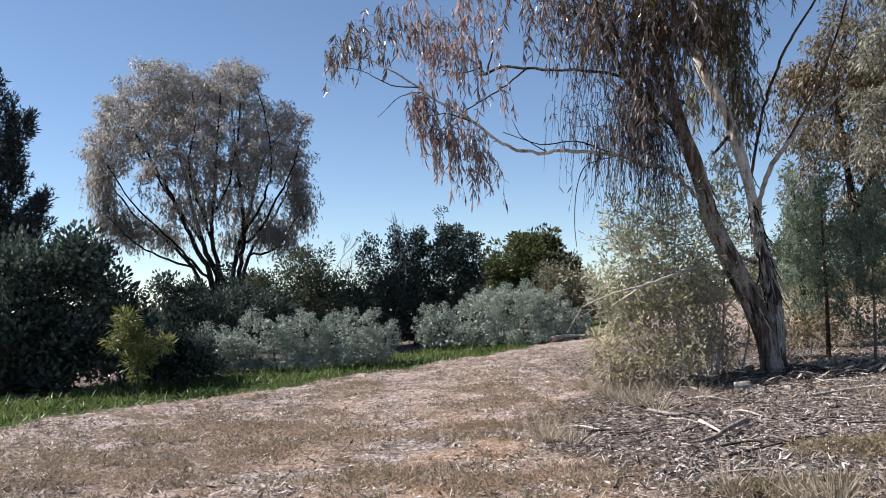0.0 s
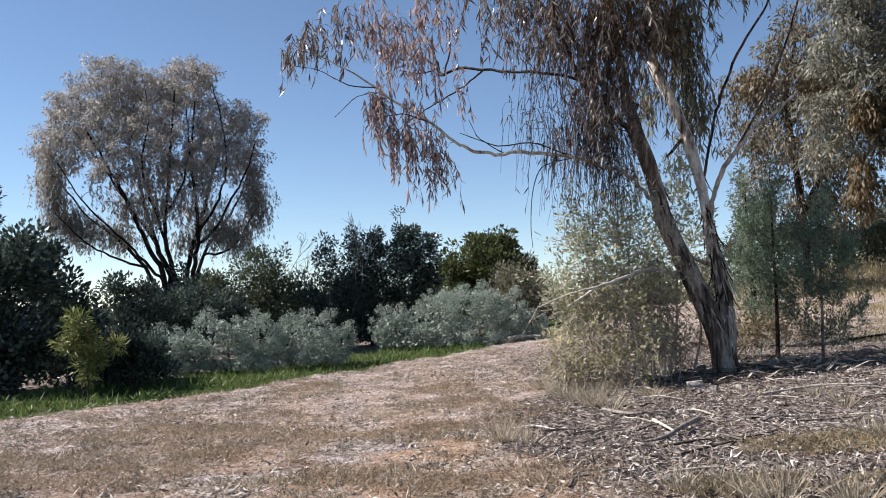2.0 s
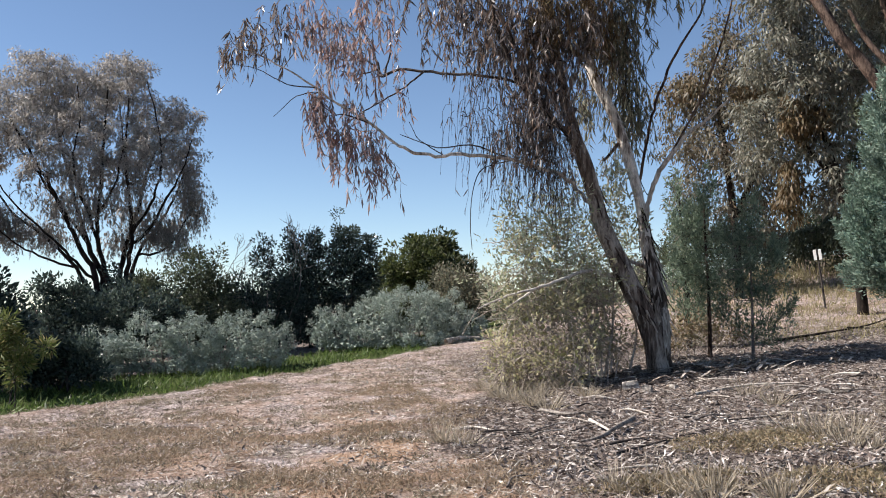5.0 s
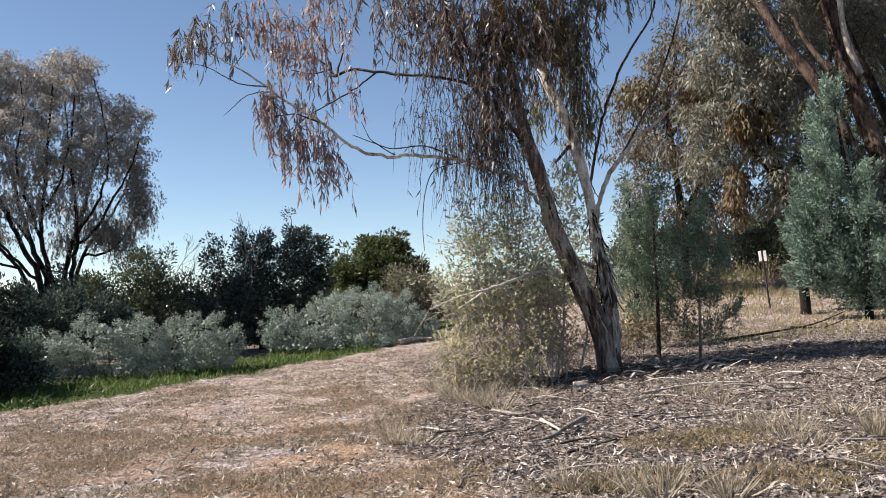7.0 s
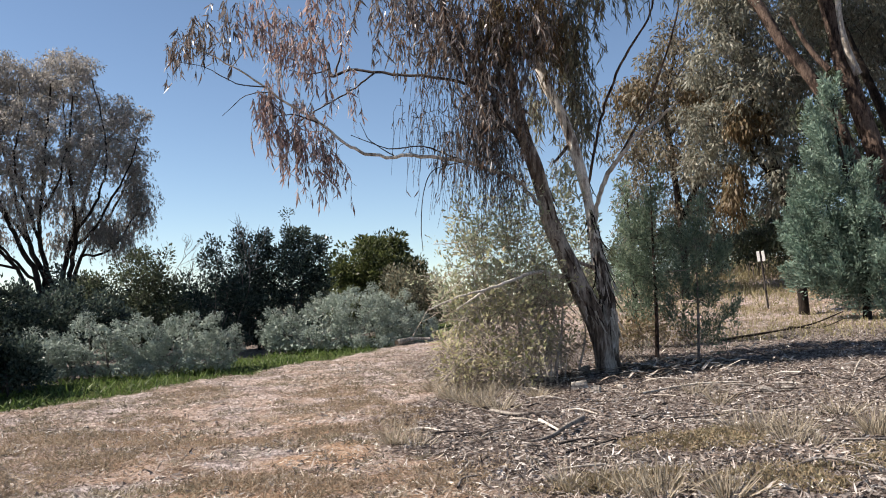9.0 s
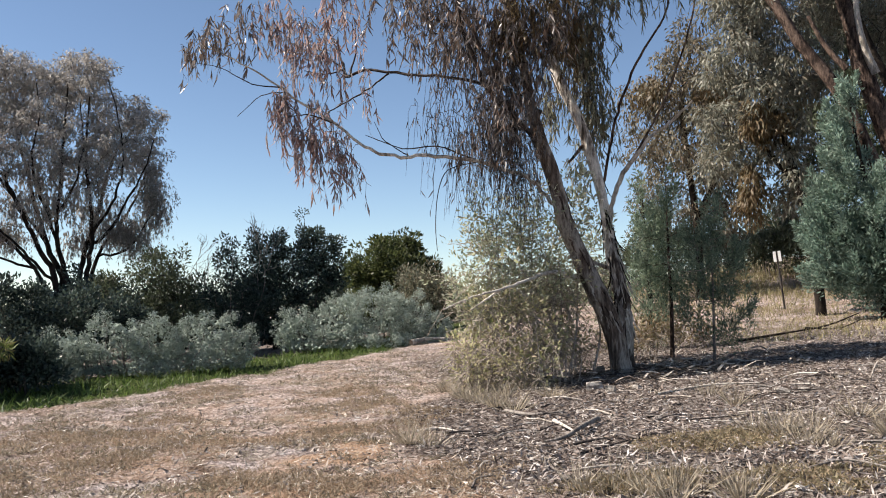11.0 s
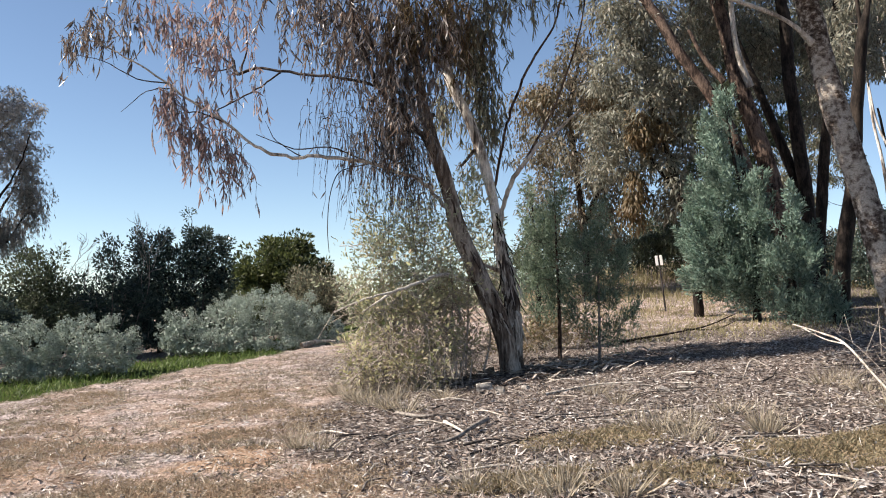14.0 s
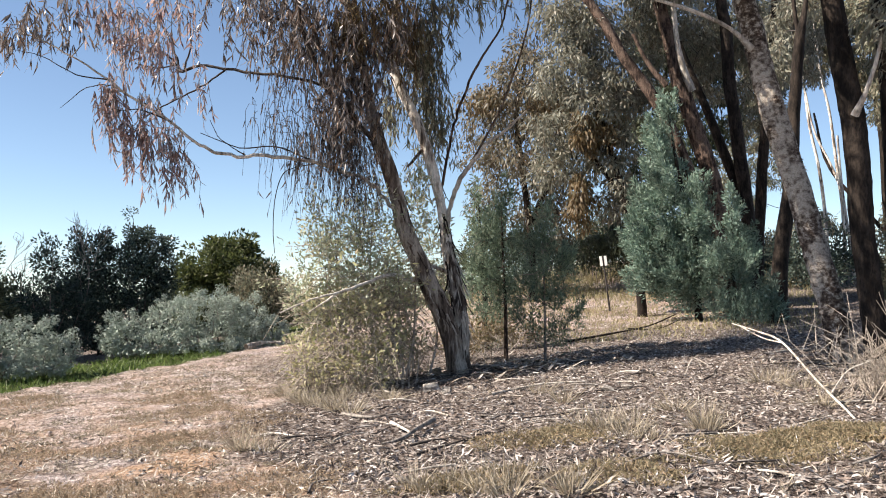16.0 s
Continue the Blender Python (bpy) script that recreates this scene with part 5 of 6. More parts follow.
GROVE_LABEL = {
    "T1": "leaning brown-barked gum with a forked upper stem", "T2": "thick brown-barked gum with a pale bare limb", "T3": "dark double-stemmed gum in the shade of the grove",
    "T4": "mottled grey gum trunk leaning over leaf litter", "T5": "dark gum trunk that forks into two pale limbs", "T6": "slender dark gum stem deep in the grove",
    "T7": "thick gum trunk coloured dark for canopy shade, with a broken pale limb", "T8": "thick gum trunk coloured dark for canopy shade, with rough bark", "P1": "thin pale far gum stems against the sky",
}
grove_wood = {}
for code, at, bark, stems in GROVE:
    key = code.split()[0]
    ob = thing_at("grove_gum_tree", at, GROVE_LABEL[key], "tree", "gum grove", 0.05)
    limb_bark = TWIG_PALE if key in ("T2", "T4", "T7") else bark
    wood = wood_parts(ob, stems[:1], ["trunk"], bark, 14, 0.09, 6)
    grove_wood[key] = (ob, wood + wood_parts(ob, stems[1:], ["limb"] * len(stems[1:]), limb_bark, 8, 0.08))


def grove_crown(key, lumps, leaf_mat=LEAF_GREY):
    ob, wood = grove_wood[key]
    if key in ("T1", "T2", "T3", "T5", "T6"):
        lumps = [(x, y + 0.95 * ry, z, rx, ry, rz, n) for x, y, z, rx, ry, rz, n in lumps]
    clump_crown(ob, wood, lumps, leaf_mat, TWIG_DARK, 0.48, 0.4, 190, (0.17, 0.042), more=2.0)


# The last T1 and T2 lumps lie out of view, added to cast shade.
grove_crown("T1", [(-3.31, -0.00, 8.01, 1.10, 1.50, 0.97, 22), (-4.24, -0.00, 8.94, 0.97, 1.20, 0.82, 16), (-2.94, 0.50, 6.64, 0.95, 1.20, 0.81, 18), (-4.04, -0.00, 10.23, 1.76, 2.00, 0.99, 18), (-2.01, 0.00, 9.61, 1.52, 2.00, 0.96, 18), (-2.49, 1.00, 7.53, 0.96, 1.30, 0.99, 16), (-4.95, 0.00, 12.70, 2.46, 3.00, 1.35, 50)])
grove_crown("T2", [(-1.37, -0.00, 10.59, 1.61, 2.00, 1.03, 21), (-2.33, 1.00, 9.31, 1.02, 1.50, 0.89, 18), (-0.67, 1.00, 8.76, 0.82, 1.50, 1.05, 18), (-0.56, 1.20, 7.41, 0.66, 1.30, 1.05, 14), (-2.70, 1.00, 13.69, 2.59, 3.00, 1.46, 50)])
grove_crown("T3", [(-0.24, -0.00, 10.82, 1.61, 2.00, 1.04, 21), (-0.86, 1.00, 8.58, 0.84, 1.40, 1.08, 16), (0.49, 1.00, 8.77, 0.82, 1.40, 1.24, 16), (0.57, 1.50, 6.58, 0.66, 1.20, 1.07, 14), (0.95, 1.50, 7.79, 0.66, 1.40, 1.07, 14)])
# T4 and T7 lumps left of the trunk are unseen, placed to shade trunks.
grove_crown("T4", [(-1.46, -0.00, 6.77, 1.75, 2.50, 0.78, 58), (-2.34, -0.80, 6.04, 0.48, 1.00, 0.33, 9), (-3.78, -0.00, 7.99, 1.10, 2.00, 0.65, 50), (-2.78, 0.50, 8.36, 1.07, 2.00, 0.75, 40), (-3.03, -1.80, 7.17, 0.78, 1.60, 0.48, 36)])
grove_crown("T5", [(0.98, -0.00, 8.34, 0.97, 1.60, 0.67, 14), (0.32, 1.50, 7.23, 0.53, 1.20, 0.87, 14)])
grove_crown("T6", [(1.20, 1.00, 8.96, 1.01, 2.00, 1.47, 22), (0.75, 1.00, 6.44, 0.51, 1.40, 1.10, 9), (2.01, 1.00, 8.49, 0.66, 1.60, 1.09, 14)])
grove_crown("T7", [(-0.58, 0.00, 6.54, 1.27, 2.50, 0.64, 36), (0.42, -0.40, 4.30, 0.25, 0.80, 0.44, 6), (-3.07, -1.80, 7.43, 0.96, 1.80, 0.54, 85), (-2.26, -2.00, 7.63, 0.96, 2.00, 0.59, 85), (-1.78, -1.50, 7.92, 0.82, 2.00, 0.61, 60)])
grove_crown("T8", [(0.03, -0.00, 6.43, 0.94, 2.50, 0.55, 18), (0.50, -0.00, 5.00, 0.39, 1.20, 0.61, 9)])

# the far gums that close the view behind


def farther(at, rows, k):
    """The same stems or lumps k times as far from the eye and k times as large."""
    g0, g1 = float(ground_height(at[0], at[1])), float(ground_height(at[0] * k, at[1] * k))
    return [(r[0] * k, r[1] * k, EYE[2] + k * (g0 + r[2] - EYE[2]) - g1, *(v * k for v in r[3:6]), *r[6:]) for r in rows]


def far_gum(at, stems, lumps, leaf_mat, label, leaf=(0.2, 0.052), extra=(), back=1.0):
    if back != 1.0:
        stems, lumps, extra = [farther(at, p, back) for p in stems], farther(at, lumps, back), [(farther(at, e[0], back), *e[1:]) for e in extra]
        at = (at[0] * back, at[1] * back, at[2])
    foot = stems[0][0]
    stems = [[(foot[0], foot[1], -0.4, foot[3] * 1.15)] + stems[0]] + stems[1:]
    ob = thing_at("far_gum_tree", at, label, "tree", "far gums", 0.05)
    wood = wood_parts(ob, stems, ["trunk"] * len(stems), BARK_DARK, 7)
    clump_crown(ob, wood, lumps, leaf_mat, TWIG_DARK, 0.48 * back, 0.4 * back, 160, leaf, 0.016, more=2.2)
    for lump, m, lab in extra:
        clump_crown(ob, wood, lump, m, TWIG_DARK, 0.3 * back, 0.26 * back, 150, leaf, 0.014, 1.3, 1.2, name="hanging_clump", label=lab)
    return ob


# Its last two crown lumps are unseen, added above to darken the grove trunks.
far_gum((9.09, 19.48, -25.0), [[(0.06, 0.00, 0.54, 0.095), (0.05, 0.00, 2.32, 0.082), (-0.11, -0.00, 4.12, 0.069), (-0.21, 0.00, 5.52, 0.062), (0.04, -0.00, 6.77, 0.028)], [(0.03, -0.00, 2.74, 0.082), (0.65, 0.30, 4.14, 0.062), (0.98, 0.40, 5.55, 0.042)]],
        [(0.02, -0.00, 6.35, 0.69, 2.20, 0.84, 63), (0.34, 0.80, 2.79, 0.85, 1.60, 0.64, 25), (-0.79, 0.80, 2.83, 0.71, 1.50, 0.65, 21), (-0.69, -0.00, 5.68, 0.62, 1.20, 0.56, 29), (-1.14, 0.30, 4.91, 0.49, 1.00, 0.71, 19), (-0.16, 0.30, 4.73, 0.98, 2.20, 0.85, 55), (-0.90, 0.50, 3.80, 0.71, 1.20, 0.85, 25), (0.22, 0.50, 3.62, 0.84, 1.40, 0.71, 29), (0.18, 0.00, 7.19, 0.34, 0.70, 0.31, 10), (0.41, -0.00, 5.49, 0.69, 1.40, 0.84, 32), (-1.38, 0.00, 5.85, 0.28, 0.50, 0.35, 6), (1.91, -3.00, 9.39, 1.53, 2.50, 0.67, 45), (2.92, -4.00, 8.97, 1.10, 2.00, 0.63, 40)], LEAF_TAWNY,
        "gum with hanging brown-green foliage and rusty clumps", leaf=(0.2, 0.06), back=1.55, extra=[([(-0.87, -0.50, 5.72, 0.41, 0.60, 0.34, 21), (0.67, -0.60, 5.49, 0.53, 0.90, 0.54, 45)], LEAF_RUST, "rusty brown hanging leaves")])
far_gum((12.73, 22.67, -29.3), [[(1.21, 0.00, 0.57, 0.135), (1.06, 0.00, 2.21, 0.119), (0.76, 0.00, 3.86, 0.104), (0.19, -0.00, 6.05, 0.089), (-0.25, 0.00, 7.75, 0.049), (-0.55, -0.00, 8.79, 0.025)], [(0.83, 0.00, 3.53, 0.080), (0.14, 0.20, 4.58, 0.074), (-0.50, 0.30, 5.30, 0.050)]],
        [(-0.59, -0.00, 7.27, 0.99, 1.60, 1.01, 44), (0.20, 0.00, 6.38, 0.98, 1.60, 1.00, 44), (-0.82, 0.30, 5.66, 1.00, 1.40, 0.85, 35), (0.48, 0.30, 5.08, 0.90, 1.40, 0.92, 32), (0.77, 0.50, 3.75, 0.65, 1.20, 0.84, 19), (-1.20, 0.50, 4.52, 0.84, 1.20, 0.68, 19), (-0.56, 0.00, 8.45, 0.82, 1.20, 0.68, 23)], LEAF_GREY,
        "far gum with hanging olive foliage and rusty clumps", leaf=(0.18, 0.05), extra=[([(-0.46, -0.30, 3.55, 0.39, 0.60, 0.82, 45), (0.01, -0.40, 5.48, 0.64, 0.80, 0.49, 27)], LEAF_RUST, "rusty brown hanging clump")])
far_gum((18.95, 28.23, -33.9), [[(-0.58, -0.00, 0.34, 0.205), (-0.69, -0.00, 2.89, 0.165), (-0.39, -0.00, 5.65, 0.124), (0.13, -0.00, 8.42, 0.072), (0.41, -0.00, 10.56, 0.031)]],
        [(-0.55, -0.00, 6.74, 1.25, 2.00, 1.51, 38), (-1.60, 1.00, 2.14, 1.29, 1.80, 0.88, 21), (-2.70, 1.00, 1.73, 1.09, 1.50, 0.67, 17), (0.09, 1.00, 1.85, 1.26, 2.00, 1.09, 25), (0.54, -0.00, 8.38, 1.23, 2.00, 1.51, 38), (-1.07, -0.00, 3.98, 1.04, 1.60, 1.29, 25), (0.84, -0.00, 5.36, 1.01, 1.80, 1.70, 32), (-0.24, -0.00, 9.75, 1.24, 2.00, 1.31, 32), (1.91, -0.00, 6.98, 1.00, 1.80, 1.70, 32)], LEAF_DUSK, "far gum with dull olive foliage behind the grove")
far_gum((28.75, 33.31, -40.8), [[(0.03, -0.00, -1.43, 0.219), (0.04, -0.00, 1.72, 0.171), (-0.03, -0.00, 5.70, 0.135), (-0.01, -0.00, 9.19, 0.086), (0.35, -0.00, 11.84, 0.037)]],
        [(-0.24, -0.00, 9.75, 1.24, 2.00, 2.16, 32), (-1.15, -0.00, 5.80, 1.00, 1.60, 2.15, 23), (-1.26, -0.00, 9.33, 1.01, 2.00, 2.18, 23), (0.03, -0.00, 4.37, 0.74, 1.40, 1.59, 10), (0.13, -0.00, 0.93, 1.22, 1.50, 1.05, 15), (-2.51, -0.00, 3.75, 1.54, 2.00, 2.44, 34), (-2.13, -0.00, 0.49, 1.52, 2.00, 1.34, 25), (-1.15, -0.00, -0.34, 1.49, 2.00, 0.79, 17), (1.28, -0.00, -0.42, 1.43, 2.00, 0.78, 17), (-0.63, -4.00, 9.78, 1.36, 2.00, 1.48, 30), (-1.74, -5.00, 9.65, 1.36, 2.00, 1.46, 30), (1.59, -5.00, 9.92, 1.06, 2.00, 1.18, 30)], LEAF_OLIVE, "far gum with dull olive foliage behind the grove")
far_gum((28.62, 27.94, -45.7), [[(0.64, -0.00, -0.82, 0.182), (0.36, -0.00, 1.93, 0.143), (0.32, -0.00, 5.40, 0.113), (0.04, -0.00, 8.48, 0.073)], [(0.44, -0.00, 1.47, 0.092), (-1.64, 0.20, 4.44, 0.065), (-2.19, 0.20, 6.89, 0.044)]],
        [(-0.95, -0.00, 10.05, 1.28, 2.00, 1.44, 34), (0.32, -0.00, 10.09, 1.24, 2.00, 1.65, 34), (-2.00, -0.00, 10.94, 1.09, 2.00, 1.21, 25), (-2.08, -0.00, 9.01, 0.55, 1.20, 0.97, 8), (0.83, -0.00, 7.67, 1.22, 2.00, 1.86, 25), (-2.17, -0.00, 2.08, 0.87, 1.40, 0.71, 10), (0.97, -0.00, 1.90, 1.21, 2.00, 1.37, 19), (0.05, -0.00, 8.71, 1.04, 2.00, 1.41, 50), (-0.69, -0.00, 10.97, 1.90, 2.00, 0.96, 50), (-2.92, -0.00, 10.36, 1.34, 2.00, 1.47, 40), (0.51, -4.00, 9.61, 1.11, 2.00, 1.27, 40), (0.93, -3.00, 6.38, 0.75, 2.00, 1.71, 40)], LEAF_OLIVE, "far gum with thin foliage and sky between its stems")

cypress("cypress_pine", (6.55, 15.21, -23.3), [(0.00, 0.00, 2.95, 0.20, 0.25, 0.52, 14), (-0.20, 0.00, 2.40, 0.42, 0.42, 0.34, 20), (0.20, 0.10, 2.05, 0.36, 0.42, 0.34, 18), (-0.34, 0.00, 1.65, 0.44, 0.45, 0.28, 18), (0.14, 0.00, 1.32, 0.44, 0.45, 0.26, 16), (-0.30, 0.10, 0.98, 0.40, 0.40, 0.18, 8)], LEAF_PINE_OLIVE, "slim dark green cypress pine with a bare lower stem", "cypress pines", 105, (0.07, 0.018), 0.032, 0.5, BARK_BROWN, 0.17)
cypress("cypress_pine", (6.66, 13.77, -25.8), [(0.04, 0.00, 2.50, 0.15, 0.20, 0.34, 9), (-0.10, 0.00, 2.08, 0.36, 0.40, 0.28, 16), (0.30, 0.00, 1.78, 0.32, 0.36, 0.26, 13), (-0.22, 0.00, 1.56, 0.42, 0.42, 0.26, 16), (0.20, 0.00, 1.26, 0.48, 0.45, 0.22, 15), (0.36, 0.00, 0.84, 0.36, 0.40, 0.20, 9), (-0.30, 0.10, 0.92, 0.36, 0.40, 0.20, 9), (0.02, 0.00, 0.50, 0.46, 0.40, 0.16, 9)], LEAF_PINE_OLIVE, "slim dusty green cypress pine with soft spreading sprays", "cypress pines", 105, (0.07, 0.018), 0.022, 0.3, TWIG_GREY, 0.17)
cypress("cypress_pine", (7.13, 17.61, -22.0), [(0.02, 0.00, 2.45, 0.32, 0.50, 0.73, 29), (-0.08, -0.00, 1.48, 0.41, 0.60, 0.61, 32), (0.12, 0.00, 0.75, 0.41, 0.50, 0.36, 19), (-0.08, 0.00, 3.31, 0.15, 0.30, 0.37, 7)], LEAF_PINE_OLIVE, "dusky green cypress pine behind the younger ones", "cypress pines", 55, (0.09, 0.022), 0.05, 0.2, BARK_DARK, 0.2)
cypress("cypress_pine", (13.75, 19.35, -35.4), [(-0.83, -0.00, 4.76, 0.32, 0.60, 1.05, 39), (-0.60, 0.20, 3.57, 0.65, 1.00, 1.05, 78), (-1.08, -0.20, 2.96, 0.43, 0.70, 1.03, 57), (-0.94, -0.00, 1.78, 0.69, 1.00, 0.81, 73), (-0.22, 0.00, 1.90, 0.56, 0.90, 0.88, 57), (-0.59, 0.00, 5.49, 0.20, 0.40, 0.53, 18), (-0.55, -0.00, 1.05, 0.90, 0.90, 0.50, 78), (-0.07, -0.00, 0.62, 0.70, 0.80, 0.30, 44), (-1.25, -0.00, 1.15, 0.50, 0.70, 0.40, 39), (-1.37, -0.30, 2.12, 0.30, 0.40, 0.74, 31), (0.20, -0.40, 1.40, 0.45, 0.50, 0.80, 44), (0.05, -0.40, 2.80, 0.40, 0.50, 0.80, 44)], LEAF_PINE, "broad blue-green cypress pine with dense feathery sprays", "cypress pines", 190, (0.105, 0.03), 0.08, 0.7, BARK_DARK, 0.26, 0.22)
cypress("cypress_pine", (13.70, 17.85, -37.5), [(0.07, 0.00, 2.38, 0.26, 0.40, 0.69, 26), (-0.25, -0.10, 1.63, 0.29, 0.40, 0.55, 26), (0.22, 0.00, 1.35, 0.49, 0.70, 0.55, 40), (0.03, 0.00, 0.47, 0.67, 0.70, 0.35, 36), (0.44, 0.10, 1.96, 0.15, 0.30, 0.49, 12), (-0.39, 0.00, 2.40, 0.11, 0.20, 0.35, 7), (0.07, 0.00, 3.00, 0.13, 0.20, 0.34, 7)], LEAF_PINE, "smaller blue-green cypress pine in front of the grove", "cypress pines", 170, (0.095, 0.027), 0.05, 0.2, BARK_DARK, 0.21, 0.17)
cypress("cypress_pine", (13.73, 16.55, -39.7), [(-0.02, -0.00, 0.64, 0.27, 0.40, 0.36, 22), (-0.24, -0.00, 0.39, 0.30, 0.40, 0.23, 16), (0.16, 0.00, 0.38, 0.17, 0.30, 0.32, 10)], LEAF_PINE, "low young cypress pine at the foot of a gum", "cypress pines", 80, (0.1, 0.022), 0.03, 0.05, BARK_DARK, 0.18)

bush("dry_shrub", (6.15, 15.75, -21.5), [(0.00, 0.00, 0.45, 0.45, 0.45, 0.32, 34), (-0.40, 0.10, 0.32, 0.35, 0.40, 0.24, 20), (0.35, 0.00, 0.60, 0.28, 0.35, 0.30, 18)], LEAF_DRY, "low brown dry shrub behind the gum tree", "shrub", (0.07, 0.035), 15, 0.16, TWIG_TAN, 6, "", 0.1, 0.2, 0.006, False, 0.7, 0.5, 60)
bush("dry_shrub", (7.60, 17.30, -23.8), [(0.00, 0.00, 0.50, 0.50, 0.45, 0.36, 34), (0.45, 0.10, 0.34, 0.35, 0.40, 0.24, 20), (-0.42, 0.00, 0.50, 0.30, 0.35, 0.28, 18)], LEAF_DRY, "low brown dry shrub between the cypress pines", "shrub", (0.07, 0.035), 15, 0.16, TWIG_TAN, 6, "", 0.1, 0.2, 0.006, False, 0.7, 0.5, 60)
bush("hill_shrub", (18.71, 33.07, -29.5), [(0.07, -0.00, 1.11, 1.18, 1.50, 0.72, 70), (-0.24, 0.50, 2.48, 0.96, 1.30, 0.85, 40), (1.12, -0.00, 0.72, 0.93, 1.20, 0.60, 50), (0.68, -0.00, 1.69, 0.94, 1.20, 0.60, 40)], LEAF_DUSK, "brown-grey twiggy shrub on the grassy hill", "shrub", (0.12, 0.05), 26, 0.35, TWIG_GREY, 8, "hill shrubs", 0.1, 0.2)
bush("hill_shrub", (18.50, 35.47, -27.5), [(-0.18, 0.00, 1.07, 1.13, 1.50, 0.89, 60), (1.73, -0.00, 2.15, 1.12, 1.30, 0.89, 50), (-1.44, -0.00, 0.98, 1.14, 1.50, 0.89, 60), (0.59, -0.00, 1.68, 0.75, 1.00, 1.01, 40)], LEAF_DARK, "dark shrub under the far gums", "shrub", (0.14, 0.06), 45, 0.35, TWIG_DARK, 6, "hill shrubs", 0.1, 0.2)
bush("hill_shrub", (19.88, 30.01, -33.5), [(0.51, -0.00, 1.20, 1.29, 1.50, 1.00, 80), (2.41, 0.00, 0.69, 1.26, 1.50, 1.10, 80), (3.86, 0.00, 0.64, 1.03, 1.50, 1.09, 60)], LEAF_DARK, "dark undergrowth behind the cypress pines", "shrub", (0.14, 0.06), 45, 0.35, TWIG_DARK, 6, "hill shrubs", 0.1, 0.2)
bush("hill_shrub", (13.20, 31.33, -22.8), [(0.05, 0.00, 1.53, 1.30, 1.50, 1.09, 80), (-1.04, 0.00, 1.56, 0.87, 1.50, 1.09, 50), (0.94, -0.00, 2.38, 0.87, 1.20, 0.87, 40)], LEAF_DUSK, "dull green shrub behind the young cypress pines", "shrub", (0.13, 0.05), 40, 0.35, TWIG_DARK, 6, "hill shrubs", 0.1, 0.2)

bush("hill_shrub", (22.77, 25.25, -42.1), [(-0.49, 0.00, 0.80, 0.94, 1.50, 1.01, 80), (0.80, -0.00, 0.76, 0.91, 1.50, 1.19, 80), (0.20, -1.00, -0.22, 1.43, 1.50, 0.58, 60), (0.12, -0.00, 1.99, 0.56, 1.00, 0.60, 16)], LEAF_DARK, "dark undergrowth deep in the gum grove", "shrub", (0.14, 0.06), 40, 0.35, TWIG_DARK, 6, "hill shrubs", 0.1, 0.2)
bush("hill_shrub", (21.68, 20.74, -46.3), [(-0.10, -0.00, 0.81, 0.77, 1.50, 1.03, 70), (0.98, 0.00, 1.28, 0.89, 1.50, 1.52, 80), (-0.29, -1.00, -0.19, 0.89, 1.20, 0.50, 40)], LEAF_OLIVE, "dull green undergrowth beside the gum grove", "shrub", (0.14, 0.06), 40, 0.35, TWIG_DARK, 6, "hill shrubs", 0.1, 0.2)


# ---- low growth: verge, dry tufts, mat plants ----
green = scatter(46000, 11, 32, -32, 14, lambda x, y: green_zone(x, y) * (0.45 + 0.55 * step(-0.4, 0.3, wobble(x, y, 0.6, 3.3))), 0.8)
gw = rng.normal(0, 0.75, (len(green), 3))
gw[:, 2] = 1
stuff("verge_grass", mesh_of("verge_grass", *blades(green, gw, rng.uniform(0.05, 0.2, len(green)) * (1 + 0.35 * wobble(green[:, 0], green[:, 1], 0.5, 2.2) + 0.4 * wobble(green[:, 0], green[:, 1], 0.16, 5.2)), rng.uniform(0.014, 0.035, len(green)), 0.3, (1.0, 0.8, 0.1)), GRASS_GREEN), "lush green grass along the edge of the track", "grass")


def grass_tuft(at, blades_n, height, spread, material, label, lean=0.5):
    """A tuft of grass: blades that spread from one root."""
    ob = thing_at("grass_tuft", (*at, 0), label, "grass", "dry grass tufts", 0.01)
    d = rng.normal(0, 1, (blades_n, 3))
    d[:, 2] = 0
    place = d * spread * 0.4
    place[:, 2] = 0
    way = d * lean + rng.normal(0, 0.15, (blades_n, 3)) + [0, 0, 1]
    part("blade", mesh_of("blade", *blades(place, way, rng.uniform(0.4, 1.1, blades_n) * height, 0.009, 0.3, (1.0, 0.7, 0.1)), material), ob, kind="stuff")
    return ob


DRY_TUFTS = [(4.31, 7.58), (4.21, 7.82), (4.26, 7.13), (4.34, 6.91), (2.19, 6.23), (2.37, 6.03), (2.62, 6.03), (2.01, 6.35), (1.02, 8.98), (1.21, 8.88), (2.60, 13.47), (2.81, 12.45), (2.22, 13.82), (2.64, 15.23), (3.21, 12.89), (3.38, 11.93), (-1.00, 15.35), (4.98, 10.48), (4.88, 9.61), (5.44, 8.15), (5.18, 7.31)] + [(7.74, 9.17), (7.42, 9.15), (7.38, 8.42), (5.07, 7.07), (4.57, 7.55), (2.93, 5.71), (2.50, 5.83), (6.69, 7.32)] + [(2.22, 13.46), (2.29, 12.64), (2.36, 12.03), (2.46, 11.44), (2.70, 14.16), (2.56, 14.86), (2.61, 11.01), (2.71, 13.10)]
for i, at in enumerate(DRY_TUFTS):
    grass_tuft(at, int(rng.integers(60, 130)), rng.uniform(0.2, 0.38), rng.uniform(0.1, 0.22), GRASS_DRY, "dry straw-coloured grass tuft among fallen leaves", rng.uniform(0.5, 1.0))


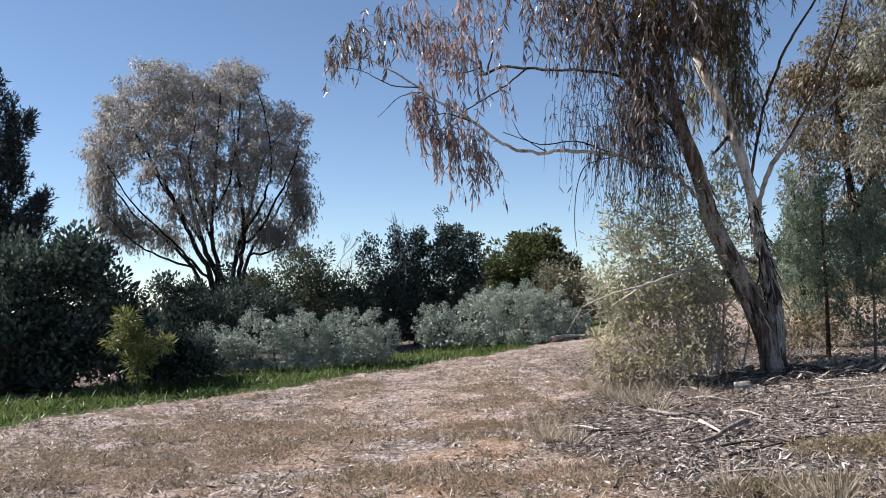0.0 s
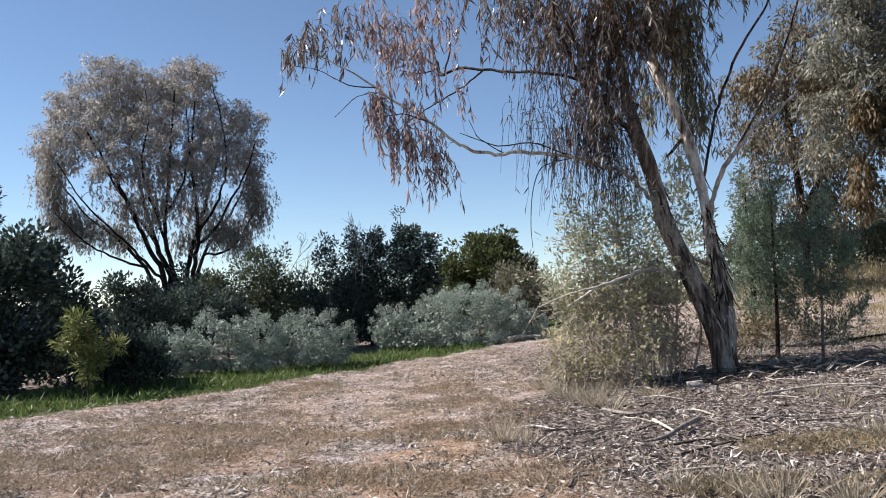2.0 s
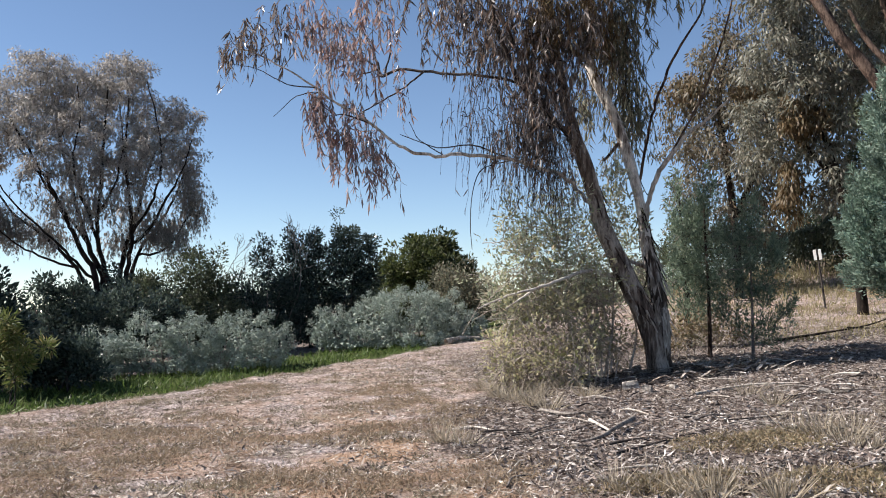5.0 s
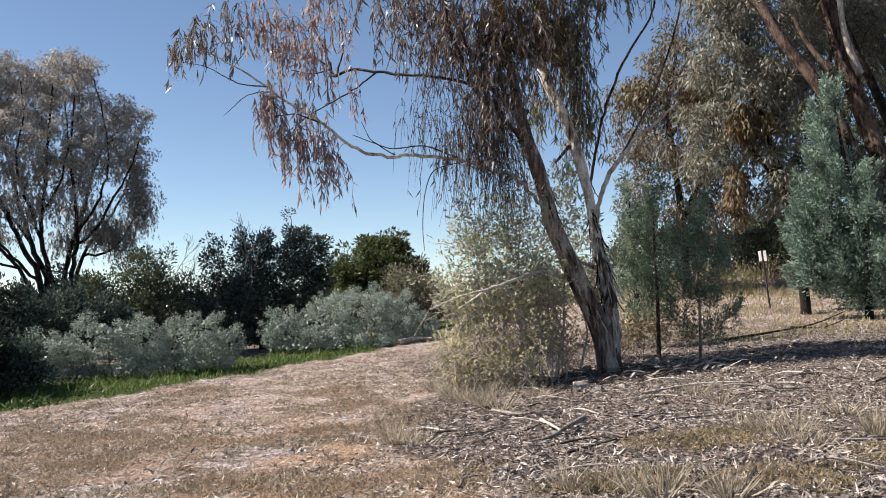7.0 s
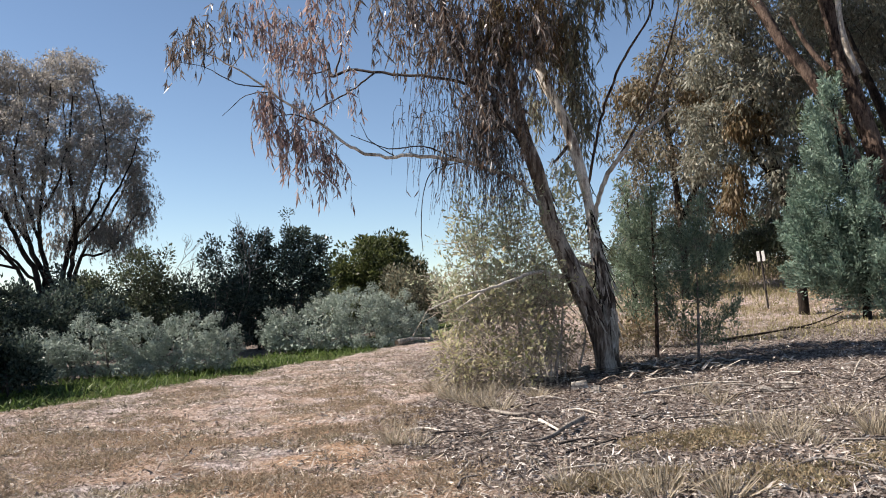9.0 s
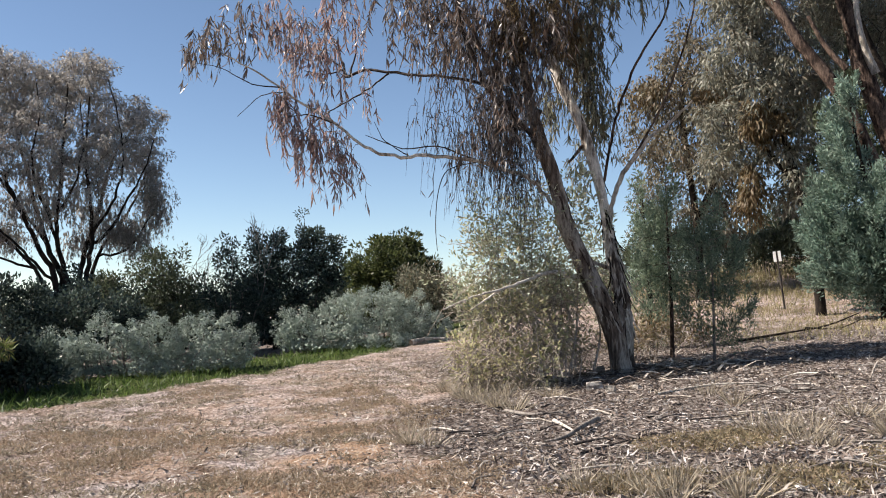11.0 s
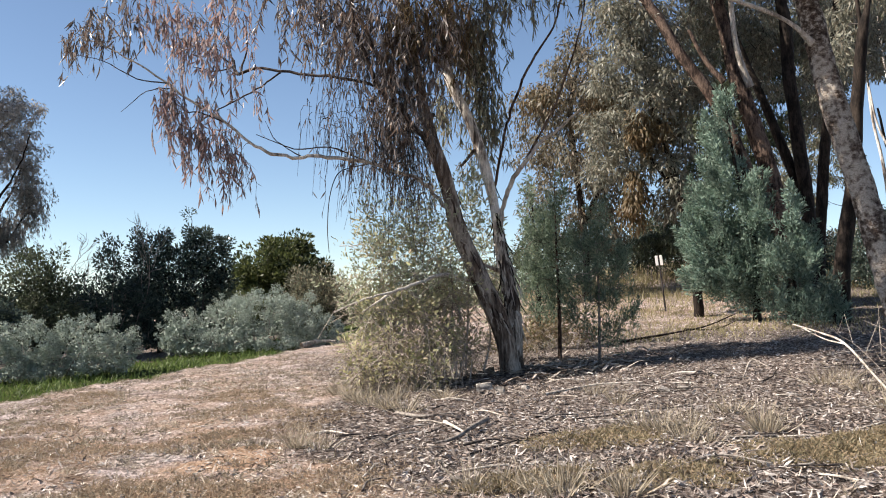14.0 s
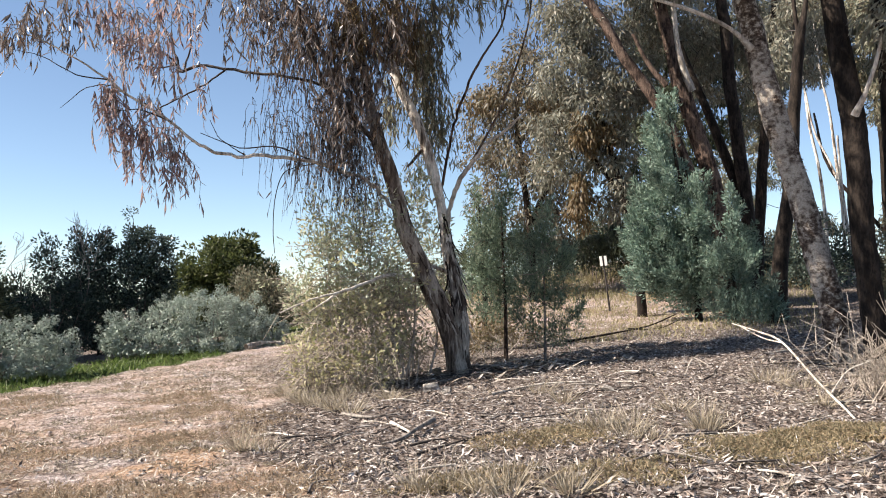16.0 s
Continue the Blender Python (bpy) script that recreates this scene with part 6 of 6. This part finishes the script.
def mat_plant(at, rx, ry, label, material=GRASS_LOW, thick=15000):
    """A low spreading plant: a mat of short stems with tiny leaves."""
    ob = thing_at("mat_plant", (*at, 0), label, "ground plant", "mat plants", 0.01)
    n = int(thick * rx * ry) + 600
    r, a = np.sqrt(rng.random(n)), rng.uniform(0, 2 * np.pi, n)
    edge = 1 + 0.25 * np.sin(a * 3 + at[0] * 5) + 0.15 * np.sin(a * 7 + at[1] * 3)
    x, y = r * edge * rx * np.cos(a), r * edge * ry * np.sin(a)
    z = fine_height(x + at[0], y + at[1]) - float(ground_height(*at)) + 0.01
    z = z + rng.random(n) * 0.085 * (1 - r ** 2) * (1 + 0.6 * wobble(x, y, 0.12, at[0]))
    way = rng.normal(0, 0.8, (n, 3)) + [0, 0, 0.2]
    part("foliage", mesh_of("foliage", *blades(np.stack([x, y, z], 1), way, rng.uniform(0.02, 0.05, n), rng.uniform(0.005, 0.012, n), 0.2), material), ob)
    return ob


for x, y, rx, ry in [(3.66, 7.52, 0.70, 0.50), (3.49, 5.98, 0.50, 0.40), (2.38, 6.28, 0.60, 0.30)] + [(5.18, 6.07, 0.90, 0.60), (5.76, 6.06, 0.60, 0.50), (4.76, 5.98, 0.60, 0.40)]:
    mat_plant((x, y), rx, ry, "low olive-brown mat plant spread over the litter")
for x, y, rx, ry in [(1.27, 7.41, 0.60, 0.50), (-2.40, 8.92, 0.90, 1.00), (-2.21, 10.71, 0.80, 0.80), (-0.48, 7.93, 0.70, 0.50), (0.09, 7.26, 0.60, 0.40), (-1.14, 10.08, 0.70, 0.60), (0.80, 12.57, 0.80, 0.90)] + [(-3.85, 8.31, 1.00, 0.80), (-3.14, 10.75, 1.00, 0.80), (-3.79, 9.34, 0.50, 0.40), (-2.71, 7.89, 0.50, 0.30), (-1.84, 9.30, 0.40, 0.40), (-0.45, 7.57, 0.40, 0.30), (0.39, 7.13, 0.40, 0.30), (-1.79, 12.21, 0.50, 0.50), (1.48, 11.18, 0.50, 0.50), (0.44, 10.19, 0.40, 0.40)] + [(-0.14, 10.08, 0.50, 0.50), (0.78, 14.28, 0.60, 0.70), (1.07, 10.24, 0.50, 0.50), (1.16, 6.96, 0.40, 0.20), (-1.64, 15.96, 0.60, 0.80)]:
    mat_plant((x, y), rx, ry, "thin patch of low rusty grass on bare earth", GRASS_RUSTY, 4200)

hill = scatter(24000, 19, 46, 21, 43, lambda x, y: 0.35 + 0.65 * step(-0.3, 0.4, wobble(x, y, 1.2, 7.7)), 0.8)
hw = rng.normal(0, 0.45, (len(hill), 3))
hw[:, 2] = 1
tall = 0.12 + 0.5 * step(28, 36, np.hypot(hill[:, 0], hill[:, 1])) * (0.5 + 0.5 * wobble(hill[:, 0], hill[:, 1], 1.5, 1.2))
stuff("hill_grass", mesh_of("hill_grass", *blades(hill, hw, np.maximum(0.08, tall) * rng.uniform(0.6, 1.3, len(hill)), 0.022, 0.3, (1.0, 0.7, 0.1)), GRASS_HILL), "dry yellow grass on the low hill", "grass")

# ---- what lies on the ground ----
straw = scatter(150000, 2.5, 26, -48, 66, lambda x, y: (1 - green_zone(x, y)) * (0.2 + 0.8 * straw_zone(x, y)) * (1 - 0.6 * litter_and_shade(x, y)), 1.5)
sw = rng.normal(0, 1, (len(straw), 3))
sw[:, 2] = np.abs(rng.normal(0, 0.32, len(straw)))
stuff("straw", mesh_of("straw", *diamonds(straw + [0, 0, 0.008], sw, rng.uniform(0.03, 0.12, len(straw)), rng.uniform(0.006, 0.016, len(straw)), 2.5), STRAW), "pale broken straw and leaf scraps on dry earth", "straw")
leaves = scatter(165000, 2.5, 26, 2, 70, lambda x, y: litter_and_shade(x, y) * (0.5 + 0.5 * step(-0.5, 0.3, wobble(x, y, 0.3, 4.4))), 1.3)
lw = rng.normal(0, 1, (len(leaves), 3))
lw[:, 2] = rng.normal(0.05, 0.28, len(leaves))
close = np.hypot(leaves[:, 0], leaves[:, 1]) < 8.0
stuff("leaf_litter", mesh_of("leaf_litter", *join(blades(leaves[close] + [0, 0, 0.012], lw[close], rng.uniform(0.025, 0.1, close.sum()), rng.uniform(0.008, 0.024, close.sum()), 0.35, (0.3, 1.0, 0.12), 1.2), diamonds(leaves[~close] + [0, 0, 0.012], lw[~close], rng.uniform(0.03, 0.09, (~close).sum()), rng.uniform(0.009, 0.024, (~close).sum()), 1.2)), LITTER), "fallen grey-brown gum leaves and bark flakes", "leaf litter")

roots = scatter(15000, 2.5, 24, -48, 64, lambda x, y: (1 - green_zone(x, y)) * (0.04 + 0.96 * straw_zone(x, y) * step(-0.2, 0.4, wobble(x, y, 0.2, 7.1))) * (1 - 0.75 * litter_and_shade(x, y)), 1.5)
src = np.repeat(np.arange(len(roots)), 11)
tw = rng.normal(0, 0.8, (len(src), 3))
tw[:, 2] = np.abs(rng.normal(0.7, 0.3, len(src)))
stuff("thatch", mesh_of("thatch", *diamonds(roots[src] + rng.normal(0, 0.02, (len(src), 3)) * [1, 1, 0.2], tw, rng.uniform(0.03, 0.1, len(src)), rng.uniform(0.004, 0.009, len(src))), GRASS_DRY), "short dead grass stubble on trodden earth", "grass")

turf_roots = scatter(17000, 3.0, 24, -40, 12, lambda x, y: (1 - green_zone(x, y)) * step(0.0, 0.45, wobble(x, y, 0.45, 12.1) + 0.25 * wobble(x, y, 0.13, 3.1) + 0.25 * step(1.0, -3.0, x)) * (1 - litter_and_shade(x, y)), 1.1)
src = np.repeat(np.arange(len(turf_roots)), 11)
uw = rng.normal(0, 0.9, (len(src), 3))
uw[:, 2] = np.abs(rng.normal(0.6, 0.3, len(src)))
stuff("dry_turf", mesh_of("dry_turf", *diamonds(turf_roots[src] + rng.normal(0, 0.035, (len(src), 3)) * [1, 1, 0.15], uw, rng.uniform(0.03, 0.085, len(src)), rng.uniform(0.005, 0.011, len(src))), GRASS_OLIVE), "low olive-brown tufts of turf on trodden earth", "grass")

flakes = scatter(44000, 3.0, 24, -40, 30, lambda x, y: (1 - green_zone(x, y)) * (0.12 + 0.88 * step(-0.1, 0.6, wobble(x, y, 0.45, 9.3))) * (1 - 0.9 * litter_and_shade(x, y)), 1.5)
fw = rng.normal(0, 1, (len(flakes), 3))
fw[:, 2] = rng.normal(0.05, 0.2, len(flakes))
stuff("leaf_flakes", mesh_of("leaf_flakes", *blades(flakes + [0, 0, 0.012], fw, rng.uniform(0.025, 0.09, len(flakes)), rng.uniform(0.008, 0.026, len(flakes)), 0.3, (0.4, 1.0, 0.2), 2.0), STRAW), "bleached leaf flakes strewn on the track", "leaf litter")


clods = scatter(9500, 3.0, 22, -42, 56, lambda x, y: (1 - green_zone(x, y)) * (0.15 + 0.85 * step(-0.2, 0.5, wobble(x, y, 0.5, 10.3))), 1.5)
shape = np.array([(1, 0, 0), (0, 1, 0), (-1, 0, 0), (0, -1, 0), (0, 0, 0.7), (0, 0, -0.5)], float)
cv = clods[:, None, :] + (shape[None] + rng.normal(0, 0.2, (len(clods), 6, 3))) * rng.uniform(0.008, 0.038, (len(clods), 1, 1)) * np.array([1.2, 1.2, 0.8])
cf = np.arange(len(clods))[:, None, None] * 6 + np.array([(0, 1, 4), (1, 2, 4), (2, 3, 4), (3, 0, 4), (1, 0, 5), (2, 1, 5), (3, 2, 5), (0, 3, 5)])[None]
stuff("soil_crumbs", mesh_of("soil_crumbs", cv.reshape(-1, 3), cf.reshape(-1, 3), LITTER), "small clods and dry crumbs on the earth", "soil")


# ---- sign, fallen wood, stones ----
k = Nodes("white sign paint")
k.link(k.ramp(k.noise(6.0, 4.0, 0.6, k.coords()), [(0.3, (0.68, 0.68, 0.66)), (0.7, (0.82, 0.82, 0.8))]), k.shader.inputs["Base Color"])
k.shader.inputs["Roughness"].default_value = 0.5
SIGN_WHITE = k.mat
STONE = bark_material("pale weathered stone", (0.16, 0.14, 0.12), (0.3, 0.27, 0.24), (0.45, 0.42, 0.38), 1.0, 9.0, 0.5)


def box(name, size, material, bevel=0.004):
    """A box with softened edges, standing on its base."""
    bm = bmesh.new()
    bmesh.ops.create_cube(bm, size=1.0, matrix=Matrix.Translation((0, 0, size[2] / 2)) @ Matrix.Diagonal((*size, 1)))
    bmesh.ops.bevel(bm, geom=bm.edges[:], offset=bevel, segments=2, affect="EDGES")
    me = bpy.data.meshes.new(name)
    bm.to_mesh(me)
    bm.free()
    me.materials.append(material)
    return me


sign = thing_at("marker_sign", (14.20, 24.57, -30.0), "thin leaning marker post with two small white plates", "sign", sink=0.05)
sign.matrix_world = sign.matrix_world @ pose(0, 0, 0, 0, -5.5, 0)
part("post", mesh_of("post", *tubes([[(0, 0, 0, 0.028), (0, 0, 0.9, 0.027), (0, 0, 1.83, 0.025)]], 8), TWIG_DARK, True), sign, "dark thin wooden post")
for dx in (-0.07, 0.07):
    plate = part("plate", box("plate", (0.085, 0.012, 0.31), SIGN_WHITE), sign, "small white plate")
    plate.location = (dx, -0.035, 1.5)


def stick(points, material, label, radius, name="fallen_stick", lift=0.02):
    """A stick on the ground, knobbly and tapered, through places (x, y, height over ground)."""
    p = np.array([(x, y, float(fine_height(x, y)) + h + lift) for x, y, h in points])
    p = smooth_path(p, 5)
    n = len(p)
    r = np.linspace(radius, radius * 0.4, n) * (1 + rng.normal(0, 0.08, n))
    base = p[0].copy()
    ob = new(name, mesh_of(name, *tubes([np.hstack([p - base, r[:, None]])], 7, 0.1), material, True))
    ob.location = base
    return tagged(ob, label, "stick", "fallen sticks")


stick([(1.21, 9.81, 0.00), (1.45, 9.79, 0.00), (1.64, 9.46, 0.01)], TWIG_PALE, "short pale dry stick on leaf litter", 0.018)
stick([(3.08, 9.16, 0.06), (2.73, 8.66, 0.05), (2.46, 8.34, 0.02), (2.26, 8.32, 0.00)], TWIG_GREY, "grey curved fallen branch piece", 0.03)
stick([(2.68, 9.45, 0.02), (2.65, 8.79, 0.04), (2.67, 8.55, 0.02)], TWIG_PALE, "forked pale piece of fallen branch", 0.02)
stick([(2.35, 7.46, 0.01), (2.90, 7.90, 0.02), (3.57, 8.35, 0.01)], TWIG_DARK, "long thin dark stick on leaf litter", 0.012)
stick([(1.43, 9.35, 0.01), (1.73, 9.32, 0.01), (1.98, 9.07, 0.01)], TWIG_DARK, "thin dark stick on leaf litter", 0.014)
stick([(2.45, 10.85, 0.02), (2.65, 10.26, 0.03), (3.01, 10.18, 0.01)], TWIG_GREY, "grey stick below the wispy shrub", 0.022)
stick([(6.61, 9.63, 0.10), (6.93, 9.90, 0.25), (7.00, 9.68, 0.20)], TWIG_PALE, "pale curved twig sticking out of the litter", 0.012)
stick([(4.43, 10.79, 0.02), (5.26, 10.98, 0.03), (5.85, 10.80, 0.02)], TWIG_PALE, "pale stick beside the gum tree", 0.02)
stick([(3.56, 6.15, 0.01), (3.99, 6.18, 0.02), (4.22, 5.83, 0.01)], TWIG_GREY, "grey stick among low plants", 0.012)
stick([(9.10, 17.75, 0.00), (10.40, 17.85, 0.05), (11.60, 18.30, 0.04), (12.70, 18.75, 0.24)], BARK_DARK, "long dark fallen branch against a cypress pine", 0.03, "fallen_branch")
stick([(10.90, 18.05, 0.05), (11.80, 18.20, 0.02), (12.60, 18.55, 0.12)], BARK_DARK, "dark side branch on the ground by a cypress pine", 0.022, "fallen_branch")
stick([(3.08, 25.88, 0.05), (3.63, 26.23, 0.08), (4.10, 26.04, 0.05)], TWIG_PALE, "pale fallen log at the end of the verge", 0.09, "fallen_log")
for i in range(130):
    a, d = radians(rng.uniform(10, 46)), rng.uniform(6.5, 15.5)
    x, y, turn, ln = d * math.sin(a), d * math.cos(a), rng.uniform(0, math.pi), rng.uniform(0.2, 0.8)
    dx, dy = math.cos(turn) * ln / 2, math.sin(turn) * ln / 2
    stick([(x - dx, y - dy, 0), (x + rng.normal(0, 0.05), y + rng.normal(0, 0.05), 0.02), (x + dx, y + dy, 0.0)], (TWIG_GREY, TWIG_DARK, TWIG_PALE)[i % 3], ("thin grey fallen twig", "thin dark fallen twig", "thin bleached fallen twig")[i % 3] + " on leaf litter", rng.uniform(0.005, 0.014))


def bark_strip(x, y, turn, length, width, label):
    """A shed strip of bark: a long trough that curls along its length."""
    n = 9
    t = np.linspace(-0.5, 0.5, n)
    bow, kink = rng.normal(0, 0.12), rng.uniform(0.02, 0.1)
    rows = []
    for s in np.linspace(-1, 1, 4):
        px, py = t * length, bow * length * np.cos(t * 3) + s * width / 2 * (1 - 1.2 * t ** 2)
        gx_, gy_ = x + px * math.cos(turn) - py * math.sin(turn), y + px * math.sin(turn) + py * math.cos(turn)
        rows.append(np.stack([gx_ - x, gy_ - y, fine_height(gx_, gy_) - float(fine_height(x, y)) + 0.02 + abs(s) * width * 0.35 + kink * np.abs(np.sin(t * 5))], 1))
    v = np.stack(rows, 1).reshape(-1, 3)
    i = (np.arange(n - 1)[:, None] * 4 + np.arange(3)[None]).ravel()
    ob = new("bark_strip", mesh_of("bark_strip", v, np.stack([i, i + 1, i + 5, i + 4], 1), TWIG_PALE if rng.random() < 0.65 else BARK_PALE, True))
    ob.location = (x, y, float(fine_height(x, y)))
    return tagged(ob, label, "bark", "shed bark strips")


gum_x, gum_y, _ = (5.16, 14.08, -20.1)
for i in range(85):
    a, d = rng.uniform(0, 2 * math.pi), abs(rng.normal(0, 1.0)) + 0.25
    bark_strip(gum_x + 0.5 + 1.5 * d * math.cos(a), gum_y - 0.1 + 0.8 * d * math.sin(a), rng.normal(0.1, 0.5), rng.uniform(0.3, 1.2), rng.uniform(0.02, 0.06), "pale curled strip of shed gum bark")


def stone(at, size, label):
    """A broken stone: a cube cut and dented at random."""
    bm = bmesh.new()
    bmesh.ops.create_cube(bm, size=1.0)
    bmesh.ops.subdivide_edges(bm, edges=bm.edges[:], cuts=2, use_grid_fill=True)
    for v in bm.verts:
        v.co += Vector(rng.normal(0, 0.06, 3))
        v.co = Vector((v.co.x * size[0], v.co.y * size[1], v.co.z * size[2]))
    me = bpy.data.meshes.new("stone")
    bm.to_mesh(me)
    bm.free()
    me.materials.append(STONE)
    ob = new("stone", me)
    ob.matrix_world = pose(at[0], at[1], float(fine_height(*at)) + size[2] * 0.3, rng.uniform(-15, 15), rng.uniform(-15, 15), rng.uniform(0, 180))
    return tagged(ob, label, "stone", "stones by the tree")


for (x, y), size in zip([(4.13, 12.39), (4.17, 11.81), (4.97, 14.60), (5.75, 10.08), (6.02, 10.05), (4.57, 11.85)], ((0.22, 0.13, 0.12), (0.12, 0.1, 0.09), (0.16, 0.14, 0.12), (0.15, 0.1, 0.07), (0.12, 0.08, 0.06), (0.1, 0.09, 0.06))):
    stone((x, y), size, "pale broken stone at the foot of the gum tree")

# the dead branch and the grey twiggy bush in the near litter
dead = thing_at("fallen_branch", (6.44, 6.29, -45.7), "long bleached fallen branch propped above the litter", "branch")
wood_parts(dead, [[(0.10, -0.60, -0.49, 0.013), (-0.02, -0.30, -0.29, 0.012), (-0.28, 0.10, 0.01, 0.011), (-0.59, 0.60, 0.27, 0.012), (-0.98, 1.30, 0.63, 0.013), (-1.26, 1.70, 0.73, 0.011), (-1.60, 2.00, 0.82, 0.007)], [(-0.98, 1.30, 0.63, 0.009), (-1.22, 1.60, 0.67, 0.008), (-1.54, 2.20, 0.78, 0.007)], [(-0.48, 0.40, 0.18, 0.008), (-0.33, 0.60, 0.39, 0.007), (-0.12, 0.80, 0.48, 0.005)]], ["branch_stem", "side_twig", "side_twig"], TWIG_PALE, 7)
dbush = thing_at("dead_bush", (7.51, 7.34, -45.7), "leafless grey twiggy bush at the edge of the grove", "dead shrub")
paths = []
for i in range(170):
    a, ln = rng.uniform(0, 2 * math.pi), rng.uniform(0.5, 1.15)
    foot = np.array([rng.normal(0.1, 0.3), rng.normal(0, 0.3), 0])
    way = np.array([math.cos(a) * 0.6, math.sin(a) * 0.6, rng.uniform(0.4, 1.1)])
    t = np.linspace(0, 1, 7)[:, None]
    c = foot + way * ln * t + rng.normal(0, 0.035, (7, 3)) * t - np.array([0, 0, 0.22]) * ln * t ** 2
    paths.append(np.hstack([c, np.linspace(0.006, 0.002, 7)[:, None]]))
    for _ in range(3):
        q = c[rng.integers(2, 6)]
        paths.append(np.hstack([q + (rng.normal(0, 0.16, 3) + [0, 0, 0.12]) * np.linspace(0, 1, 4)[:, None], np.linspace(0.004, 0.002, 4)[:, None]]))
part("twig", mesh_of("twig", *tubes(paths, 4), TWIG_TAN, True), dbush, kind="stuff")
